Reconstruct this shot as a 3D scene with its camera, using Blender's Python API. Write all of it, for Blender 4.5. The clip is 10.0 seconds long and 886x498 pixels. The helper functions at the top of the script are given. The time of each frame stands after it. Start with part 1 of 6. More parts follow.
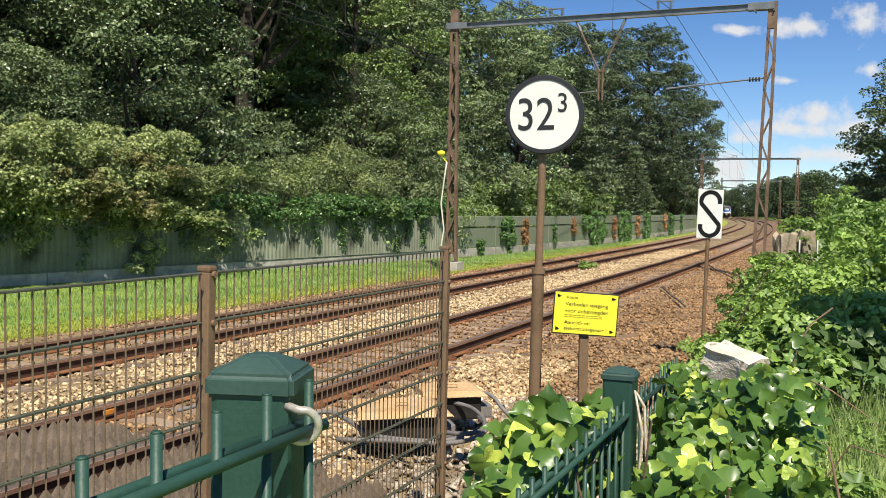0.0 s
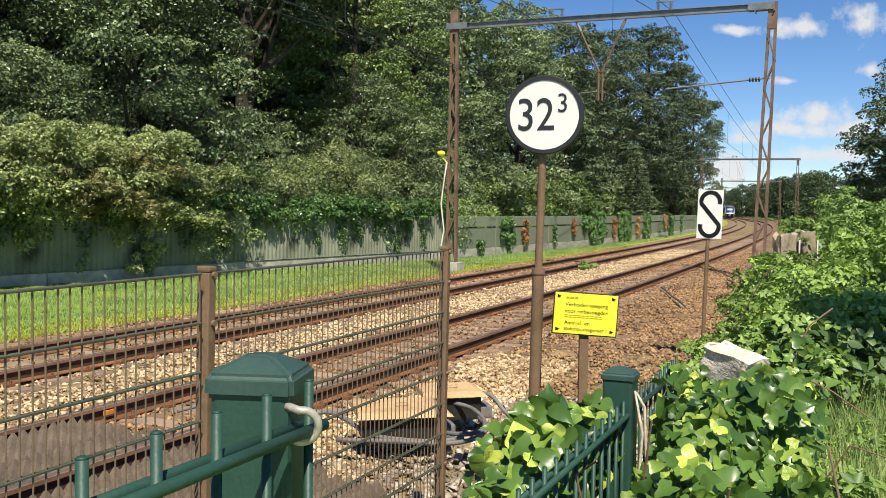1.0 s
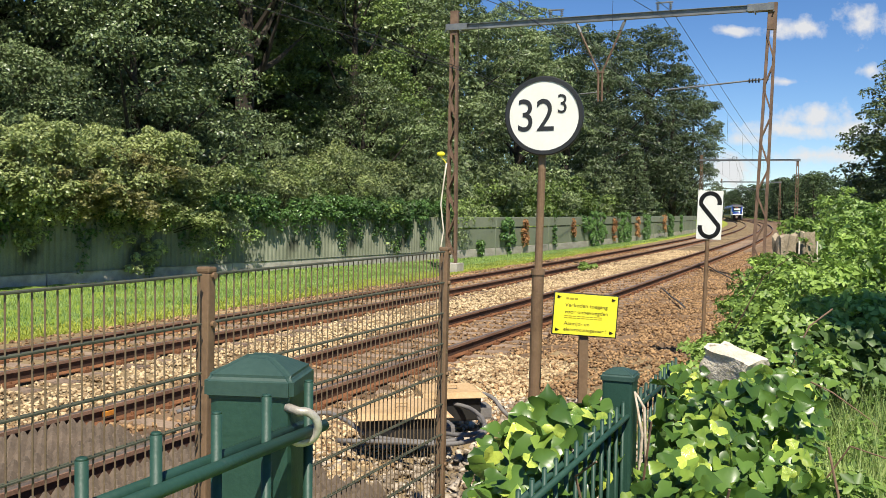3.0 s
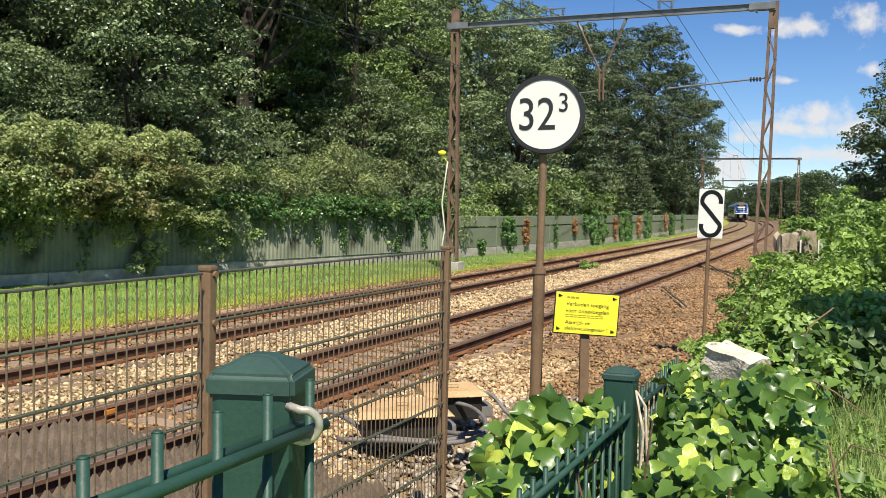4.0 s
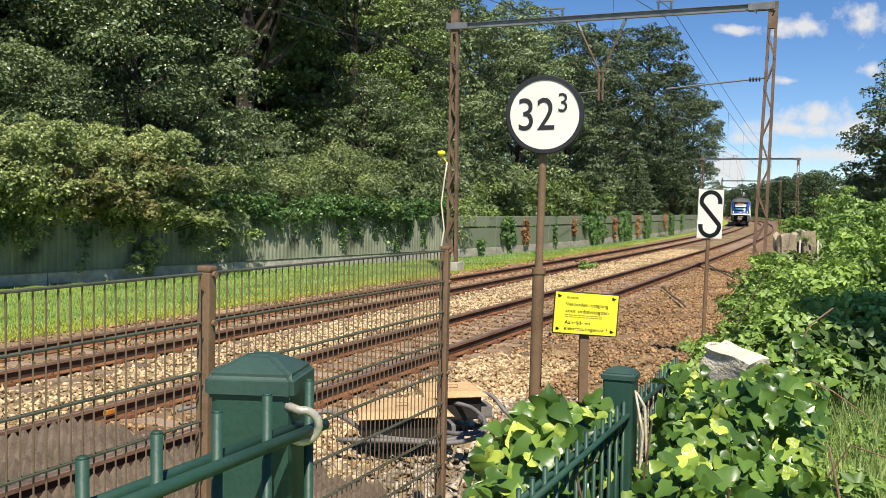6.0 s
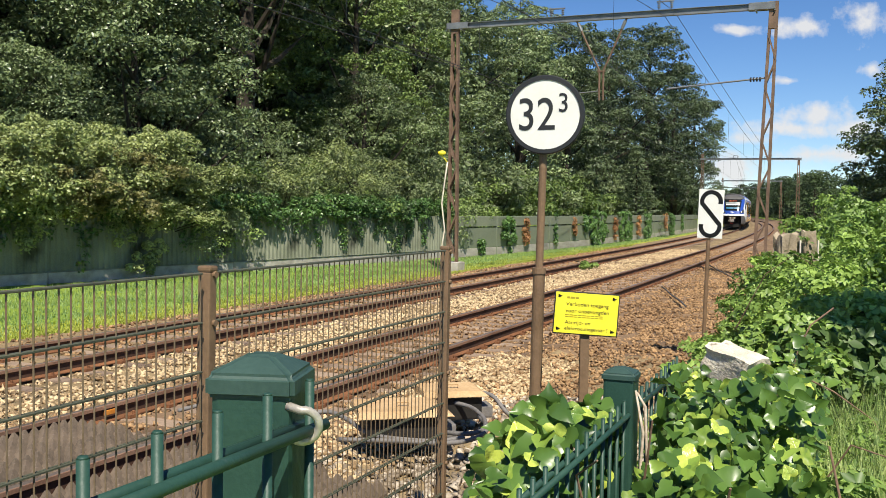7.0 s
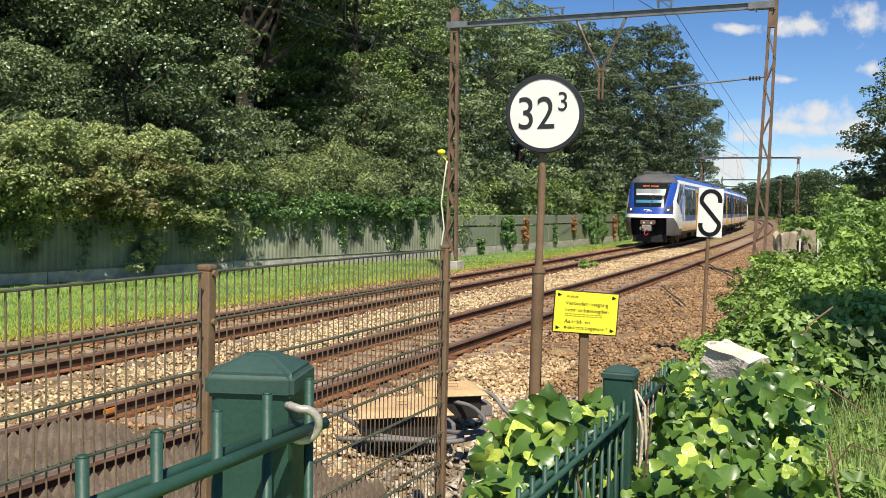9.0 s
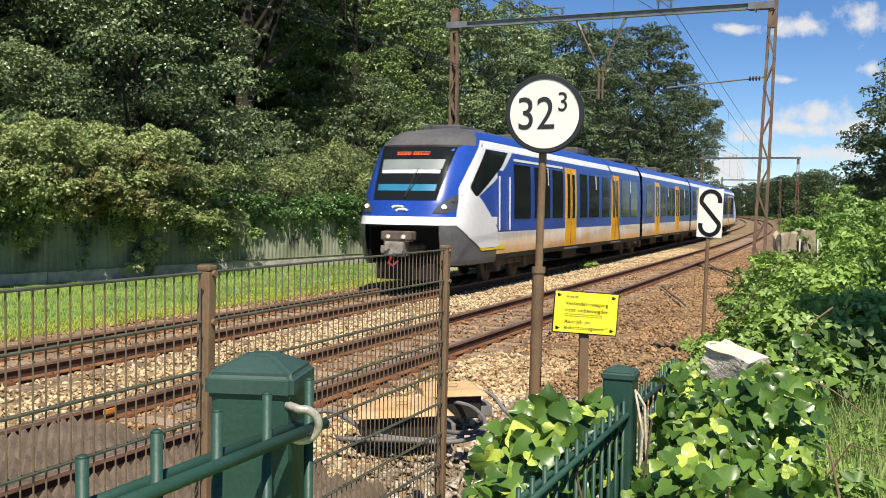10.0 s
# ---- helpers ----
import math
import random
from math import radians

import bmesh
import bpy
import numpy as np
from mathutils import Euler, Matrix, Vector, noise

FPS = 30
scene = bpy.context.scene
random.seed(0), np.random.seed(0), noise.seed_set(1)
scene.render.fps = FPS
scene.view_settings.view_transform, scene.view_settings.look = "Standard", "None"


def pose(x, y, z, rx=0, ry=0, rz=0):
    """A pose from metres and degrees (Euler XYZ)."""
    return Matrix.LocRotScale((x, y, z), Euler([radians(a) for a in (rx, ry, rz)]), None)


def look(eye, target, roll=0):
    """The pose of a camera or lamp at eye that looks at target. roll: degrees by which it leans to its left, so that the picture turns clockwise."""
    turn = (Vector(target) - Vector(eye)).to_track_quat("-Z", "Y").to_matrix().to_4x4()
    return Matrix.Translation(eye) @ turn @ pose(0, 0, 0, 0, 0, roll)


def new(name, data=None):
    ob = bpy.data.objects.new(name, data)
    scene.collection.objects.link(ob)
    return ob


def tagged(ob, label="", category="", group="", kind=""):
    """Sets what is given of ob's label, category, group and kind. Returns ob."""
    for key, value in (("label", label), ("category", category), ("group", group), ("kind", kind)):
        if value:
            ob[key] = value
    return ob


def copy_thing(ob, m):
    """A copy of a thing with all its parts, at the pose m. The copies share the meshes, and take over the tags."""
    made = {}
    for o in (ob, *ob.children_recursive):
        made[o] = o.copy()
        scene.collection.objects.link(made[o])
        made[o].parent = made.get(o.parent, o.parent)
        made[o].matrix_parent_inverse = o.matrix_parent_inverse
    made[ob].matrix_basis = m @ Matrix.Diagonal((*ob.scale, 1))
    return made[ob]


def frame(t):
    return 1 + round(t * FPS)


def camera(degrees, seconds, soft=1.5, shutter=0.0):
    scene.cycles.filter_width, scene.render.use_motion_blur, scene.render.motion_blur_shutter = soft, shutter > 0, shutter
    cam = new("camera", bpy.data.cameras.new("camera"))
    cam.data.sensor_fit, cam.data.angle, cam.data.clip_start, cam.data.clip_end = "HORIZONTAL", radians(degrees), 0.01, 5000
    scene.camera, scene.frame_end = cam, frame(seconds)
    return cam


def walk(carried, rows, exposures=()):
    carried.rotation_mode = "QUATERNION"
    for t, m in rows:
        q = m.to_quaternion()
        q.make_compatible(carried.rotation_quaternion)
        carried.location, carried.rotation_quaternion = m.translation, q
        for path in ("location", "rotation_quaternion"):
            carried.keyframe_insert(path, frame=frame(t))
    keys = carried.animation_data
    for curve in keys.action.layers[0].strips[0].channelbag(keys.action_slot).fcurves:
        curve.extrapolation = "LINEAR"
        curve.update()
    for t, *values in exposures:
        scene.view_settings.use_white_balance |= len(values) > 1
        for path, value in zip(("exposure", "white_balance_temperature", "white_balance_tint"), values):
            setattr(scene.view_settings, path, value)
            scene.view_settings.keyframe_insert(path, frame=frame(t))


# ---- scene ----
EYE = (0.0, 0.0, 2.019)
LENS = 50.0
TILT, LEAN = -2.485, 0.82
PER_PIXEL = math.degrees(1 / 1681.3)

cam = camera(LENS, 10.0, soft=0.75, shutter=0.1)


def held(dx, dy):
    """The hand-held camera's pose with its small sway, in steps of the lens's resolution."""
    return pose(*EYE, 90 + TILT + dy * PER_PIXEL, 0, dx * PER_PIXEL) @ pose(0, 0, 0, 0, 0, LEAN)


SWAY = [(0, 0, 0), (0.5, -0.77, 1.66), (1, 0, 0.5), (1.5, -1.14, 1.66), (2, -2.03, 3.07), (2.5, -1.53, 3.07), (3.2, 0.1, 1.3),
        (4, 1.54, -0.25), (4.5, 1.28, -1.39), (5, 0.9, 0), (5.5, 0.12, 0), (6.2, 0.8, 0.1), (7, 1.28, 0), (7.5, 0.13, -0.51),
        (8, 0, -1.52), (8.5, 0, -1.52), (9, 0.39, -1.9), (9.5, 0.52, -1.66), (10, 0.25, -1.52)]
walk(cam, [(t, held(dx, dy)) for t, dx, dy in SWAY], exposures=[(0, 0.44, 6700, 10), (10, 0.44, 6700, 10)])

# ---- world and sun ----
SUN_AZ, SUN_EL = 172.0, 54.0      # compass-like: degrees clockwise from +y
sun_dir = Vector((math.sin(radians(SUN_AZ)) * math.cos(radians(SUN_EL)), math.cos(radians(SUN_AZ)) * math.cos(radians(SUN_EL)), math.sin(radians(SUN_EL))))
world = bpy.data.worlds.new("world")
scene.world = world
world.use_nodes = True
wn, wl = world.node_tree.nodes, world.node_tree.links
wn.clear()
sky = wn.new("ShaderNodeTexSky")
sky.sky_type, sky.sun_disc = "NISHITA", False
sky.sun_elevation, sky.sun_rotation = radians(SUN_EL), radians(SUN_AZ)
sky.altitude, sky.air_density, sky.dust_density, sky.ozone_density = 0, 0.75, 0.0, 4.0
bg = wn.new("ShaderNodeBackground")
bg.inputs["Strength"].default_value = 0.069
out = wn.new("ShaderNodeOutputWorld")
coord = wn.new("ShaderNodeTexCoord")
# cumulus clouds: soft ellipses with billowing edges, in tangents of azimuth and elevation
sep = wn.new("ShaderNodeSeparateXYZ")
wl.new(coord.outputs["Generated"], sep.inputs[0])


def sky_math(op, a, b=None, c=None):
    n = wn.new("ShaderNodeMath")
    n.operation = op
    for k, v in enumerate((a, b, c)):
        if v is None:
            continue
        if isinstance(v, (int, float)):
            n.inputs[k].default_value = v
        else:
            wl.new(v, n.inputs[k])
    return n.outputs[0]


flat = wn.new("ShaderNodeCombineXYZ")
wl.new(sky_math("DIVIDE", sep.outputs["X"], sep.outputs["Y"]), flat.inputs[0])
wl.new(sky_math("DIVIDE", sep.outputs["Z"], sep.outputs["Y"]), flat.inputs[1])
cl = wn.new("ShaderNodeTexNoise")
cl.inputs["Scale"].default_value, cl.inputs["Detail"].default_value, cl.inputs["Roughness"].default_value = 34.0, 9.0, 0.58
wl.new(flat.outputs[0], cl.inputs["Vector"])
CLOUDS = [(0.440, 0.198, 0.036, 0.020), (0.372, 0.193, 0.030, 0.013), (0.302, 0.190, 0.030, 0.006), (0.392, 0.102, 0.048, 0.016), (0.360, 0.088, 0.060, 0.011), (0.430, 0.090, 0.050, 0.012),
          (0.320, 0.076, 0.045, 0.010), (0.446, 0.151, 0.014, 0.009), (0.400, 0.062, 0.075, 0.009), (0.300, 0.046, 0.026, 0.024), (0.356, 0.138, 0.016, 0.005),
          (0.62, 0.17, 0.09, 0.04), (0.8, 0.3, 0.1, 0.05), (-0.3, 0.35, 0.2, 0.07), (-0.9, 0.2, 0.2, 0.06), (0.1, 0.5, 0.15, 0.06), (1.6, 0.4, 0.3, 0.1), (-1.8, 0.5, 0.4, 0.15)]
best = None
for cu, cv, ca, cb in CLOUDS:
    sub, mul, ln = wn.new("ShaderNodeVectorMath"), wn.new("ShaderNodeVectorMath"), wn.new("ShaderNodeVectorMath")
    sub.operation, mul.operation, ln.operation = "SUBTRACT", "MULTIPLY", "LENGTH"
    sub.inputs[1].default_value, mul.inputs[1].default_value = (cu, cv, 0), (1 / ca, 1 / cb, 0)
    wl.new(flat.outputs[0], sub.inputs[0])
    wl.new(sub.outputs[0], mul.inputs[0])
    wl.new(mul.outputs[0], ln.inputs[0])
    near = sky_math("SUBTRACT", 1.0, ln.outputs["Value"])
    best = near if best is None else sky_math("MAXIMUM", best, near)
edge = sky_math("MULTIPLY_ADD", cl.outputs["Fac"], 3.0, sky_math("ADD", best, -1.46))
ramp = wn.new("ShaderNodeValToRGB")
ramp.color_ramp.elements[0].position, ramp.color_ramp.elements[1].position = 0.0, 0.82
ramp.color_ramp.elements[1].color = (0.92, 0.92, 0.92, 1)
wl.new(edge, ramp.inputs["Fac"])
cloud_mix = wn.new("ShaderNodeMixRGB")
cloud_mix.inputs["Color2"].default_value = (8.6, 8.75, 9.0, 1)
wl.new(ramp.outputs["Color"], cloud_mix.inputs["Fac"])
rich = wn.new("ShaderNodeHueSaturation")
rich.inputs["Hue"].default_value = 0.506
rich.inputs["Saturation"].default_value, rich.inputs["Value"].default_value = 1.20, 1.34
wl.new(sky.outputs[0], rich.inputs["Color"])
wl.new(rich.outputs[0], cloud_mix.inputs["Color1"])
wl.new(cloud_mix.outputs[0], bg.inputs["Color"])
wl.new(bg.outputs[0], out.inputs["Surface"])

sun = new("sun", bpy.data.lights.new("sun", "SUN"))
sun.data.energy, sun.data.angle, sun.data.color = 5.0, radians(0.53), (1.0, 0.94, 0.83)
sun.matrix_world = look(sun_dir * 50, (0, 0, 0))


# ---- materials ----
def surface(name, dark, light, scale=8.0, rough=0.8, bump=0.2, fine=60.0, metal=0.0, random_amount=0.0, island=False, stain=None, spec=0.4):
    """Two colours mixed by coarse and fine noise at real-world size, with fine relief."""
    m = bpy.data.materials.new(name)
    m.use_nodes = True
    n, l = m.node_tree.nodes, m.node_tree.links
    b = n["Principled BSDF"]
    b.inputs["Roughness"].default_value, b.inputs["Metallic"].default_value = rough, metal
    b.inputs["Specular IOR Level"].default_value = spec
    tc = n.new("ShaderNodeTexCoord")
    a, f = n.new("ShaderNodeTexNoise"), n.new("ShaderNodeTexNoise")
    a.inputs["Scale"].default_value, a.inputs["Detail"].default_value = scale, 5
    f.inputs["Scale"].default_value, f.inputs["Detail"].default_value = fine, 4
    for x in (a, f):
        l.new(tc.outputs["Object"], x.inputs["Vector"])
    s = n.new("ShaderNodeMath")
    s.operation = "MULTIPLY_ADD"
    l.new(f.outputs["Fac"], s.inputs[0])
    s.inputs[1].default_value = 0.5
    l.new(a.outputs["Fac"], s.inputs[2])
    value = s.outputs[0]
    if random_amount:
        r = n.new("ShaderNodeNewGeometry") if island else n.new("ShaderNodeObjectInfo")
        k = n.new("ShaderNodeMath")
        k.operation = "MULTIPLY_ADD"
        l.new(r.outputs["Random Per Island" if island else "Random"], k.inputs[0])
        k.inputs[1].default_value = random_amount
        l.new(value, k.inputs[2])
        k2 = n.new("ShaderNodeMath")
        k2.operation = "SUBTRACT"
        l.new(k.outputs[0], k2.inputs[0])
        k2.inputs[1].default_value = random_amount / 2
        value = k2.outputs[0]
    cr = n.new("ShaderNodeValToRGB")
    cr.color_ramp.elements[0].position, cr.color_ramp.elements[1].position = 0.48, 1.02
    cr.color_ramp.elements[0].color, cr.color_ramp.elements[1].color = (*dark, 1), (*light, 1)
    l.new(value, cr.inputs["Fac"])
    colour = cr.outputs["Color"]
    if stain:
        st, sr, mx = n.new("ShaderNodeTexNoise"), n.new("ShaderNodeValToRGB"), n.new("ShaderNodeMixRGB")
        st.inputs["Scale"].default_value, st.inputs["Detail"].default_value = stain[1], 6
        sr.color_ramp.elements[0].position, sr.color_ramp.elements[1].position = stain[2], stain[2] + 0.12
        l.new(tc.outputs["Object"], st.inputs["Vector"])
        l.new(st.outputs["Fac"], sr.inputs["Fac"])
        l.new(sr.outputs["Color"], mx.inputs["Fac"])
        l.new(colour, mx.inputs["Color1"])
        mx.inputs["Color2"].default_value = (*stain[0], 1)
        colour = mx.outputs[0]
    l.new(colour, b.inputs["Base Color"])
    if bump:
        bp = n.new("ShaderNodeBump")
        bp.inputs["Strength"].default_value, bp.inputs["Distance"].default_value = bump, 0.01
        l.new(f.outputs["Fac"], bp.inputs["Height"])
        l.new(bp.outputs[0], b.inputs["Normal"])
    return m


def leaf_material(name, dark, light, translucent=0.3, rough=0.45, spread=1.0, scale=0.35, tint=None, each=0.3):
    """Foliage: colour varies leaf by leaf and in patches; part of the light passes through."""
    m = bpy.data.materials.new(name)
    m.use_nodes = True
    n, l = m.node_tree.nodes, m.node_tree.links
    b, o = n["Principled BSDF"], n["Material Output"]
    g, tc, no = n.new("ShaderNodeNewGeometry"), n.new("ShaderNodeTexCoord"), n.new("ShaderNodeTexNoise")
    oi = n.new("ShaderNodeObjectInfo")
    no.inputs["Scale"].default_value, no.inputs["Detail"].default_value = scale, 3
    l.new(tc.outputs["Object"], no.inputs["Vector"])
    s, s2 = n.new("ShaderNodeMath"), n.new("ShaderNodeMath")
    s.operation = s2.operation = "MULTIPLY_ADD"
    l.new(g.outputs["Random Per Island"], s.inputs[0])
    s.inputs[1].default_value = 0.5 * spread
    l.new(no.outputs["Fac"], s.inputs[2])
    l.new(oi.outputs["Random"], s2.inputs[0])
    s2.inputs[1].default_value = each
    l.new(s.outputs[0], s2.inputs[2])
    cr = n.new("ShaderNodeValToRGB")
    cr.color_ramp.elements[0].position, cr.color_ramp.elements[1].position = 0.34, 0.98
    cr.color_ramp.elements[0].color, cr.color_ramp.elements[1].color = (*dark, 1), (*[min(0.6, c * 1.5) for c in light], 1)
    if tint:
        e = cr.color_ramp.elements.new(0.70)
        e.color = (*tint, 1)
    low = n.new("ShaderNodeMath")
    low.operation = "MULTIPLY"
    l.new(s2.outputs[0], low.inputs[0])
    low.inputs[1].default_value = 0.70
    l.new(low.outputs[0], cr.inputs["Fac"])
    l.new(cr.outputs[0], b.inputs["Base Color"])
    b.inputs["Roughness"].default_value = rough
    tr, mx = n.new("ShaderNodeBsdfTranslucent"), n.new("ShaderNodeMixShader")
    l.new(cr.outputs[0], tr.inputs["Color"])
    mx.inputs["Fac"].default_value = translucent
    l.new(b.outputs[0], mx.inputs[1])
    l.new(tr.outputs[0], mx.inputs[2])
    l.new(mx.outputs[0], o.inputs["Surface"])
    return m


def plain(name, colour, rough=0.4, metal=0.0, bump=0.0, emit=0.0):
    return surface(name, tuple(c * 0.88 for c in colour), tuple(min(1, c * 1.06) for c in colour), 3.0, rough, bump, 90.0, metal)


M = {
    # ballast bed coloured dark, as shade in the gaps between loose stones
    "ballast": surface("ballast", (0.10, 0.066, 0.032), (0.36, 0.265, 0.14), 0.9, 0.95, 0.9, 22.0),
    "ballast_brown": surface("ballast_brown", (0.085, 0.052, 0.03), (0.30, 0.195, 0.11), 0.9, 0.95, 0.9, 22.0),
    "stone": surface("stone", (0.25, 0.165, 0.085), (0.69, 0.53, 0.31), 0.7, 0.9, 0.3, 40.0, random_amount=0.55, island=True),
    "stone_grey": surface("stone_grey", (0.20, 0.155, 0.105), (0.62, 0.53, 0.41), 0.7, 0.9, 0.35, 40.0, random_amount=0.6, island=True),
    "stone_brown": surface("stone_brown", (0.15, 0.084, 0.040), (0.44, 0.275, 0.135), 0.7, 0.9, 0.3, 40.0, random_amount=0.5, island=True),
    "turf": surface("turf", (0.08, 0.15, 0.015), (0.25, 0.34, 0.04), 0.6, 0.9, 0.5, 14.0),
    "moss_ground": surface("moss_ground", (0.20, 0.24, 0.02), (0.40, 0.42, 0.05), 0.6, 0.9, 0.5, 14.0),
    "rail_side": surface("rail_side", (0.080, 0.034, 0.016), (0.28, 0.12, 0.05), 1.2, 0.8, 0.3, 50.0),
    # web and head underside: dark grease, plus the head's shade in the colour
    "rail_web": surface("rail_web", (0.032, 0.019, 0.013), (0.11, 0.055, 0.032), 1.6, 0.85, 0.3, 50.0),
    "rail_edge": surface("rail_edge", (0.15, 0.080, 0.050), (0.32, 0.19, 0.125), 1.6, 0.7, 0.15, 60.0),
    "rail_head": surface("rail_head", (0.16, 0.12, 0.10), (0.30, 0.24, 0.20), 2.0, 0.45, 0.05, 50.0, 0.5),
    "sleeper": surface("sleeper", (0.14, 0.095, 0.065), (0.36, 0.26, 0.18), 1.6, 0.9, 0.5, 30.0, random_amount=0.3),
    "mast": surface("mast", (0.085, 0.052, 0.034), (0.225, 0.145, 0.098), 2.5, 0.75, 0.3, 40.0),
    "galvanised": surface("galvanised", (0.12, 0.13, 0.135), (0.26, 0.27, 0.275), 2.0, 0.5, 0.1, 40.0, 0.5),
    "concrete": surface("concrete", (0.24, 0.22, 0.19), (0.5, 0.47, 0.42), 3.0, 0.9, 0.5, 40.0),
    "wall_sheet": surface("wall_sheet", (0.13, 0.145, 0.10), (0.27, 0.285, 0.215), 0.8, 0.85, 0.1, 30.0, stain=((0.06, 0.066, 0.048), 0.5, 0.62), spec=0.12),
    "wall_panel": surface("wall_panel", (0.14, 0.165, 0.115), (0.24, 0.265, 0.195), 0.5, 0.6, 0.1, 20.0, stain=((0.09, 0.11, 0.06), 0.5, 0.6), random_amount=0.12),
    "brown_paint": surface("brown_paint", (0.125, 0.078, 0.042), (0.235, 0.150, 0.085), 5.0, 0.6, 0.12, 60.0, stain=((0.34, 0.30, 0.25), 45.0, 0.70)),
    "wire": surface("wire", (0.11, 0.078, 0.045), (0.21, 0.155, 0.095), 6.0, 0.55, 0.1, 60.0),
    "wire_green": surface("wire_green", (0.045, 0.052, 0.034), (0.10, 0.105, 0.072), 6.0, 0.5, 0.1, 60.0),
    "green_paint": surface("green_paint", (0.013, 0.046, 0.033), (0.028, 0.078, 0.056), 9.0, 0.5, 0.08, 130.0, stain=((0.06, 0.10, 0.085), 40.0, 0.72)),
    "steel": surface("steel", (0.33, 0.30, 0.25), (0.58, 0.54, 0.47), 30.0, 0.45, 0.2, 120.0, 0.25),
    "sign_white": surface("sign_white", (0.68, 0.68, 0.62), (0.78, 0.78, 0.72), 4.0, 0.45, 0.02),
    "sign_black": surface("sign_black", (0.014, 0.015, 0.016), (0.028, 0.029, 0.03), 4.0, 0.45, 0.03),
    "sign_yellow": surface("sign_yellow", (0.80, 0.71, 0.035), (0.89, 0.80, 0.06), 4.0, 0.4, 0.02),
    "sign_back": surface("sign_back", (0.06, 0.055, 0.05), (0.12, 0.11, 0.10), 6.0, 0.6, 0.1),
    "bark": surface("bark", (0.022, 0.018, 0.014), (0.06, 0.048, 0.036), 2.0, 0.95, 0.8, 20.0),
    "tree_leaf": leaf_material("tree_leaf", (0.032, 0.057, 0.025), (0.210, 0.268, 0.114), 0.12, 0.33),
    "tree_leaf_dark": leaf_material("tree_leaf_dark", (0.020, 0.037, 0.016), (0.115, 0.155, 0.070), 0.12, 0.40),
    "cap_paint": surface("cap_paint", (0.022, 0.054, 0.044), (0.042, 0.086, 0.070), 9.0, 0.55, 0.06, 130.0),
    "tree_leaf_light": leaf_material("tree_leaf_light", (0.055, 0.095, 0.028), (0.25, 0.34, 0.095), 0.22, 0.40),
    "tree_leaf_far": leaf_material("tree_leaf_far", (0.016, 0.032, 0.012), (0.060, 0.095, 0.032), 0.15, 0.6),
    "shrub_leaf": leaf_material("shrub_leaf", (0.050, 0.080, 0.034), (0.22, 0.27, 0.125), 0.28, 0.38),
    "shrub_olive": leaf_material("shrub_olive", (0.075, 0.105, 0.040), (0.28, 0.33, 0.125), 0.28, 0.42, 1.0, 0.6),
    "shrub_bright": leaf_material("shrub_bright", (0.085, 0.135, 0.040), (0.36, 0.45, 0.16), 0.25, 0.38, 1.2, 0.8),
    "shrub_rust": leaf_material("shrub_rust", (0.070, 0.080, 0.030), (0.24, 0.225, 0.085), 0.25, 0.45, 1.2, 0.8),
    "wall_ivy": leaf_material("wall_ivy", (0.028, 0.070, 0.020), (0.11, 0.205, 0.052), 0.12, 0.32),
    "ivy": leaf_material("ivy", (0.026, 0.070, 0.014), (0.30, 0.40, 0.060), 0.18, 0.34, 1.0, 1.6, (0.115, 0.215, 0.038), each=0.5),
    "ivy_young": leaf_material("ivy_young", (0.040, 0.095, 0.018), (0.33, 0.42, 0.065), 0.30, 0.30, 1.0, 1.6, (0.19, 0.30, 0.05), each=0.4),
    "bramble": leaf_material("bramble", (0.050, 0.115, 0.022), (0.28, 0.43, 0.085), 0.28, 0.45, 1.0, 0.8),
    "grass": leaf_material("grass", (0.075, 0.155, 0.024), (0.29, 0.42, 0.09), 0.35, 0.5, 1.0, 0.5),
    "verge_blade": leaf_material("verge_blade", (0.105, 0.215, 0.050), (0.31, 0.47, 0.15), 0.4, 0.7, 1.0, 0.5),
    "bank_blade": leaf_material("bank_blade", (0.125, 0.27, 0.045), (0.35, 0.53, 0.15), 0.35, 0.5, 1.0, 0.8),
    # shade put into the leaf colour, for the hedge's inside and its hollow
    "bramble_shaded": leaf_material("bramble_shaded", (0.016, 0.040, 0.012), (0.11, 0.18, 0.045), 0.2, 0.45, 1.0, 0.9),
    "moss": leaf_material("moss", (0.28, 0.34, 0.035), (0.47, 0.52, 0.09), 0.3, 0.6, 1.0, 0.6),
    "dead_leaf": leaf_material("dead_leaf", (0.20, 0.09, 0.035), (0.37, 0.20, 0.085), 0.2, 0.7),
    "stem": surface("stem", (0.12, 0.07, 0.045), (0.25, 0.16, 0.10), 12.0, 0.8, 0.2),
}


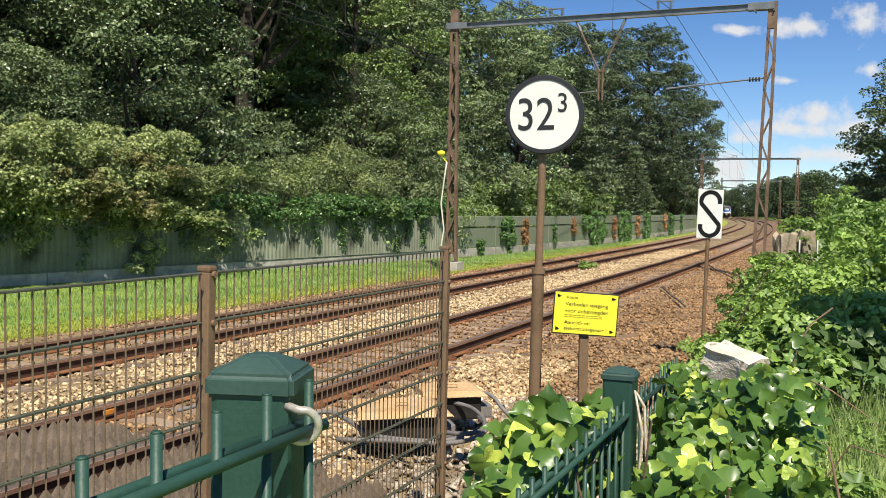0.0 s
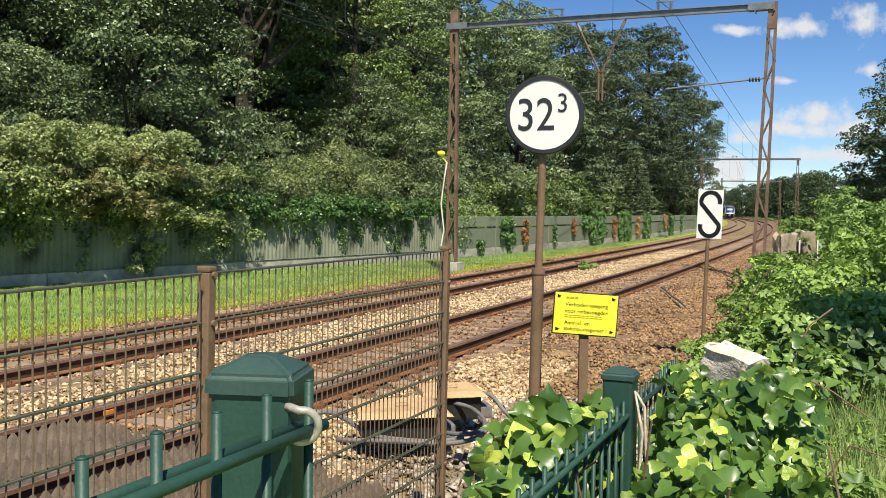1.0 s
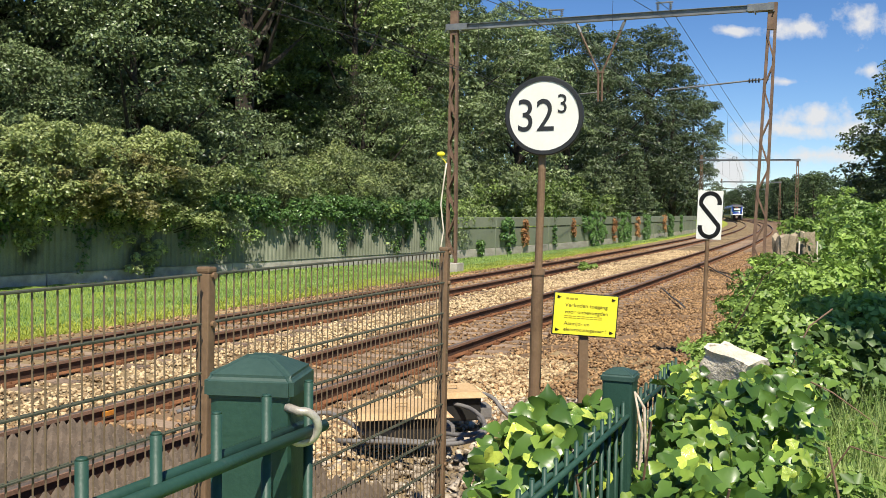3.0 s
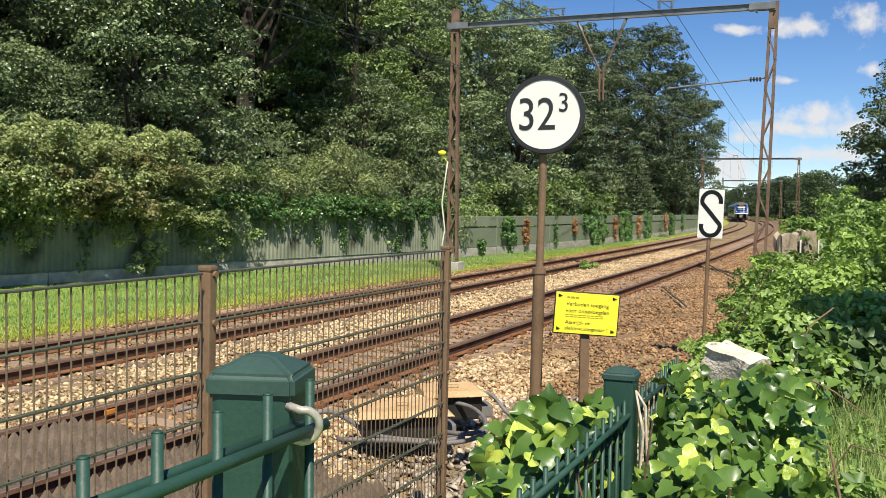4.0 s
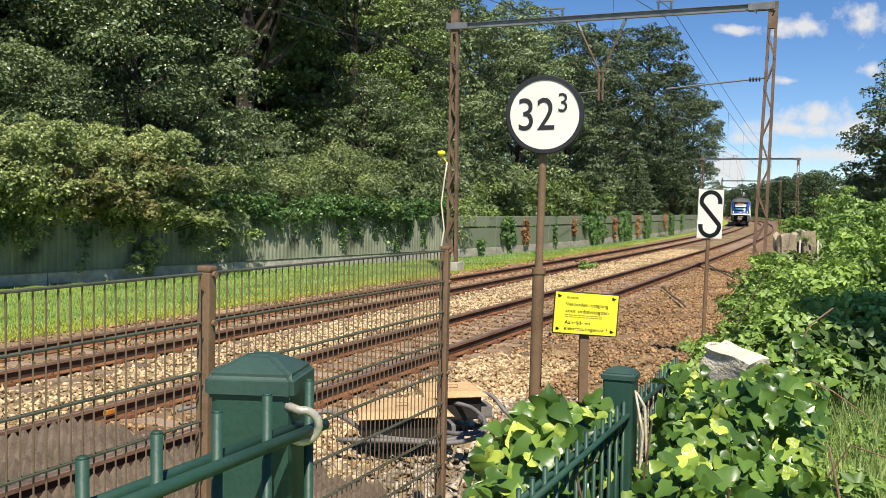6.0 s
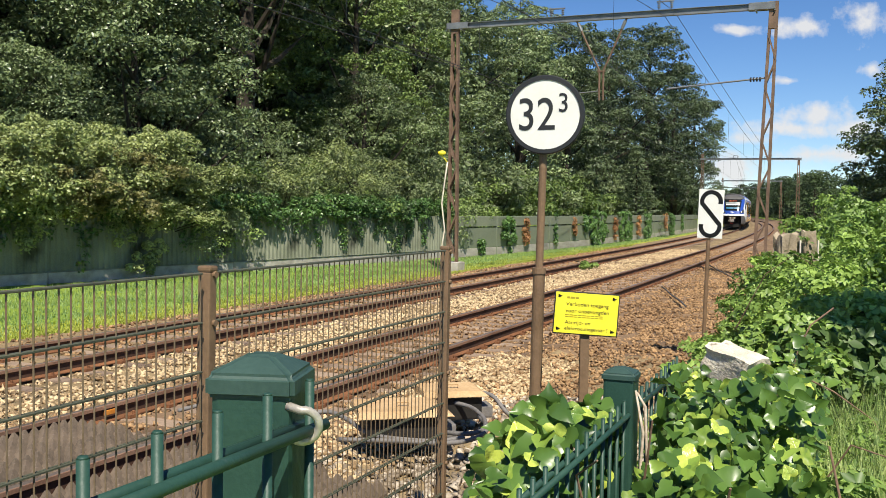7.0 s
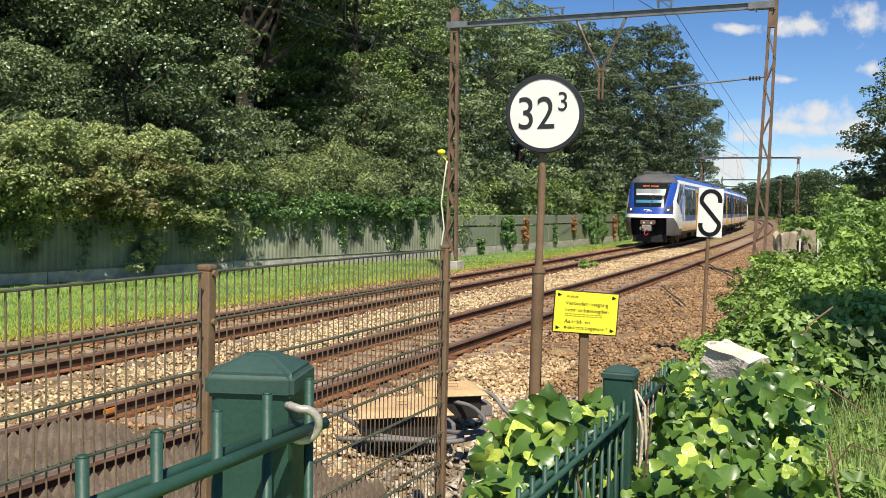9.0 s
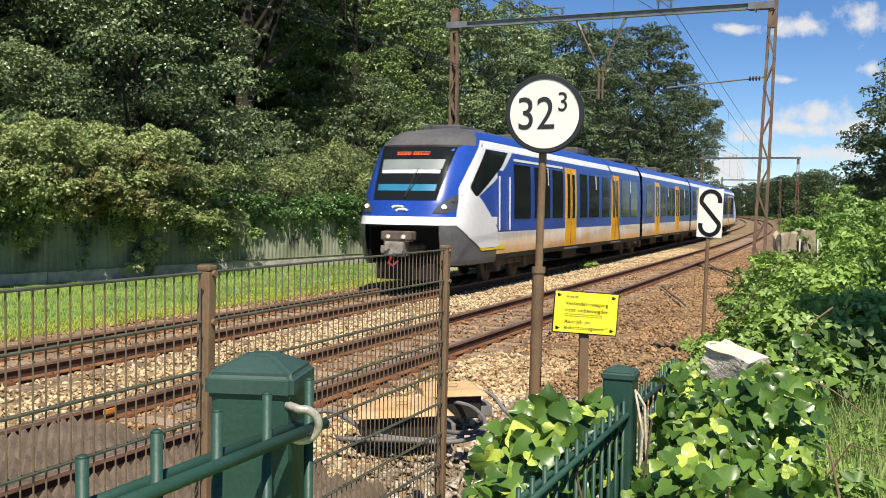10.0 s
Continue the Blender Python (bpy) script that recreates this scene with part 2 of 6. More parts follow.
def veined_leaf(name, dark, light, vein):
    """A single ivy leaf: pale rib and side veins on glossy green, varied leaf by leaf."""
    m = leaf_material(name, dark, light, 0.14, 0.24, 0.9, 1.6, (0.150, 0.265, 0.045), each=0.7)
    n, l = m.node_tree.nodes, m.node_tree.links
    b = n["Principled BSDF"]
    old = b.inputs["Base Color"].links[0].from_socket
    tc, sp = n.new("ShaderNodeTexCoord"), n.new("ShaderNodeSeparateXYZ")
    l.new(tc.outputs["Object"], sp.inputs[0])

    def calc(op, x, y=None):
        k = n.new("ShaderNodeMath")
        k.operation = op
        for i, v in enumerate((x, y)):
            if v is None:
                continue
            if isinstance(v, (int, float)):
                k.inputs[i].default_value = v
            else:
                l.new(v, k.inputs[i])
        return k.outputs[0]

    ax = calc("ABSOLUTE", sp.outputs["X"])
    slant = calc("ADD", calc("MULTIPLY", calc("SUBTRACT", sp.outputs["Y"], calc("MULTIPLY", ax, 0.75)), 5.0), 40.3)
    side = calc("LESS_THAN", calc("ABSOLUTE", calc("SUBTRACT", calc("FRACT", slant), 0.5)), 0.055)
    rib = calc("LESS_THAN", ax, 0.014)
    mask = calc("MULTIPLY", calc("MAXIMUM", rib, side), 0.22)
    mx = n.new("ShaderNodeMixRGB")
    l.new(mask, mx.inputs["Fac"])
    l.new(old, mx.inputs["Color1"])
    mx.inputs["Color2"].default_value = (*vein, 1)
    l.new(mx.outputs[0], b.inputs["Base Color"])
    no, mix, bp = n.new("ShaderNodeTexNoise"), n.new("ShaderNodeMath"), n.new("ShaderNodeBump")
    no.inputs["Scale"].default_value, no.inputs["Detail"].default_value = 7.0, 3
    l.new(tc.outputs["Object"], no.inputs["Vector"])
    mix.operation = "SUBTRACT"
    l.new(no.outputs["Fac"], mix.inputs[0])
    l.new(mask, mix.inputs[1])
    bp.inputs["Strength"].default_value, bp.inputs["Distance"].default_value = 0.3, 0.010
    l.new(mix.outputs[0], bp.inputs["Height"])
    l.new(bp.outputs[0], b.inputs["Normal"])
    return m


M["ivy_veined"] = veined_leaf("ivy_veined", (0.040, 0.100, 0.018), (0.34, 0.44, 0.070), (0.26, 0.36, 0.12))


# ---- building helpers ----
def mesh_of(bm, name, *mats):
    me = bpy.data.meshes.new(name)
    bm.normal_update()
    bm.to_mesh(me)
    bm.free()
    for m in mats:
        me.materials.append(M[m] if isinstance(m, str) else m)
    return me


def part(name, bm, material, parent=None, label=""):
    """Links a bmesh as one mesh object, under a thing or a part where one is given."""
    mats = material if isinstance(material, (list, tuple)) else (material,)
    ob = new(name, mesh_of(bm, name, *mats))
    ob.parent = parent
    return tagged(ob, label)


def thing(name, label, category, m=None, group="", kind=""):
    ob = tagged(new(name), label, category, group, kind)
    if m is not None:
        ob.matrix_world = m
    return ob


def box(bm, c, size, bevel=0.0, m=None):
    """A box round c, with bevelled edges."""
    g = bmesh.ops.create_cube(bm, size=1.0, matrix=(m or Matrix()) @ Matrix.Translation(c) @ Matrix.Diagonal((*size, 1)))
    if bevel:
        edges = list({e for v in g["verts"] for e in v.link_edges})
        bmesh.ops.bevel(bm, geom=edges, offset=bevel, segments=2, affect="EDGES", profile=0.6)


def rod(bm, a, b, r, r2=None, n=8, cap=True):
    """A round bar from a to b."""
    a, b = Vector(a), Vector(b)
    d = b - a
    m = Matrix.Translation((a + b) / 2) @ d.to_track_quat("Z", "Y").to_matrix().to_4x4()
    bmesh.ops.create_cone(bm, cap_ends=cap, segments=n, radius1=r, radius2=r if r2 is None else r2, depth=d.length, matrix=m)


def tube(bm, pts, r, n=8):
    """A bent tube through the points; r may be one radius or one for each point."""
    pts = [Vector(p) for p in pts]
    rs = r if isinstance(r, (list, tuple)) else [r] * len(pts)
    rings, ref = [], Vector((0.3, 0.2, 1)).normalized()
    for i, p in enumerate(pts):
        d = (pts[min(i + 1, len(pts) - 1)] - pts[max(i - 1, 0)]).normalized()
        u = d.cross(ref)
        u = u.normalized() if u.length > 0.05 else d.orthogonal().normalized()
        v = d.cross(u)
        rings.append([bm.verts.new(p + rs[i] * (math.cos(k * math.tau / n) * u + math.sin(k * math.tau / n) * v)) for k in range(n)])
    for a, b in zip(rings, rings[1:]):
        for k in range(n):
            bm.faces.new((a[k], a[(k + 1) % n], b[(k + 1) % n], b[k]))
    bm.faces.new(rings[0][::-1])
    bm.faces.new(rings[-1])


def smooth(ob, on=True):
    for p in ob.data.polygons:
        p.use_smooth = on
    return ob


def scattered(name, base_v, base_f, place, turn, size, mat, jitter=0.0, seed=1):
    """Many copies of a small form in one mesh: base_v (n,3), faces of one length, places (k,3), turns (k,3,3), sizes (k,) or (k,3)."""
    rng = np.random.default_rng(seed)
    base_v, base_f = np.asarray(base_v, float), np.asarray(base_f, int)
    k, nv = len(place), len(base_v)
    v = np.repeat(base_v[None], k, 0)
    if jitter:
        v = v + rng.normal(0, jitter, v.shape)
    v = v * (size[:, None, None] if np.ndim(size) == 1 else size[:, None, :])
    v = np.einsum("kij,knj->kni", turn, v) + np.asarray(place)[:, None, :]
    faces = (base_f[None] + (np.arange(k) * nv)[:, None, None]).reshape(-1, base_f.shape[1])
    me = bpy.data.meshes.new(name)
    me.vertices.add(k * nv)
    me.vertices.foreach_set("co", v.reshape(-1))
    me.loops.add(faces.size)
    me.loops.foreach_set("vertex_index", faces.reshape(-1))
    me.polygons.add(len(faces))
    me.polygons.foreach_set("loop_start", np.arange(len(faces)) * faces.shape[1])
    me.update(calc_edges=True)
    me.materials.append(M[mat] if isinstance(mat, str) else mat)
    return me


def turns(k, rng, up=None, tilt=1.0):
    """Random turns: about z alone, then tipped by up to tilt radians."""
    a, b, c = rng.uniform(0, math.tau, k), rng.uniform(-tilt, tilt, k), rng.uniform(-tilt, tilt, k)
    ca, sa, cb, sb, cc, sc = np.cos(a), np.sin(a), np.cos(b), np.sin(b), np.cos(c), np.sin(c)
    z, o = np.zeros(k), np.ones(k)
    rz = np.stack([ca, -sa, z, sa, ca, z, z, z, o], -1).reshape(k, 3, 3)
    rx = np.stack([o, z, z, z, cb, -sb, z, sb, cb], -1).reshape(k, 3, 3)
    ry = np.stack([cc, z, sc, z, o, z, -sc, z, cc], -1).reshape(k, 3, 3)
    return rz @ rx @ ry


def facing(normals, rng, loose=0.5):
    """Turns whose z axis lies along the normals, loosely, with a random spin."""
    n = normals + rng.normal(0, loose, normals.shape)
    n /= np.linalg.norm(n, axis=1, keepdims=True) + 1e-9
    r = rng.normal(0, 1, n.shape)
    x = np.cross(r, n)
    x /= np.linalg.norm(x, axis=1, keepdims=True) + 1e-9
    return np.stack([x, np.cross(n, x), n], -1)


# a leaf spray: two folded quads; and an irregular stone
LEAF_V = [(0, -0.5, 0), (0.32, -0.05, 0.09), (0, 0.5, -0.05), (-0.32, -0.05, 0.09)]
LEAF_F = [(0, 1, 2), (0, 2, 3)]
STONE_V = [(-.5, -.42, -.32), (.46, -.5, -.3), (.5, .4, -.34), (-.42, .5, -.3), (-.34, -.3, .3), (.3, -.36, .36), (.4, .3, .26), (-.3, .36, .34)]
STONE_F = [(0, 3, 2, 1), (4, 5, 6, 7), (0, 1, 5, 4), (1, 2, 6, 5), (2, 3, 7, 6), (3, 0, 4, 7)]

# ---- the line of the railway ----
GAUGE = 0.7525           # half the distance between rail heads
NEAR = 3.881             # near track's centre, right of the far track's
LINE_S = np.arange(-60.0, 460.0, 0.25)
LINE_H = radians(23.876) - 0.523e-3 * LINE_S - 0.127e-5 * LINE_S ** 2 + 0.043e-7 * LINE_S ** 3
LINE_H[LINE_S > 400] = LINE_H[LINE_S <= 400][-1]
LINE_X, LINE_Y = np.cumsum(np.sin(LINE_H)) * 0.25, np.cumsum(np.cos(LINE_H)) * 0.25
ZERO = int(np.argmin(abs(LINE_S)))
LINE_X, LINE_Y = LINE_X - LINE_X[ZERO] - 10.975, LINE_Y - LINE_Y[ZERO]


def line(s, d=0.0, z=0.0):
    """A place s metres along the far track, d metres to its right and z above its rail heads."""
    h = np.interp(s, LINE_S, LINE_H)
    return Vector((np.interp(s, LINE_S, LINE_X) + d * math.cos(h), np.interp(s, LINE_S, LINE_Y) - d * math.sin(h), z))


def line_many(s, d, z):
    h = np.interp(s, LINE_S, LINE_H)
    return np.stack([np.interp(s, LINE_S, LINE_X) + d * np.cos(h), np.interp(s, LINE_S, LINE_Y) - d * np.sin(h), z], -1)


def heading(s):
    """Degrees about z that turn +y along the track at s."""
    return -math.degrees(np.interp(s, LINE_S, LINE_H))


def line_pose(s, d=0.0, z=0.0):
    p = line(s, d, z)
    return pose(p.x, p.y, p.z, 0, 0, heading(s))

# ---- ground: one sheet, with the ballast bed, the verge and the bank ----
PROFILE_D = np.array([-700, -120, -40, -16, -9.0, -6, -4.2, -3.3, -2.5, -1.9, 0, 1.94, 3.88, 5.7, 6.4, 7.4, 8.4, 9.0, 9.6, 10.6, 13, 18, 40, 150, 900, 2000.0])
PROFILE_Z = np.array([-.3, -.3, -.2, -.25, -.42, -.45, -.46, -.36, -.23, -.19, -.19, -.21, -.19, -.2, -.24, -.16, -.02, .12, .3, .4, .5, .5, .1, -.2, -.3, -.3])


def ground_z(d):
    return np.interp(d, PROFILE_D, PROFILE_Z)


def build_ground():
    ss = np.concatenate([np.arange(-60, 0, 6.0), np.arange(0, 40, 0.5), np.arange(40, 120, 2.0), np.arange(120, 401, 10.0), [450.0, 1500.0, 3500.0]])
    ds = np.unique(np.concatenate([PROFILE_D, np.arange(-9, 14, 0.33)]))
    rng = np.random.default_rng(5)
    verts = []
    for s in ss:
        base = line_many(np.full(len(ds), min(s, 450.0)), ds, ground_z(ds))
        if s > 450:
            h = LINE_H[-1]
            base[:, 0] += (s - 450) * math.sin(h)
            base[:, 1] += (s - 450) * math.cos(h)
        inner = (abs(ds) < 14) & ~((abs(ds) < 1.0) | (abs(ds - NEAR) < 1.0))
        base[:, 2] += np.where(inner, rng.normal(0, 0.018, len(ds)), 0)
        verts.append(base)
    n = len(ds)
    faces, mats = [], []
    for i in range(len(ss) - 1):
        for j in range(n - 1):
            faces.append((i * n + j, i * n + j + 1, (i + 1) * n + j + 1, (i + 1) * n + j))
            mid = (ds[j] + ds[j + 1]) / 2
            mats.append((2 if mid > 2.4 and (mid < 5.7 or ss[i] > 18) else 0) if -2.45 < mid < 9.0 else 3 if -4.7 < mid < 0 else 1)
    me = bpy.data.meshes.new("ground")
    me.from_pydata(np.concatenate(verts).tolist(), [], faces)
    me.materials.append(M["ballast"])
    me.materials.append(M["turf"])
    me.materials.append(M["ballast_brown"])
    me.materials.append(M["moss_ground"])
    me.polygons.foreach_set("material_index", mats)
    me.update()
    tagged(new("ground", me), "railway ground with stone ballast bed and grassy verges", "ground", kind="structure")


build_ground()


def build_track(name, d0, label):
    """One track: two flat-bottomed rusty rails on wooden sleepers, with clips."""
    track = thing(name, label, "railway track", group="railway tracks", kind="structure")
    # profile across the rail: foot, web, head (half)
    prof = [(-.07, -.172), (.07, -.172), (.07, -.160), (.012, -.140), (.010, -.050), (.036, -.038), (.036, -.004), (.030, 0), (-.030, 0), (-.036, -.004), (-.036, -.038), (-.010, -.050), (-.012, -.140), (-.07, -.160)]
    ss = np.concatenate([np.arange(-12, 60, 1.5), np.arange(60, 400, 5.0)])
    for side in (-1, 1):
        bm = bmesh.new()
        rings = []
        for s in ss:
            rings.append([bm.verts.new(line(s, d0 + side * GAUGE + x, z + side * 0.011)) for x, z in prof])
        m = len(prof)
        for a, b in zip(rings, rings[1:]):
            for k in range(m):
                f = bm.faces.new((a[k], b[k], b[(k + 1) % m], a[(k + 1) % m]))
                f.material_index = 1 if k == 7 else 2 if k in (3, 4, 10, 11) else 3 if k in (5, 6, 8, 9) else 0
        bm.faces.new(rings[0])
        bm.faces.new(rings[-1][::-1])
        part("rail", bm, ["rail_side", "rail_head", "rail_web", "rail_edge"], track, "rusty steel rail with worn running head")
    rng = random.Random(int(d0 * 10) + 3)
    bm = bmesh.new()
    box(bm, (0, 0, -0.255), (2.55, 0.25, 0.16), 0.012)
    sleeper = mesh_of(bm, "sleeper", "sleeper")
    bm = bmesh.new()
    for side in (-1, 1):
        for k in (-0.11, 0.11):
            box(bm, (side * GAUGE + k, 0, -0.155), (0.075, 0.13, 0.035))
            rod(bm, (side * GAUGE + k, 0.03, -0.15), (side * GAUGE + k, 0.03, -0.105), 0.018, n=6)
    clip = mesh_of(bm, "fastening", "rail_side")
    for i in range(150):
        s = -6 + i * 0.62
        m = line_pose(s, d0, rng.uniform(-0.012, 0.006)) @ pose(0, 0, 0, 0, 0, rng.uniform(-1.2, 1.2))
        for nm, me in (("sleeper", sleeper), ("fastening", clip)):
            o = new(nm, me)
            o.parent, o.matrix_world = track, m
    return track


build_track("railway_track_far", 0.0, "rusty railway track on wooden sleepers in stone ballast")
build_track("railway_track_near", NEAR, "rusty railway track with brown stained ballast")


def stones(name, n, s0, s1, d0, d1, size, mat, label, seed, clear=True):
    rng = np.random.default_rng(seed)
    u = rng.uniform(0, 1, n)
    s = s0 + (s1 - s0) * u ** 1.4
    d = rng.uniform(d0, d1, n)
    keep = np.ones(n, bool)
    if clear:
        for c in (0, NEAR):
            for g in (-GAUGE, GAUGE):
                keep &= abs(d - c - g) > 0.09
            # fewer stones on the sleepers
            keep &= ~((abs(d - c) < 1.25) & (((s + 6) % 0.62 < 0.13) | ((s + 6) % 0.62 > 0.49)) & (rng.uniform(0, 1, n) < 0.8))
    s, d = s[keep], d[keep]
    k = len(s)
    sz = np.stack([rng.uniform(0.7, 1.35, k), rng.uniform(0.6, 1.1, k), rng.uniform(0.45, 0.85, k)], -1) * (size * (1 + 0.012 * s))[:, None]
    z = ground_z(d) + rng.uniform(-0.012, 0.03, k)
    me = scattered(name, STONE_V, STONE_F, line_many(s, d, z), turns(k, rng, tilt=0.7), sz, mat, 0.15, seed)
    return tagged(new(name, me), label, "ballast", kind="stuff")


stones("ballast_stones", 13000, 1, 60, -2.3, 0.85, 0.05, "stone_brown", "brown stained ballast stones round the far track", 15)
stones("ballast_stones", 23000, 1, 60, 0.8, 2.7, 0.051, "stone", "pale crushed stone ballast between the tracks", 11)
stones("ballast_stones", 20000, 1, 60, 2.3, 6.0, 0.048, "stone_brown", "brown stained ballast stones round the near track", 12)
stones("gravel_stones", 13000, 3, 15, 5.7, 9.1, 0.055, "stone_grey", "loose pale gravel beside the track", 13)
stones("gravel_stones", 5500, 9, 17.8, 4.95, 6.4, 0.055, "stone", "loose pale gravel beside the track", 16)
stones("gravel_stones", 15000, 13, 46, 5.7, 9.1, 0.046, "stone_brown", "brown gravel on the bank beside the track", 14)


def grass(name, n, place, height, mat, label, seed, width=0.02):
    rng = np.random.default_rng(seed)
    p = place(n, rng)
    k = len(p)
    h = rng.uniform(0.5, 1.2, k) * height
    sz = np.stack([np.full(k, 1.0) * width * (1 + np.linalg.norm(p[:, :2], axis=1) * 0.03), h, h], -1)
    base = [(-.5, 0, 0), (.5, 0, 0), (.24, .21, .5), (0, .42, 1.0)]
    faces = [(0, 1, 2), (0, 2, 3)]
    me = scattered(name, base, faces, p, turns(k, rng, tilt=0.25), sz, mat, 0.0, seed)
    return tagged(new(name, me), label, "grass", kind="stuff")


def verge(n, rng):
    s = 6 + 120 * rng.uniform(0, 1, n) ** 1.5
    d = -4.1 - 6.4 * rng.uniform(0, 1, n) + rng.normal(0, 0.35, n)
    p = line_many(s, d, ground_z(d) - 0.01)
    return p


def moss(n, rng):
    s = 6 + 60 * rng.uniform(0, 1, n) ** 1.4
    d = -2.25 - 2.9 * rng.uniform(0, 1, n) ** 1.1 + 0.12 * np.sin(s * 1.7)
    return line_many(s, d, ground_z(d) - 0.01)


grass("verge_moss", 60000, moss, 0.075, "moss", "yellowish short growth along the ballast edge", 22, 0.024)
grass("verge_grass", 110000, verge, 0.11, "verge_blade", "bright green mown grass verge beside the track", 21, 0.013)

# ---- noise barrier behind the verge ----
def build_sheet_wall():
    """Corrugated sheets on a concrete plinth, from the near end to the tall barrier."""
    a, b = Vector((-17.5, 18.0, 0)), Vector((0.45, 46.6, 0))
    length = (b - a).length
    ang = math.atan2((b - a).y, (b - a).x)
    wall = thing("wall_sheet", "grey-green corrugated sheet barrier on a concrete plinth", "wall", Matrix.Translation(a) @ Matrix.Rotation(ang, 4, "Z"), kind="structure")
    n = 9
    w = length / n
    bm = bmesh.new()
    pitch = 0.20
    k = int(w / pitch)
    rows = []
    for z in (-0.02, 1.62):
        row = []
        for i in range(k):
            x = i * w / k
            for fx, fy in ((0, 0), (0.30, 0), (0.5, 0.05), (0.80, 0.05)):
                row.append(bm.verts.new((x + fx * w / k, -fy, z)))
        row.append(bm.verts.new((w, 0, z)))
        rows.append(row)
    for i in range(len(rows[0]) - 1):
        bm.faces.new((rows[0][i], rows[0][i + 1], rows[1][i + 1], rows[1][i]))
    g = bmesh.ops.extrude_face_region(bm, geom=bm.faces[:])
    for v in [v for v in g["geom"] if isinstance(v, bmesh.types.BMVert)]:
        v.co.y += 0.02
    sheet = mesh_of(bm, "sheet", "wall_sheet")
    bm = bmesh.new()
    box(bm, (w / 2, 0.02, -0.24), (w - 0.03, 0.14, 0.42), 0.012)
    plinth = mesh_of(bm, "plinth", "concrete")
    bm = bmesh.new()
    box(bm, (0, 0.09, 0.65), (0.12, 0.12, 2.1), 0.01)
    post = mesh_of(bm, "post", "wall_sheet")
    bm = bmesh.new()
    box(bm, (w / 2, 0.0, -0.008), (w, 0.16, 0.02), 0.003)
    sill = mesh_of(bm, "sill", "wall_sheet")
    for i in range(n):
        for nm, me in (("sheet", sheet), ("plinth", plinth), ("post", post), ("sill", sill)):
            o = new(nm, me)
            o.parent = wall
            o.location = (i * w, 0, 0)


def barrier_d(s):
    """How far left of the far track the panel barrier stands."""
    return float(np.interp(s, [47.6, 52, 66.75, 116, 124], [-7.7, -7.0, -5.85, -4.35, -4.2]))


def build_panel_wall():
    """Tall smooth panels between posts, with a capping row, along the bend."""
    wall = thing("wall_panels", "grey-green panel noise barrier along the verge", "wall", kind="structure")
    rng = random.Random(4)
    bm = bmesh.new()
    box(bm, (0.5, 0, 0.52), (0.985, 0.10, 1.02), 0.01)
    lower = mesh_of(bm, "panel", "wall_panel")
    bm = bmesh.new()
    box(bm, (0.5, -0.02, 1.325), (0.985, 0.15, 0.53), 0.025)
    upper = mesh_of(bm, "panel_top", "wall_panel")
    bm = bmesh.new()
    box(bm, (0.5, 0.01, -0.22), (0.99, 0.16, 0.42), 0.01)
    foot = mesh_of(bm, "plinth", "concrete")
    bm = bmesh.new()
    box(bm, (0, 0.02, 0.6), (0.11, 0.19, 2.04), 0.008)
    post = mesh_of(bm, "post", "wall_panel")
    n = 19
    for i in range(n):
        s0, s1 = 47.7 + i * 4.0, 51.7 + i * 4.0
        p, q = line(s0, barrier_d(s0)), line(s1, barrier_d(s1))
        L = (q - p).length
        m = Matrix.Translation(p) @ Matrix.Rotation(math.atan2((q - p).y, (q - p).x), 4, "Z")
        for nm, me, lift in (("panel", lower, 0.0), ("panel_top", upper, 0.025), ("plinth", foot, 0.0)):
            o = new(nm, me)
            o.parent, o.matrix_world = wall, m @ Matrix.Translation((0, rng.uniform(-.01, .01), lift)) @ Matrix.Diagonal((L, 1, 1, 1))
        o = new("post", post)
        o.parent, o.matrix_world = wall, m


build_sheet_wall()
build_panel_wall()


# ---- overhead line portals ----
def bar_between(name, a, b, size, parent, mesh):
    """A straight bar as an object of its own on a shared mesh one metre long."""
    a, b = Vector(a), Vector(b)
    o = new(name, mesh)
    o.parent = parent
    o.matrix_local = Matrix.Translation((a + b) / 2) @ (b - a).to_track_quat("Z", "Y").to_matrix().to_4x4() @ Matrix.Diagonal((*size, (b - a).length, 1))
    return o


def unit_bar(mat):
    bm = bmesh.new()
    box(bm, (0, 0, 0), (1, 1, 1))
    return mesh_of(bm, "bar", mat)


MAST_BAR, WIRE_BAR = unit_bar("mast"), unit_bar("sign_black")


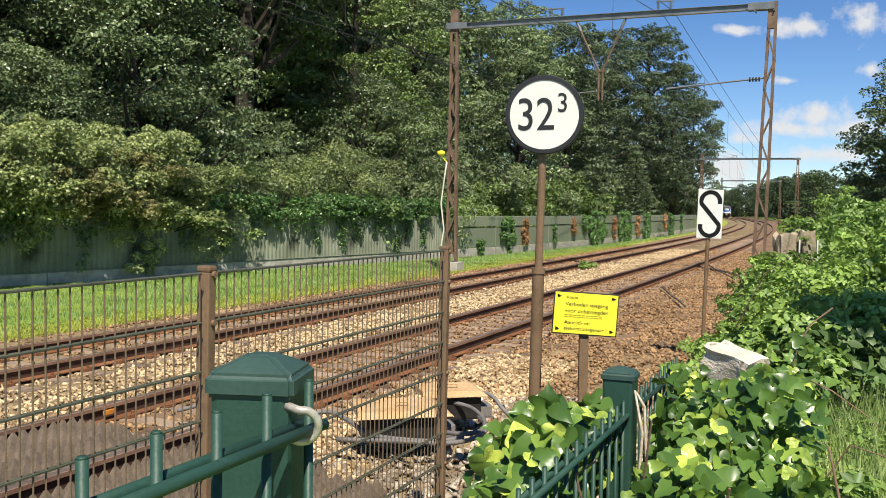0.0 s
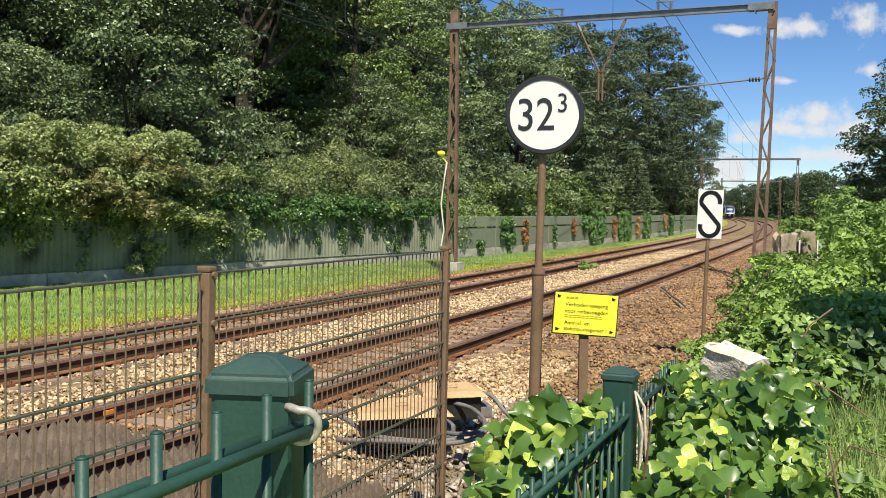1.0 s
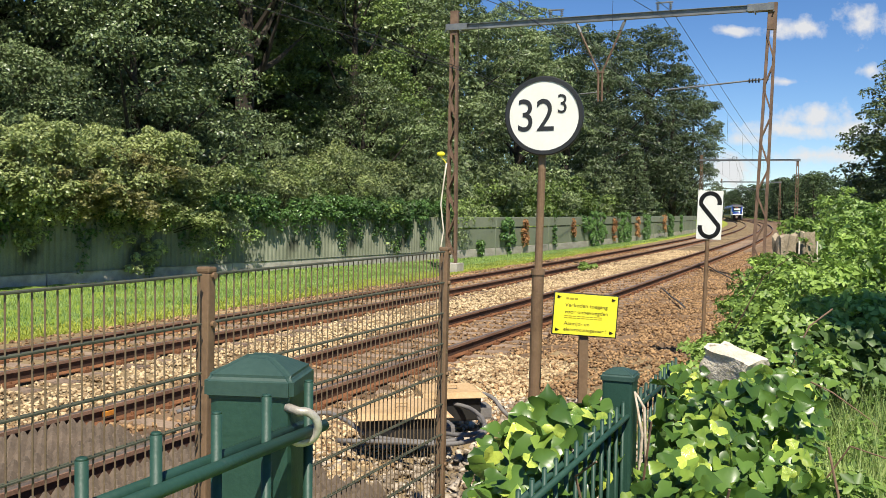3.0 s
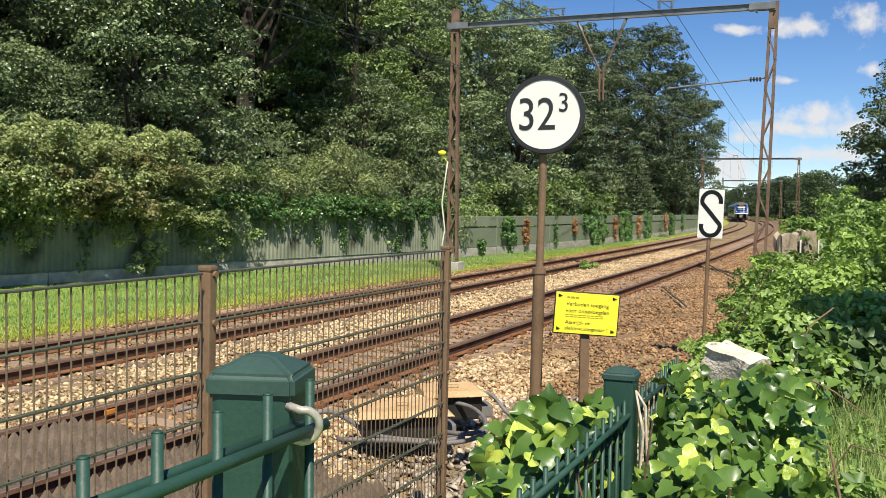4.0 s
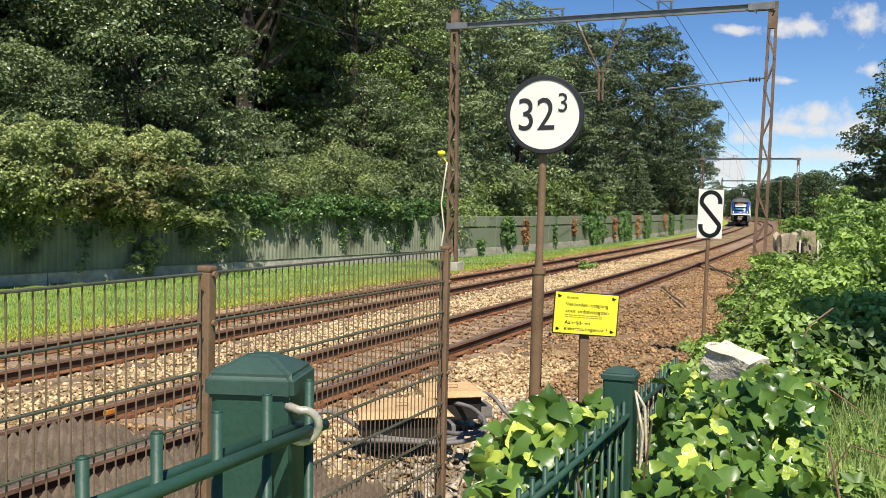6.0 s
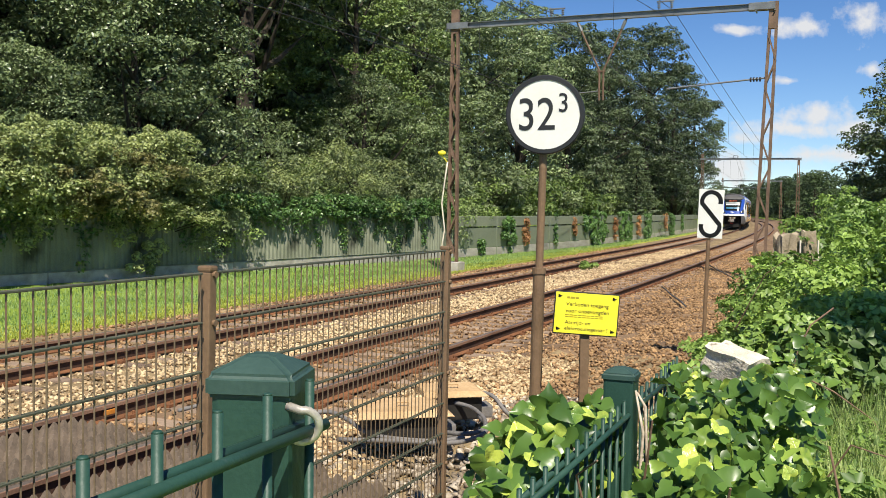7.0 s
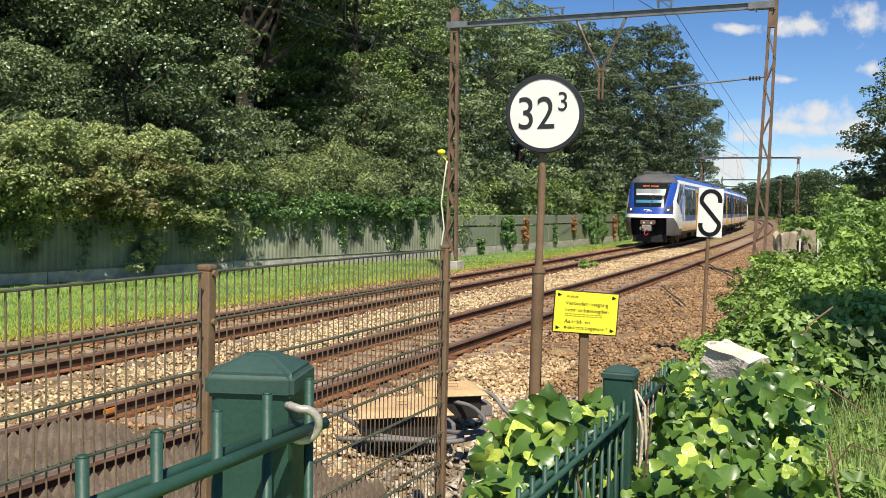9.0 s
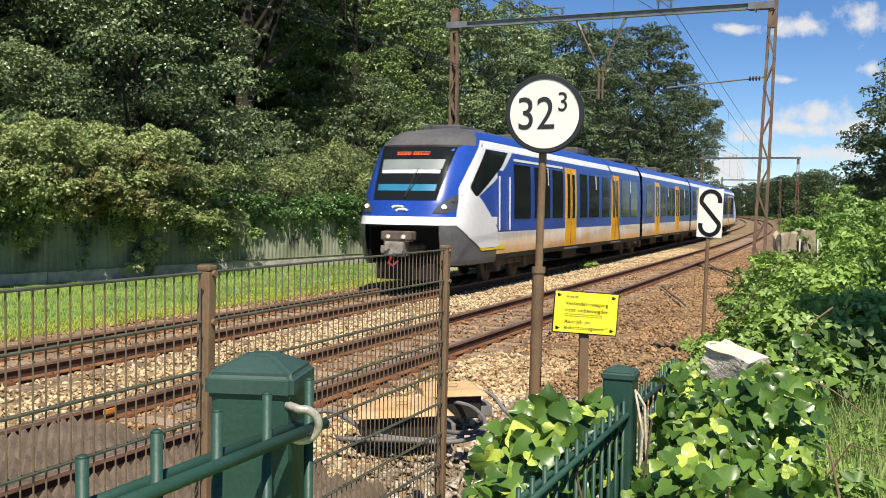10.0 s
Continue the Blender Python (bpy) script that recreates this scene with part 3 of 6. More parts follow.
def build_mast(parent, x, h, w0=0.42, w1=0.26, lean=0.0, sunk=0.0, depth=0.16, step=0.88):
    """A lattice mast: two channel uprights with zigzag bars, narrower at the top, on a concrete block."""
    mast = new("mast")
    mast.parent = parent
    mast.matrix_local = pose(x, 0, -0.3, 0, lean, 0)
    tagged(mast, "rusty brown steel lattice mast")
    for sx in (-1, 1):
        bm = bmesh.new()
        a, b = Vector((sx * w0 / 2, 0, 0)), Vector((sx * w1 / 2, 0, h))
        m = Matrix.Translation((a + b) / 2) @ (b - a).to_track_quat("Z", "Y").to_matrix().to_4x4() @ Matrix.Rotation(math.pi / 2, 4, "Z")
        n = (b - a).length
        flip = 1 if (m @ Vector((1, 0, 0)) - m @ Vector((0, 0, 0))).x * sx < 0 else -1
        box(bm, (0, 0, 0), (0.03, depth, n), 0.004, m)
        for y in (-1, 1):
            box(bm, (flip * 0.035, y * depth / 2, 0), (0.085, 0.014, n), 0, m)
        part("upright", bm, "mast", mast)
    z, s = 0.35, 1
    while z + step < h - 0.9:
        wa, wb = w0 + (w1 - w0) * z / h, w0 + (w1 - w0) * (z + step) / h
        for y in (-0.083, 0.083):
            bar_between("lacing_bar", (s * wa / 2, y, z), (-s * wb / 2, y, z + step), (0.05, 0.05), mast, MAST_BAR)
        z, s = z + step, -s
    bm = bmesh.new()
    box(bm, (0, 0, h - 0.45), (w1 + 0.03, 0.19, 0.9), 0.006)
    part("head_plate", bm, "mast", mast)
    bm = bmesh.new()
    box(bm, (0, 0, -0.05 - sunk), (0.75, 0.75, 0.62), 0.03)
    part("foundation", bm, "concrete", mast, "weathered concrete foundation block")
    return mast


def build_portal(s, dl, dr, hb, label, detail=True, lean_r=0.0):
    p = thing("catenary_portal", label, "catenary portal", line_pose(s, 0, 0), "overhead line portals")
    build_mast(p, dl, hb + 0.62 + 0.3, lean=0.0)
    build_mast(p, dr, hb + 0.15 + 0.3, lean=lean_r, sunk=0.24)
    bm = bmesh.new()
    mid, span = (dl + dr) / 2, dr - dl
    # an I-beam lying between the masts
    box(bm, (mid, 0, hb + 0.10), (span + 0.2, 0.16, 0.018), 0.003)
    box(bm, (mid, 0, hb - 0.10), (span + 0.2, 0.16, 0.018), 0.003)
    box(bm, (mid, 0, hb), (span + 0.2, 0.014, 0.19), 0)
    part("beam", bm, "galvanised", p, "grey steel I-beam crossbar")
    for x in (dl, dr):
        bm = bmesh.new()
        for y in (-0.14, 0.14):
            box(bm, (x + (0.12 if x == dl else -0.12), y, hb), (0.85, 0.05, 0.24), 0.006)
        for k in (-0.3, 0.3):
            rod(bm, (x + k, -0.2, hb - 0.16), (x + k, 0.2, hb - 0.16), 0.025, n=8)
        part("beam_clamp", bm, "galvanised", p)
    for c in (0.0, NEAR):
        # insulators that carry the catenary over each track
        bm = bmesh.new()
        for k in (-0.22, 0.22):
            rod(bm, (c + k, 0, hb + 0.1), (c + k, 0, hb + 0.42), 0.018, n=6)
            for j in range(3):
                rod(bm, (c + k, 0, hb + 0.18 + j * 0.07), (c + k, 0, hb + 0.21 + j * 0.07), 0.055, n=10)
        rod(bm, (c - 0.3, 0, hb + 0.40), (c + 0.3, 0, hb + 0.40), 0.03, n=6)
        part("insulator", bm, "galvanised", p)
    return p


PORTAL_S = 37.857
portal = build_portal(PORTAL_S, -3.958, 7.20, 8.88, "steel lattice portal with a grey crossbar over both tracks", lean_r=1.6)


def build_hanger(p, hb):
    """The Y-shaped drop hanger between the tracks with its steady arm, and the arm from the near mast."""
    bm = bmesh.new()
    rod(bm, (0.75, 0, hb - 0.1), (1.62, 0, hb - 1.92), 0.035, n=8)
    rod(bm, (2.55, 0, hb - 0.1), (1.74, 0, hb - 1.92), 0.035, n=8)
    for k in (-0.07, 0.07):
        rod(bm, (1.68 + k, 0, hb - 1.90), (1.68 + k, 0, hb - 2.95), 0.04, n=8)
    box(bm, (1.68, 0, hb - 1.92), (0.28, 0.1, 0.06), 0.01)
    part("drop_hanger", bm, "mast", p, "rusty Y-shaped drop hanger")
    for xa, xb in ((0.80, 0.93), (2.50, 2.38)):
        bm = bmesh.new()
        rod(bm, (xa, 0, hb - 0.18), (xb, 0, hb - 0.46), 0.06, n=8)
        part("hanger_insulator", bm, "galvanised", p)
    bm = bmesh.new()
    rod(bm, (7.40, 0, hb - 2.36), (4.0, 0, hb - 2.62), 0.03, n=8)
    part("steady_arm", bm, "galvanised", p)
    bm = bmesh.new()
    rod(bm, (1.6, 0, hb - 2.62), (0.1, 0, hb - 2.72), 0.02, n=8)
    part("steady_arm", bm, "galvanised", p)
    bm = bmesh.new()
    for j in range(4):
        rod(bm, (6.75 + j * 0.1, 0, hb - 2.41), (6.80 + j * 0.1, 0, hb - 2.41), 0.075, n=10)
    part("arm_insulator", bm, "sign_black", p)


build_hanger(portal, 8.88)
build_portal(126.0, -3.9, 7.3, 8.5, "distant steel lattice portal over both tracks")
build_portal(205.0, -3.9, 7.3, 8.3, "far steel lattice portal over both tracks")
build_portal(262.0, -3.9, 7.3, 8.3, "far steel lattice portal over both tracks")


def build_wires():
    """Contact and catenary wires over both tracks, hung from portal to portal."""
    stops = [-25.0, PORTAL_S, 126.0, 205.0, 262.0, 340.0]
    for c in (0.0, NEAR):
        w = thing("overhead_wire", "dark overhead line wires above the track", "overhead wire", group="overhead wires")
        for nm, zs, sag, r in (("catenary_wire", 8.75, 1.5, 0.011), ("contact_wire", 5.9, 0.02, 0.010)):
            bm = bmesh.new()
            pts = []
            for a, b in zip(stops, stops[1:]):
                for k in range(12):
                    t = k / 12
                    pts.append(line(a + (b - a) * t, c, zs - sag * 4 * t * (1 - t)))
            tube(bm, pts, r, 5)
            part(nm, bm, "sign_black", w)
        bm = bmesh.new()
        pts = []
        for a, b in zip(stops, stops[1:]):
            for k in range(12):
                t = k / 12
                pts.append(line(a + (b - a) * t, c + 0.32, 8.9 - 1.25 * 4 * t * (1 - t)))
        tube(bm, pts, 0.011, 5)
        part("feeder_wire", bm, "sign_black", w)
        for a, b in zip(stops, stops[1:]):
            n = 8
            for k in range(1, n):
                t = k / n
                zt = 8.75 - 1.5 * 4 * t * (1 - t)
                bar_between("dropper", line(a + (b - a) * t, c, 5.9), line(a + (b - a) * t, c, zt), (0.009, 0.009), w, WIRE_BAR)


build_wires()


def build_feeder():
    """A feeder cable that hangs along the far masts."""
    w = thing("feeder_cable", "dark feeder cable hung along the far masts", "overhead wire", group="overhead wires")
    bm = bmesh.new()
    pts = []
    stops = [-30.0, PORTAL_S, 126.0, 205.0, 262.0]
    for a, b in zip(stops, stops[1:]):
        for k in range(10):
            t = k / 10
            pts.append(line(a + (b - a) * t, -3.80, 7.3 - 0.5 * 4 * t * (1 - t)))
    tube(bm, pts, 0.014, 5)
    part("cable", bm, "sign_black", w)


build_feeder()


# ---- signs ----
def text_mesh(body, size, shear=0.0, space=1.0, offset=0.0):
    cu = bpy.data.curves.new("text", "FONT")
    cu.body, cu.size, cu.align_x, cu.align_y, cu.extrude, cu.shear, cu.space_character, cu.offset = body, size, "LEFT", "BOTTOM_BASELINE", 0.0008, shear, space, offset
    ob = bpy.data.objects.new("text", cu)
    scene.collection.objects.link(ob)
    bpy.context.view_layer.update()
    me = bpy.data.meshes.new_from_object(ob.evaluated_get(bpy.context.evaluated_depsgraph_get()))
    bpy.data.objects.remove(ob)
    return me


def lettering(name, body, size, m, mat, parent, label="", stretch=1.0, **kw):
    me = text_mesh(body, size, **kw)
    me.materials.clear()
    me.materials.append(M[mat])
    o = new(name, me)
    o.parent = parent
    o.matrix_local = m @ Matrix.Diagonal((stretch, 1, 1, 1))
    return tagged(o, label)


def build_km_sign():
    t = thing("kilometre_sign", "round white kilometre sign with black rim on a rusty pole", "railway sign", pose(0.612, 6.3, -0.05))
    bm = bmesh.new()
    rod(bm, (0, 0, -0.2), (0.024, 0, 1.665), 0.040, n=16)
    part("pole", bm, "brown_paint", t, "brown painted steel pole with chipped paint")
    bm = bmesh.new()
    rod(bm, (0.024, 0, 1.64), (0.024, 0, 1.68), 0.046, n=16)
    part("pole_collar", bm, "brown_paint", t)
    bm = bmesh.new()
    rod(bm, (0.024, 0, 1.66), (0.040, 0, 2.55), 0.026, n=14)
    part("upper_pole", bm, "brown_paint", t)
    d = new("disc")
    d.parent = t
    d.matrix_local = pose(0.039, -0.055, 2.686, 90, 0, -12) @ pose(0, 0, 0, 0, 0, 1.0)
    tagged(d, "white round plate with black rim")
    bm = bmesh.new()
    bmesh.ops.create_cone(bm, cap_ends=True, segments=72, radius1=0.238, radius2=0.238, depth=0.012, matrix=Matrix.Translation((0, 0, 0.004)))
    part("face", bm, "sign_white", d)
    bm = bmesh.new()
    # rim as a ring with a round edge
    for ro, ri, z0, z1 in ((0.258, 0.226, -0.03, 0.016),):
        rings = [[bm.verts.new((r * math.cos(k * math.tau / 72), r * math.sin(k * math.tau / 72), z)) for k in range(72)] for r, z in ((ri, z0), (ro - .006, z0), (ro, z0 + .006), (ro, z1 - .006), (ro - .006, z1), (ri, z1))]
        for a, b in zip(rings, rings[1:] + rings[:1]):
            for k in range(72):
                bm.faces.new((a[k], a[(k + 1) % 72], b[(k + 1) % 72], b[k]))
    part("rim", bm, "sign_black", d)
    bm = bmesh.new()
    rod(bm, (0, 0, -0.02), (0, 0, 0.0), 0.225, n=48)
    part("back", bm, "sign_back", d)
    lettering("number", "32", 0.30, pose(-0.186, -0.098, 0.0125), "sign_black", d, stretch=0.86, offset=0.0005)
    lettering("number", "3", 0.175, pose(0.080, 0.016, 0.0125), "sign_black", d, stretch=0.90, offset=0.0)
    bm = bmesh.new()
    for z in (-0.12, 0.12):
        box(bm, (0, z, -0.045), (0.12, 0.035, 0.03), 0.004)
    part("bracket", bm, "galvanised", d)


def build_yellow_sign():
    t = thing("warning_sign", "yellow no-trespassing warning sign on a wooden stake", "warning sign", pose(0.905, 6.0, -0.05))
    bm = bmesh.new()
    box(bm, (0, 0.03, 0.68), (0.058, 0.045, 1.5), 0.006)
    part("stake", bm, "brown_paint", t, "weathered brown wooden stake")
    p = new("plate")
    p.parent = t
    p.matrix_local = pose(0.002, -0.012, 1.411, 90, 0, 0) @ pose(0, 0, 0, 0, 0, -3.4)
    tagged(p, "yellow plate with dark border")
    bm = bmesh.new()
    box(bm, (0, 0, -0.004), (0.412, 0.272, 0.008), 0.003)
    part("backing", bm, "sign_black", p)
    bm = bmesh.new()
    box(bm, (0, 0, 0.001), (0.398, 0.258, 0.004), 0.001)
    part("face", bm, "sign_yellow", p)
    for i, (txt, x, y, size) in enumerate((("Verboden toegang", -0.132, 0.046, 0.033), ("voor onbevoegden", -0.132, 0.004, 0.033), ("Aanrijd- en", -0.132, -0.070, 0.033), ("elektrocutiegevaar !", -0.132, -0.107, 0.031))):
        lettering("text_line", txt, size, pose(x, y, 0.0038), "sign_black", p, stretch=1.10, offset=-0.0002)
    bm = bmesh.new()
    for x, w in ((-0.128, 0.018), (-0.104, 0.025), (-0.074, 0.02)):
        box(bm, (x + w / 2, 0.098, 0.0038), (w, 0.012, 0.001))
    part("mark_bar", bm, "olive", p, "small olive printed bars")
    bm = bmesh.new()
    for y in (-0.012, -0.024):
        for k in range(9):
            w = 0.022
            box(bm, (-0.132 + k * 0.027 + w / 2, y, 0.0038), (w, 0.005, 0.001))
    part("small_print_bar", bm, "olive", p)
    for x in (-0.172, 0.172):
        for y in (-0.104, 0.104):
            bm = bmesh.new()
            # small pointed corner marks
            vs = [bm.verts.new(v) for v in ((x - 0.012, y + 0.012, 0.0042), (x - 0.012, y - 0.010, 0.0042), (x + 0.014, y + 0.001, 0.0042))]
            bm.faces.new(vs[::1])
            bmesh.ops.solidify(bm, geom=bm.faces[:], thickness=0.001)
            rod(bm, (x, y, 0.003), (x, y, 0.0075), 0.006, n=8)
            part("bolt", bm, "sign_black", p)


def build_s_sign():
    t = thing("s_sign", "white rectangular board with a black S on a pole", "railway sign", pose(3.735, 13.5, -0.1))
    bm = bmesh.new()
    rod(bm, (-0.01, 0.03, -0.2), (0.045, 0.03, 2.2), 0.028, n=12)
    part("pole", bm, "brown_paint", t, "thin rusty brown pole")
    b = new("board")
    b.parent = t
    b.matrix_local = pose(0.045, -0.012, 2.085, 90, 0, -14) @ pose(0, 0, 0, 0, 0, -1.6)
    bm = bmesh.new()
    box(bm, (0, 0, 0), (0.345, 0.69, 0.012), 0.004)
    part("plate", bm, "sign_white", b)
    # the letter as a bent band: two arcs and a slanting stroke
    pts = []
    r = 0.128
    cy1, cy2 = 0.175, -0.175
    for k in range(0, 13):
        a = radians(-12 + k * 17.0)
        pts.append((r * math.cos(a), cy1 + r * 1.05 * math.sin(a)))
    for k in range(0, 13):
        a = radians(12 - k * 17.0)
        pts.append((r * math.cos(a), cy2 + r * 1.05 * math.sin(a)))
    bm = bmesh.new()
    half, prev = 0.030, None
    for i, p in enumerate(pts):
        q0, q1 = Vector(pts[max(i - 1, 0)]), Vector(pts[min(i + 1, len(pts) - 1)])
        nrm = (q1 - q0).normalized().orthogonal()
        cur = [bm.verts.new((p[0] + sgn * nrm.x * half, p[1] + sgn * nrm.y * half, 0.0085)) for sgn in (-1, 1)]
        if prev:
            bm.faces.new((prev[0], cur[0], cur[1], prev[1]))
        prev = cur
    bmesh.ops.solidify(bm, geom=bm.faces[:], thickness=0.0015)
    part("letter_s", bm, "sign_black", b)


M["olive"] = surface("olive", (0.30, 0.25, 0.02), (0.42, 0.35, 0.03), 8.0, 0.5, 0.0)
build_km_sign()
build_yellow_sign()
build_s_sign()


# ---- brown mesh fence by the track ----
def build_mesh_fence():
    a, b = Vector((-0.922, 3.62, 0)), Vector((0.0, 5.82, 0))
    u = (b - a).normalized()
    ang = math.degrees(math.atan2(u.y, u.x))
    L = (b - a).length
    group = "mesh fence along the track"
    top = 1.777
    bm = bmesh.new()
    box(bm, (0, 0, 0.80), (0.046, 0.056, 2.06), 0.006)
    post_me = mesh_of(bm, "post_body", "brown_paint")
    bm = bmesh.new()
    box(bm, (0, 0, 1.842), (0.052, 0.062, 0.024), 0.008)
    cap_me = mesh_of(bm, "post_cap", "brown_paint")
    bm = bmesh.new()
    rod(bm, (0.004, -0.026, 0), (0.004, -0.040, 0), 0.013, n=10)
    bolt_me = mesh_of(bm, "bolt", "brown_paint")
    fence = thing("mesh_fence", "brown welded double-wire mesh fence with square steel posts", "fence", pose(a.x, a.y, 0, 0, 0, ang))
    for x in (-L, 0, L):
        t = new("fence_post", post_me)
        t.parent, t.matrix_local = fence, pose(x, 0, -0.07, 0, 1.1, 0)
        tagged(t, "brown painted square steel post with flat cap")
        o = new("post_cap", cap_me)
        o.parent = t
        for z in (1.820, 1.633, 1.07, 0.51):
            o = new("bolt", bolt_me)
            o.parent, o.location = t, (0, 0, z)
    # two wire panels between the posts
    bm = bmesh.new()
    rod(bm, (0, 0, 0.0), (0, 0, top + 0.006), 0.0033, n=6)
    upright = mesh_of(bm, "upright_wire", "wire")
    n = 46
    bm = bmesh.new()
    rod(bm, (0, 0, 0), (L - 0.07, 0, 0), 0.0048, n=6)
    across = mesh_of(bm, "cross_wire", "wire_green")
    for x in (-L, 0):
        t = new("wire_panel")
        t.parent, t.location = fence, (x + 0.035, 0, -0.02)
        for k in range(n + 1):
            o = new("upright_wire", upright)
            o.parent, o.location = t, (k * (L - 0.07) / n, -0.02, 0)
        for j, z in enumerate(np.linspace(top, 0.094, 10)):
            for y in (-0.013, -0.027):
                o = new("cross_wire", across)
                o.parent, o.location = t, (0, y, z)


build_mesh_fence()


# ---- green railing by the path ----
def build_green():
    def post(name, p, size, top, ang, label):
        t = thing(name, label, "fence post", pose(p[0], p[1], 0.2, 0, 0, ang), "green railing")
        h = top - 0.2
        bm = bmesh.new()
        box(bm, (0, 0, (h - 0.03) / 2), (size, size, h - 0.03), size * 0.10)
        part("post_body", bm, "green_paint", t)
        bm = bmesh.new()
        k = size / 2 + 0.006
        lo = [bm.verts.new((x * k, y * k, h - 0.052)) for x, y in ((-1, -1), (1, -1), (1, 1), (-1, 1))]
        mid = [bm.verts.new((x * k, y * k, h - 0.022)) for x, y in ((-1, -1), (1, -1), (1, 1), (-1, 1))]
        top_v = [bm.verts.new((x * k * 0.30, y * k * 0.30, h)) for x, y in ((-1, -1), (1, -1), (1, 1), (-1, 1))]
        for i in range(4):
            bm.faces.new((lo[i], lo[(i + 1) % 4], mid[(i + 1) % 4], mid[i]))
            bm.faces.new((mid[i], mid[(i + 1) % 4], top_v[(i + 1) % 4], top_v[i]))
        bm.faces.new(top_v)
        bm.faces.new(lo[::-1])
        bmesh.ops.bevel(bm, geom=bm.edges[:], offset=size * 0.055, segments=3, affect="EDGES")
        part("post_cap", bm, "cap_paint", t, "pyramid cap in dull green plastic")
        return t

    post("gate_post", (-0.243, 1.275), 0.107, 1.820, 84, "dark green square steel gate post with pyramid cap")
    post("railing_post", (0.722, 3.80), 0.122, 1.392, 67.6, "dark green square railing post among ivy")

    def panel(name, cat, a, b, n, ztop, zrail, r, rr, label, low, drop=0.0, sag=0.0):
        """Round bars between paired rails; drop and sag: how far bars and rails fall from end to end."""
        a, b = Vector(a), Vector(b)
        u = (b - a).normalized()
        t = thing(name, label, cat, pose(a.x, a.y, low, 0, 0, math.degrees(math.atan2(u.y, u.x))), "green railing")
        L = (b - a).length
        bm = bmesh.new()
        rod(bm, (0, 0, 0.0), (0, 0, ztop - low - r * 0.4), r, n=12)
        rod(bm, (0, 0, ztop - low - r * 0.4), (0, 0, ztop - low), r, r * 0.72, n=12)
        picket = mesh_of(bm, "picket", "green_paint")
        for k in range(n):
            o = smooth(new("picket", picket))
            o.parent, o.location = t, (k * L / (n - 1), 0, -drop * k / (n - 1))
        for z in (zrail - low, 0.12):
            for y in (-(r + rr * 0.8), r + rr * 0.8):
                bm = bmesh.new()
                rod(bm, (-0.02, y, z), (L + 0.022, y, z - sag), rr, n=14)
                smooth(part("rail", bm, "green_paint", t))

    # the gate leaf close to the camera, and the railing along the ivy
    panel("garden_gate", "gate", (-0.361, 0.75), (-0.175, 1.25), 6, 1.790, 1.739, 0.0062, 0.0075, "dark green steel gate leaf with round bars", 0.55, 0.0, 0.013)
    panel("railing", "railing", (0.115, 2.25), (1.235, 4.97), 25, 1.285, 1.238, 0.0075, 0.010, "dark green steel railing with round bars among ivy", 0.25, 0.030, 0.055)
    t = thing("gate_ring", "bent bare steel gate hook round the top rail", "gate hook", pose(-0.170, 1.225, 1.734, 0, 0, 8))
    bm = bmesh.new()
    pts = [(-0.030, 0.0, 0.026)]
    for k in range(15):
        ang = radians(100 - k * 17)
        pts.append((-0.010 + 0.021 * math.cos(ang), -0.006 * math.sin(ang) - 0.004, 0.022 * math.sin(ang)))
    tube(bm, pts, 0.0056, 12)
    smooth(part("hook", bm, "steel", t))


build_green()

# ---- trees and shrubs ----
def foliage(name, seed, clumps, n, leaf, mat, twigs=0, form=None):
    """A crown: leaves on the shells of many uneven clumps. clumps: rows of centre and radii.
    twigs: how many small sprays stand out of each clump; form: vertices and faces of one leaf."""
    rng = np.random.default_rng(seed)
    c = np.asarray(clumps, float)
    if twigs:
        k = np.repeat(np.arange(len(c)), twigs)
        w = rng.normal(0, 1, (len(k), 3))
        w[:, 2] = abs(w[:, 2]) * 0.9 - 0.25
        w /= np.linalg.norm(w, axis=1, keepdims=True)
        small = rng.uniform(0.24, 0.46, len(k))[:, None]
        sprays = np.concatenate([c[k, :3] + w * c[k, 3:6] * rng.uniform(0.6, 1.12, len(k))[:, None], c[k, 3:6] * small * np.array([1.1, 1.1, 0.85])], 1)
        c = np.concatenate([c * np.array([1, 1, 1, 0.8, 0.8, 0.8]), sprays])
    weight = c[:, 3] * c[:, 4] + c[:, 3] * c[:, 5]
    if twigs:
        weight[:len(clumps)] *= 0.45
    idx = rng.choice(len(c), n, p=weight / weight.sum())
    u = rng.normal(0, 1, (n, 3))
    u /= np.linalg.norm(u, axis=1, keepdims=True)
    u[:, 2] = np.where(rng.uniform(0, 1, n) < 0.6, abs(u[:, 2]), u[:, 2])
    rad = rng.uniform(0.62, 1.06, n) ** 0.6
    p = c[idx, :3] + u * c[idx, 3:6] * rad[:, None]
    nrm = u * 0.8 + np.array([0, 0, 0.55])
    size = leaf * rng.uniform(0.6, 1.35, n)
    v, f = form or (LEAF_V, LEAF_F)
    return scattered(name, v, f, p, facing(nrm, rng, 0.45), size, mat, 0.03, seed)


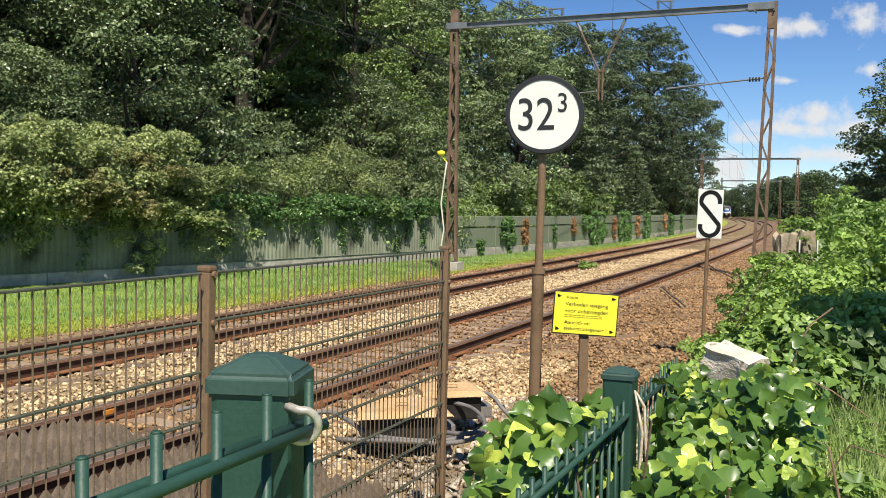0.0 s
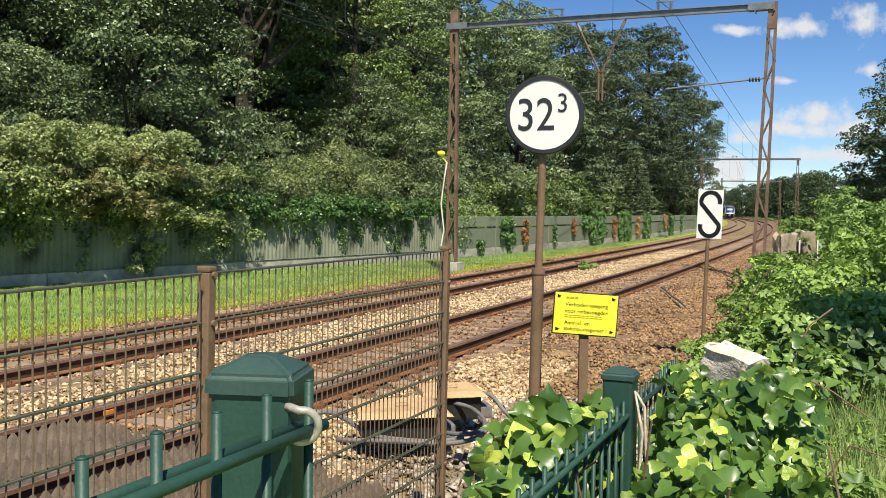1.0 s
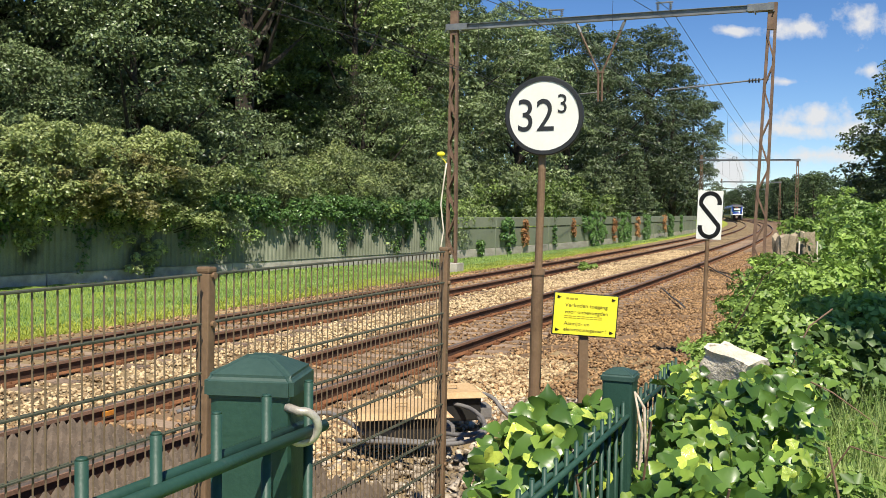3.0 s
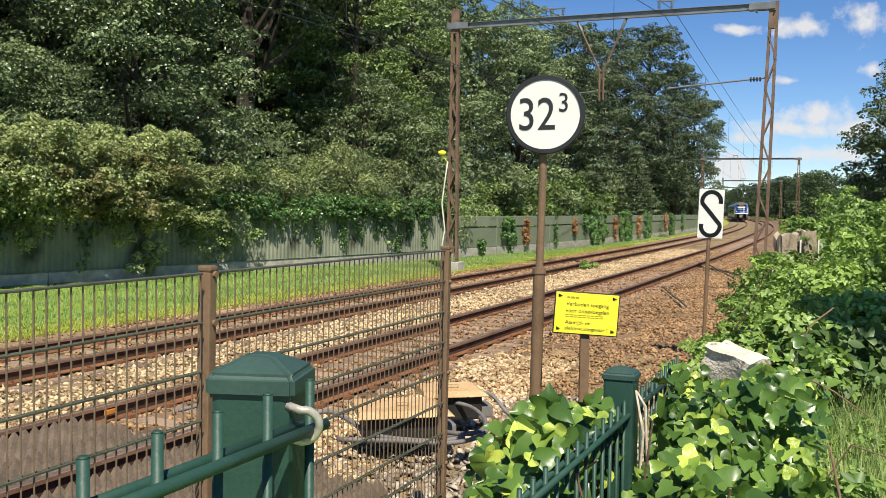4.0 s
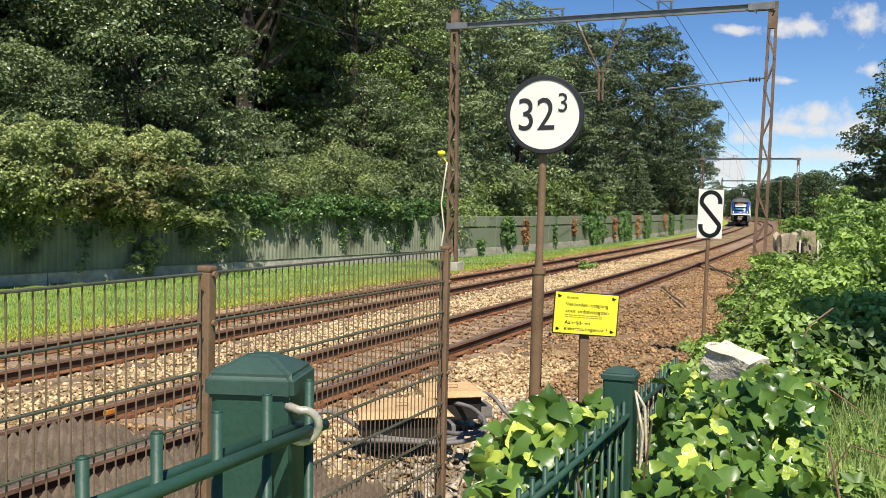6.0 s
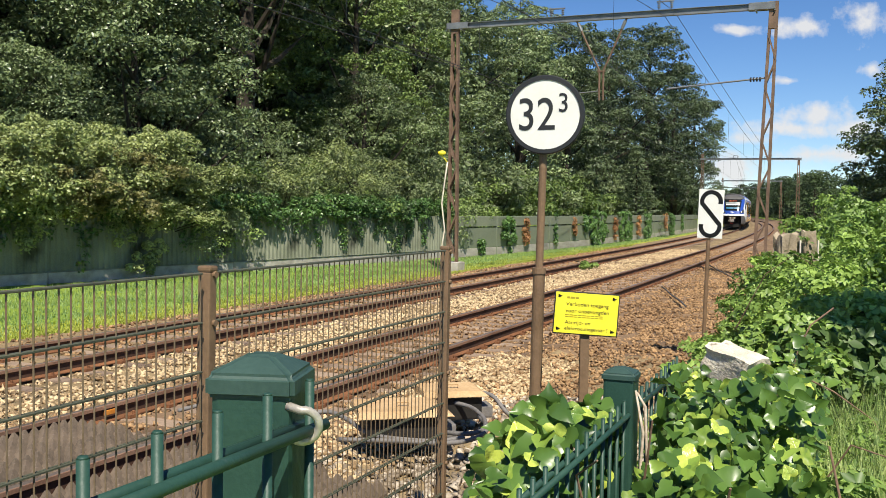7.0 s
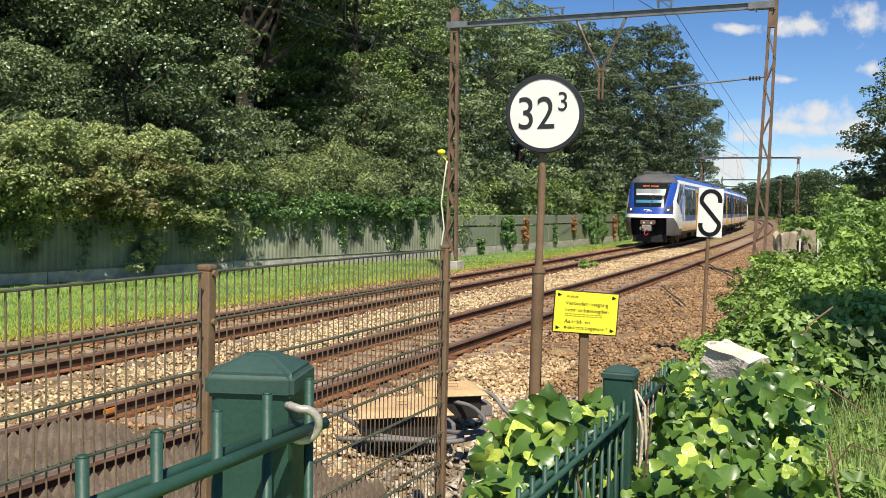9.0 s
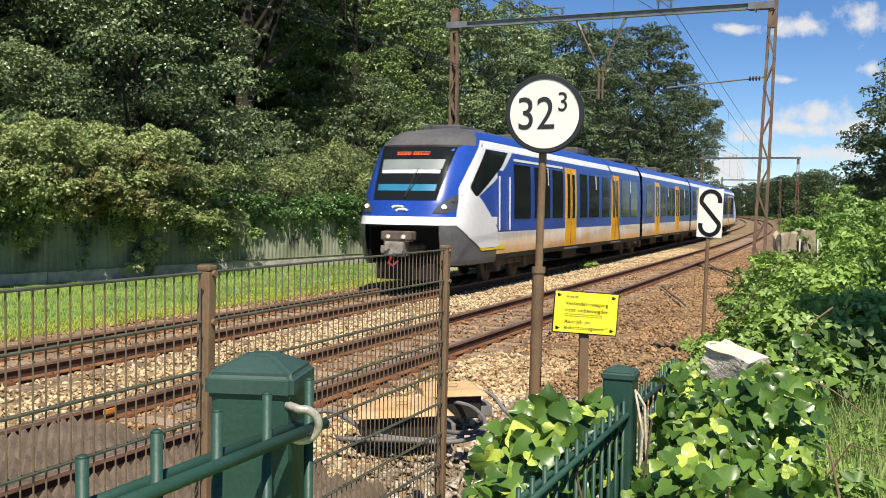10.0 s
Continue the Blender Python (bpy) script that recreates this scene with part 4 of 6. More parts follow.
def three_leaflets():
    """A bramble leaf: three pointed oval leaflets, folded a little along their ribs, on one stalk."""
    v, f = [], []
    for turn, k in ((0.0, 1.0), (1.25, 0.85), (-1.25, 0.85)):
        c, s = math.cos(turn), math.sin(turn)
        o = len(v)
        for x, y, z in ((0, 0.06, 0), (0.17, 0.24, 0.05), (0.13, 0.46, 0.03), (0, 0.64, -0.04), (-0.13, 0.46, 0.03), (-0.17, 0.24, 0.05)):
            v.append((k * (x * c - y * s), k * (x * s + y * c), k * z))
        f += [(o, o + 1, o + 2), (o, o + 2, o + 3), (o, o + 3, o + 4), (o, o + 4, o + 5)]
    return v, f


BRAMBLE_LEAF = three_leaflets()


def crown_clumps(seed, h, r, base, n):
    """Clumps along limbs, so that the outline is uneven and has gaps."""
    rng = np.random.default_rng(seed)
    rows, tips = [], []
    for k in range(n):
        t = (k + 0.5) / n
        z = base + (h - base) * t
        prof = math.sin(math.pi * min(1, 0.12 + 0.88 * (1 - t) ** 0.75)) ** 0.6 if t > 0.5 else 0.75 + 0.5 * t
        rr = r * min(1.0, prof) * (1 if t < 0.5 else math.sqrt(max(0.02, 1 - ((t - 0.5) / 0.52) ** 2)))
        a = k * 2.399 + rng.uniform(-0.5, 0.5)
        q = rng.uniform(0.45, 0.92) * rr
        cr = r * rng.uniform(0.20, 0.36)
        rows.append((q * math.cos(a), q * math.sin(a), z, cr * rng.uniform(0.9, 1.3), cr * rng.uniform(0.9, 1.3), cr * rng.uniform(0.55, 0.85)))
        tips.append(rows[-1][:3])
    return rows, tips


def tree_meshes(seed, h, r, base, n_clumps, n_leaves, leaf, mat, twigs=0):
    rows, tips = crown_clumps(seed, h, r, base, n_clumps)
    rng = random.Random(seed)
    bm = bmesh.new()
    tr = 0.018 * h + 0.05
    pts = [(0, 0, -0.3)] + [(rng.uniform(-.2, .2), rng.uniform(-.2, .2), h * f) for f in (0.2, 0.4, 0.6, 0.8, 0.93)]
    tube(bm, pts, [tr * 1.35, tr, tr * 0.8, tr * 0.55, tr * 0.3, tr * 0.1], 8)
    for x, y, z in tips[::2]:
        z0 = max(1.0, z - r * rng.uniform(0.35, 0.8))
        k = min(max(z0 / h, 0.05), 0.95)
        tube(bm, [(0, 0, z0), (x * 0.5, y * 0.5, z0 + (z - z0) * 0.4), (x, y, z)], [tr * (1 - k) * 0.55 + 0.02, tr * (1 - k) * 0.35 + 0.015, 0.012], 5)
    return mesh_of(bm, "trunk", "bark"), foliage("crown", seed, rows, n_leaves, leaf, mat, twigs)


def plant(name, meshes, m, label, category, group):
    t = tagged(new(name), label, category, group)
    t.matrix_world = m
    for nm, me in zip(("trunk", "crown"), meshes):
        o = new(nm, me)
        o.parent = t
    return t


def build_woods():
    rng = random.Random(8)
    big = [tree_meshes(40 + i, 18.0, 5.2, 2.2, 46, (52000, 50000, 42000, 44000, 44000)[i], (0.150, 0.155, 0.185, 0.20, 0.20)[i], ("tree_leaf", "tree_leaf_light", "tree_leaf", "tree_leaf_dark", "tree_leaf_dark")[i], 9) for i in range(5)]
    # tall and the second back tree: dark leaf colour stands for the gap's shade
    tall = tree_meshes(47, 24.0, 6.0, 11.0, 40, 30000, 0.21, "tree_leaf_dark", 6)
    back = [tree_meshes(60 + i, 19.0, 5.5, 2.0, 40, 10000, 0.44, "tree_leaf_dark" if i else "tree_leaf") for i in range(2)]
    # front row behind the barrier, along the bend
    spots = [(-19, 31, 1.0), (-13, 36, 0.95), (-9.2, 44, 1.0), (-4.8, 50.5, .92), (-1.8, 58, .90), (0.6, 68, .98), (6.0, 79, 1.02), (11.6, 92, 1.12), (17.8, 104, 1.2), (24.6, 117, 1.3), (31.2, 130, 1.24), (37.0, 143, 1.0)]
    for i, (x, y, k) in enumerate(spots):
        plant("tree", tall if i == 2 else big[(0, 0, 3, 1, 2, 2, 2, 4, 3, 4, 3, 4)[i]], pose(x, y, -0.3, 0, 0, rng.uniform(0, 360)) @ Matrix.Scale(k * rng.uniform(0.95, 1.05), 4), "tall dense green deciduous tree behind the barrier", "tree", "woodland trees")
    for x, y, k in ((-27, 35, 1.15), (-22, 41, 1.2), (-17, 48, 1.2), (-13, 55, 1.1), (-8, 63, 1.0), (-3, 73, .95), (2, 84, 1.0), (8, 96, 1.05), (-33, 28, 1.15), (14, 110, 1.0), (20, 122, 1.0), (-29, 44, 1.3), (-24, 52, 1.3), (-19, 60, 1.25), (-36, 38, 1.3), (-15, 68, 1.2), (-23, 33, 1.1), (-17, 41, 1.15), (-6.8, 58, 1.0), (-3.5, 66, 1.0), (-10.2, 54, 1.05), (-12.5, 62, 1.2), (-9.5, 70, 1.2)):
        plant("tree", back[rng.randrange(2)], pose(x, y, -0.3, 0, 0, rng.uniform(0, 360)) @ Matrix.Scale(k, 4), "tall tree deeper in the wood, some crowns coloured dark for shade", "tree", "woodland trees")
    # shrubs leaning over the barrier
    shrub = []
    for i in range(6):
        rr = np.random.default_rng(90 + i)
        rows = [(rr.normal(0, 1.0), rr.normal(0, 0.8), rr.uniform(0.5, 2.9), rr.uniform(0.6, 1.1), rr.uniform(0.6, 1.0), rr.uniform(0.5, 0.9)) for _ in range(18)]
        bm = bmesh.new()
        for r_ in rows[::2]:
            tube(bm, [(0, 0, -0.3), (r_[0] * .5, r_[1] * .5, r_[2] * .6), r_[:3]], [0.05, 0.03, 0.01], 5)
        shrub.append((mesh_of(bm, "trunk", "bark"), foliage("crown", 90 + i, rows, 16000 if i < 4 else 6500, 0.085 if i < 4 else 0.16, ("tree_leaf_light", "shrub_leaf", "shrub_olive", "shrub_leaf", "shrub_leaf", "tree_leaf_light")[i], 6)))
    a, u = Vector((-17.5, 18.0, 0)), Vector((17.95, 28.6, 0)).normalized()
    nrm = Vector((-u.y, u.x, 0))
    for i in range(17):
        p = a + u * (3 + i * 2.0) + nrm * rng.uniform(2.0, 3.0)
        plant("shrub", shrub[i % 4], pose(p.x, p.y, -0.3, 0, 0, rng.uniform(0, 360)) @ Matrix.Scale(rng.uniform(1.0, 1.45), 4), "bushy green shrub leaning over the barrier", "shrub", "shrubs behind the barrier")
    # shrubs whose boughs reach over the barrier and shade its face
    over = []
    for i in range(3):
        rr = np.random.default_rng(190 + i)
        rows = [(rr.normal(0, 1.2), rr.uniform(1.0, 2.35), 0.0, rr.uniform(0.45, 0.8), rr.uniform(0.4, 0.75), rr.uniform(0.4, 0.65)) for _ in range(34)]
        rows = [(x, y, 1.75 + 0.35 * (2.35 - y) + rr.uniform(0, 2.2), p_, q_, s_) for x, y, _, p_, q_, s_ in rows]
        bm = bmesh.new()
        for r_ in rows[::2]:
            tube(bm, [(0, 0, -0.1), (r_[0] * .3, 0, r_[2] * .6), r_[:3]], [0.06, 0.035, 0.01], 5)
        over.append((mesh_of(bm, "trunk", "bark"), foliage("crown", 190 + i, rows, 22000, 0.095, ("shrub_bright", "shrub_rust", "shrub_olive")[i], 5)))
    for i in range(7):
        p = a + u * (6.8 + i * 1.45) + nrm * rng.uniform(0.95, 1.25)
        plant("shrub", over[(0, 0, 0, 0, 1, 0, 2)[i]], Matrix(((-u.x, -nrm.x, 0, p.x), (-u.y, -nrm.y, 0, p.y), (0, 0, 1, -0.3), (0, 0, 0, 1))) @ pose(0, 0, 0, 0, 0, rng.uniform(-14, 14)) @ Matrix.Diagonal((1, 1, rng.uniform(0.82, 1.12), 1)), "olive green shrub with boughs hanging over the barrier", "shrub", "shrubs behind the barrier")
    for i in range(13):
        q = Vector((2.0 + i * 2.35, 53 + i * 6.3, -0.3)) + Vector((rng.uniform(-3.6, -2.4), rng.uniform(-1, 1), 0))
        plant("shrub", shrub[4 + i % 2], pose(q.x, q.y, -0.3, 0, 0, rng.uniform(0, 360)) @ Matrix.Scale(rng.uniform(1.1, 1.7), 4), "bushy green shrub behind the panel barrier", "shrub", "shrubs behind the barrier")
    # right-hand trees and the far woods closing the view
    rt = tree_meshes(71, 10.0, 4.6, 0.6, 80, 52000, 0.175, "tree_leaf_dark", 5)
    mid = tree_meshes(73, 8.0, 3.6, 0.8, 42, 34000, 0.105, "tree_leaf", 8)
    for x, y, k in ((-15.2, 31.5, .95), (-13.0, 33.4, .85), (-10.6, 36.6, .9), (-8.2, 40.2, .75), (-4.6, 44.6, .6), (-11.2, 34.6, 1.3), (-4.1, 47.5, 1.05), (-1.6, 52.5, .9)):
        plant("tree", mid, pose(x, y, -0.3, 0, 0, x * 70) @ Matrix.Scale(k, 4), "bushy sunlit young tree behind the barrier", "tree", "young trees")
    # coarse trees mostly out of view, added to darken the train windows' reflections
    rough = tree_meshes(74, 10.0, 4.6, 0.6, 34, 3500, 0.6, "tree_leaf_dark")
    for x, y, k in ((22.9, 44, .90), (30.5, 52, 1.0), (34.5, 66, 1.0), (28, 37, .85), (31, 44, 1.0), (34, 30, 1.0), (40, 58, 1.1), (43, 72, 1.1), (49, 86, 1.1), (55, 100, 1.1)):
        plant("tree", rt if y in (44, 52, 66) and x < 34 and x != 31 else rough, pose(x, y, 0.1, 0, 0, x * 40) @ Matrix.Scale(k, 4), "dark green broad tree beside the path", "tree", "trees beside the path")
    far = tree_meshes(72, 16.0, 6.0, 0.4, 40, 4200, 0.62, "tree_leaf_far")
    for i in range(30):
        s = 165 + (i % 15) * 18
        d = 11.5 + (i // 15) * 11 + rng.uniform(-1.5, 2)
        p = line(min(s, 440), d)
        plant("tree", far, pose(p.x, p.y, -0.3, 0, 0, rng.uniform(0, 360)) @ Matrix.Scale(rng.uniform(.52, .68) + 0.0006 * (s - 165), 4), "distant green tree along the bend", "tree", "far trees")
    for i in range(24):
        plant("tree", far, pose(102 + i * 3.6 + rng.uniform(-2, 2), 400 + 14 * (i % 3), -0.3, 0, 0, rng.uniform(0, 360)) @ Matrix.Scale(rng.uniform(.6, .85), 4), "distant dark tree closing the bend", "tree", "far trees")
    for i in range(18):
        plant("tree", far, pose(118 + i * 5.5 + rng.uniform(-2, 2), 455 + 10 * (i % 3), -2.2, 0, 0, rng.uniform(0, 360)) @ Matrix.Scale(rng.uniform(.75, .95), 4), "distant dark tree closing the bend", "tree", "far trees")
    for i in range(16):
        s = 150 + i * 17
        p = line(min(s, 440), -15 + rng.uniform(-4, 2))
        plant("tree", far, pose(p.x, p.y, -0.3, 0, 0, rng.uniform(0, 360)) @ Matrix.Scale(rng.uniform(.7, .95), 4), "distant green tree along the bend", "tree", "far trees")

    rr = np.random.default_rng(301)
    rows = []
    for z in np.linspace(1.2, 8.4, 15):
        reach = 0.25 + 0.30 * (8.8 - z)
        for k in range(9):
            ang = k * 0.7 + z * 1.9 + rr.uniform(-0.2, 0.2)
            for q in (0.45, 0.8, 1.05):
                rows.append((reach * q * math.cos(ang), reach * q * math.sin(ang), z - 0.45 * reach * q * q, 0.14 + 0.12 * reach, 0.14 + 0.12 * reach, 0.10))
    bm = bmesh.new()
    tube(bm, [(0, 0, -0.3), (0.05, 0, 4), (0, 0, 8.9)], [0.17, 0.10, 0.02], 8)
    plant("conifer", (mesh_of(bm, "trunk", "bark"), foliage("crown", 302, rows, 20000, 0.15, "tree_leaf_dark")), pose(18.2, 90.5, -0.3), "dark green conifer with drooping boughs behind the barrier", "tree", "conifers")
    # unseen tree, added so that its boughs shade the hollow in the hedge
    rows = [(rr.uniform(0.35, 1.15), rr.uniform(-1.0, -0.3), 5.9 + rr.uniform(-0.3, 0.4), rr.uniform(.2, .4), rr.uniform(.2, .4), rr.uniform(.2, .3)) for _ in range(18)]
    rows = [(x - 2.52, y + 1.3, z, *e) for x, y, z, *e in rows]
    bm = bmesh.new()
    tube(bm, [(0, 0, -0.6), (0.1, 0, 2.5), (0, 0.2, 5.0), (-0.1, 0.4, 6.6)], [0.20, 0.16, 0.12, 0.04], 8)
    for r_ in rows[::3]:
        tube(bm, [(0, 0.2, 4.6), (r_[0] * .5, r_[1] * .5, 5.6), r_[:3]], [0.05, 0.03, 0.01], 5)
    plant("tree", (mesh_of(bm, "trunk", "bark"), foliage("crown", 303, rows, 4500, 0.12, "tree_leaf_dark")), pose(5.3, 2.5, 0.4), "unseen young tree added to shade the bank beside the path", "tree", "trees beside the path")


build_woods()


def build_wall_ivy():
    """Ivy over the top of the sheet barrier, with strands hanging down its face."""
    rng = np.random.default_rng(31)
    a, u = np.array([-17.5, 18.0, 0]), np.array([17.95, 28.6, 0]) / 33.77
    nr = np.array([u[1], -u[0], 0])
    rows = []
    for i in range(230):
        t = rng.uniform(6, 33.5)
        z = rng.uniform(1.5, 2.25)
        rows.append((*(a + u * t + nr * rng.uniform(-0.2, 0.24))[:2], z, rng.uniform(.25, .48), rng.uniform(.25, .48), rng.uniform(.2, .36)))
    for i in range(34):
        t = rng.uniform(9, 33)
        for k in range(rng.integers(1, 4) + (3 if i % 6 == 0 else 0)):
            q = a + u * (t + rng.normal(0, 0.10)) + nr * 0.12
            rows.append((q[0], q[1], 1.32 - k * 0.24, .15, .15, .20))
    me = foliage("wall_ivy", 32, rows, 46000, 0.10, "wall_ivy")
    tagged(new("wall_ivy", me), "dark green ivy hanging over the corrugated barrier", "ivy", kind="stuff")
    # leafy sprays that drape in front of the barrier from its top
    for t, w, out_, top, low, n in ((14.7, 0.45, 0.32, 1.9, -0.25, 2600), (10.4, 0.22, 0.45, 1.5, 0.55, 900), (17.4, 0.3, 0.2, 1.6, 0.9, 700)):
        rows = []
        for k in range(26):
            q = a + u * (t + rng.normal(0, w)) + nr * (out_ + rng.normal(0, 0.08))
            rows.append((q[0], q[1], low + (top - low) * rng.uniform(0, 1) ** 0.7, .16, .16, .15))
        tagged(new("draped_creeper", foliage("draped_creeper", int(t * 10), rows, n, 0.10, "shrub_bright")), "bright leafy creeper draped down the corrugated barrier", "creeper", "creepers on the barrier", "stuff")
    # clumps on the panel barrier, green and withered
    green, orange = "dark green ivy clump climbing the panel barrier", "withered orange creeper on the panel barrier"
    for s, w, top, low, n, mat in ((53.2, 1.1, 1.7, -0.45, 3600, "wall_ivy"), (50.0, 0.35, 0.3, -0.4, 450, "wall_ivy"), (55.7, 0.55, 1.45, 0.1, 900, "dead_leaf"), (60.6, 0.2, 1.6, -0.1, 400, "wall_ivy"), (64.2, 0.35, 1.45, 0.5, 450, "dead_leaf"),
                                   (66.6, 0.6, 1.6, 0.7, 900, "wall_ivy"), (70.2, 2.9, 1.85, -0.4, 6500, "wall_ivy"), (75.2, 0.6, 1.4, -0.1, 650, "dead_leaf"), (79.0, 3.2, 1.8, -0.4, 7000, "wall_ivy"), (83.9, 0.8, 1.6, -0.1, 900, "dead_leaf"),
                                   (87.8, 2.3, 1.75, -0.4, 5000, "wall_ivy"), (97.4, 0.9, 1.6, 0.2, 800, "dead_leaf"), (101.4, 2.2, 1.7, -0.4, 3600, "wall_ivy"), (108.6, 1.2, 1.6, 0.0, 1500, "wall_ivy")):
        rr = []
        for k in range(int(9 + 14 * w)):
            q = line(s + rng.uniform(-w, w) * rng.uniform(0.6, 1), barrier_d(s) + 0.12)
            rr.append((q.x, q.y, rng.uniform(low, top), .15, .26, .22))
        tagged(new("creeper", foliage("creeper", int(s * 10), rr, n, 0.13, mat)), green if mat == "wall_ivy" else orange, "creeper", "creepers on the barrier", "stuff")


build_wall_ivy()


def hedge_top(s, d):
    return float(np.interp(s, [3, 5, 9, 12, 15, 19, 25, 30, 36], [1.05, 1.10, 1.32, 1.55, 1.80, 2.3, 2.45, 2.25, 1.7])) - 0.16 * max(0.0, d - 10.6)


def hedge_foot(s):
    """Where the hedge's edge towards the track runs."""
    return float(np.interp(s, [5, 10, 15, 20, 29, 36], [9.1, 8.95, 8.5, 8.3, 8.25, 8.35]))


def build_bank_plants():
    """Brambles that cover the bank beyond the railing, rising away from the path."""
    rng = np.random.default_rng(51)
    rows = []
    for i in range(1150):
        s = 5.6 + 29.0 * rng.uniform(0, 1) ** 1.35
        foot = hedge_foot(s)
        d = foot + 0.1 + (13.3 - foot) * rng.uniform(0, 1) ** 1.25
        edge = min(1.0, (d - foot + 0.12) / 1.2) ** 0.8
        z = ground_z(d) + (hedge_top(s, d) - ground_z(d) - 0.1) * edge * rng.uniform(0.15, 1) ** 0.5 + rng.normal(0, 0.06)
        p = line(s, d)
        if abs(p.x - 0.31 * p.y) < 0.34 and p.y < 5.9 or abs(p.x - 0.372 * p.y) < 0.5 and 9.8 < p.y < 14.2 and z > 1.50:
            continue
        if p.x / p.y > 0.395 and p.y < 6.4:
            continue
        z += 0.12 * math.sin(p.x * 3.3 + 1) * math.sin(p.y * 2.3) * edge
        r = rng.uniform(.16, .36)
        rows.append((p.x, p.y, z - 0.1, r, r, r * 0.6))
    # leafy growth at the foot of the stumps
    for k in range(26):
        rows.append((rng.uniform(4.45, 5.55), rng.uniform(12.9, 13.6), rng.uniform(0.45, 1.28), .24, .20, .17))
    near, far_rows = [r for r in rows if r[1] < 12], [r for r in rows if r[1] >= 10.5]
    tagged(new("bramble_hedge", foliage("bramble_hedge", 52, near, 20000, 0.105, "bramble", 4, BRAMBLE_LEAF)), "light green bramble hedge overgrowing the bank", "hedge", kind="stuff")
    tagged(new("bramble_hedge", foliage("bramble_hedge", 56, far_rows, 20000, 0.13, "bramble", 3, BRAMBLE_LEAF)), "green bramble mound beside the track", "hedge", kind="stuff")
    # inner leaves take a darker copy of the bramble colour, as painted shade
    tagged(new("bramble_shade", foliage("bramble_shade", 57, [(x, y, z - 0.14, p * 1.1, q * 1.1, h) for x, y, z, p, q, h in rows], 11000, 0.09, "bramble_shaded")), "inner bramble hedge leaves coloured dark for shade", "hedge", kind="stuff")
    # larger bramble leaves coloured dark for hollow shade, big young leaves along the front
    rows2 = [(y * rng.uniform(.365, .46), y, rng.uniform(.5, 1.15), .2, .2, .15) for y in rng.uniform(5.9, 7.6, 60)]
    tagged(new("dark_bramble", foliage("dark_bramble", 53, rows2, 2600, 0.15, "bramble_shaded", 4, BRAMBLE_LEAF)), "bramble leaves in the bank's hollow, coloured dark for its shade", "bramble", kind="stuff")
    rows4 = [(y * rng.uniform(.36, .47), y, rng.uniform(.50, .98), .16, .16, .12) for y in rng.uniform(2.9, 6.2, 80)]
    tagged(new("bank_weeds", foliage("bank_weeds", 55, rows4, 2000, 0.075, "bramble", 3, BRAMBLE_LEAF)), "low light green weeds among the grass of the bank", "weeds", kind="stuff")
    rows3 = [r for r in rows if r[1] < 9.5]
    tagged(new("young_bramble", foliage("young_bramble", 54, rows3, 1500, 0.12, "bramble", 0, BRAMBLE_LEAF)), "larger light green bramble leaves on the hedge", "bramble", kind="stuff")
    bm = bmesh.new()
    for k in range(9):
        s0, d0 = rng.uniform(5.5, 13), rng.uniform(9.0, 11.5)
        a = line(s0, d0, hedge_top(s0, d0) - 0.5)
        w = Vector((rng.normal(0.1, .08), rng.normal(0, .1), 0))
        tube(bm, [a, a + w + Vector((0, 0, 0.45)), a + w * 2.0 + Vector((0, 0, 0.62)), a + w * 3.0 + Vector((0, 0, 0.5))], [.005, .004, .003, .002], 5)
    for pts in (((2.31, 5.6, 1.46), (2.17, 5.58, 1.36), (2.09, 5.55, 1.22), (2.03, 5.5, 1.05), (2.01, 5.5, 0.80)), ((2.03, 5.5, 1.10), (2.2, 5.3, 1.02), (2.35, 5.15, 0.90), (2.45, 5.1, 0.75)),
                ((1.45, 4.3, 0.7), (1.50, 4.25, 1.0), (1.53, 4.2, 1.22)), ((1.60, 4.0, 0.6), (1.62, 3.95, 0.9), (1.70, 3.9, 1.06), (1.84, 3.85, 1.02)), ((1.5, 3.3, 0.6), (1.44, 3.25, 0.85), (1.36, 3.2, 0.95), (1.24, 3.2, 0.93))):
        tube(bm, pts, [0.0055 * (1 - 0.5 * k / len(pts)) for k in range(len(pts))], 6)
    tagged(part("bramble_stems", bm, "stem"), "arching reddish bramble stems over the hedge", "stems", kind="stuff")


build_bank_plants()


def bank_grass(n, rng):
    x, y = rng.uniform(1.0, 4.2, n), rng.uniform(2.4, 8.5, n)
    keep = x > 0.385 * y + 0.06 * np.sin(y * 7)
    x, y = x[keep], y[keep]
    return np.stack([x, y, np.full(len(x), 0.42)], -1)


grass("bank_grass", 34000, bank_grass, 0.58, "bank_blade", "tall rough grass with pale stalks beside the path", 61, 0.010)


def trackside_weeds(n, rng):
    s, d = rng.uniform(5.5, 22, n), rng.normal(8.6, 0.25, n)
    keep = (np.sin(s * 2.1) + np.sin(s * 0.9 + 1) > 0.1) & (d < 9)
    return line_many(s[keep], d[keep], ground_z(d[keep]))


grass("track_weeds", 3500, trackside_weeds, 0.22, "grass", "sparse green weeds at the edge of the gravel", 62, 0.012)


_q = line(38.6, 1.03)
_rng = np.random.default_rng(63)
tagged(new("weed_tuft", foliage("weed_tuft", 63, [(_q.x + _rng.normal(0, .17), _q.y + _rng.normal(0, .17), _rng.uniform(-.12, .06), .13, .13, .09) for _ in range(9)], 700, 0.10, "bramble")), "small green weed tuft between the tracks", "weeds", kind="stuff")


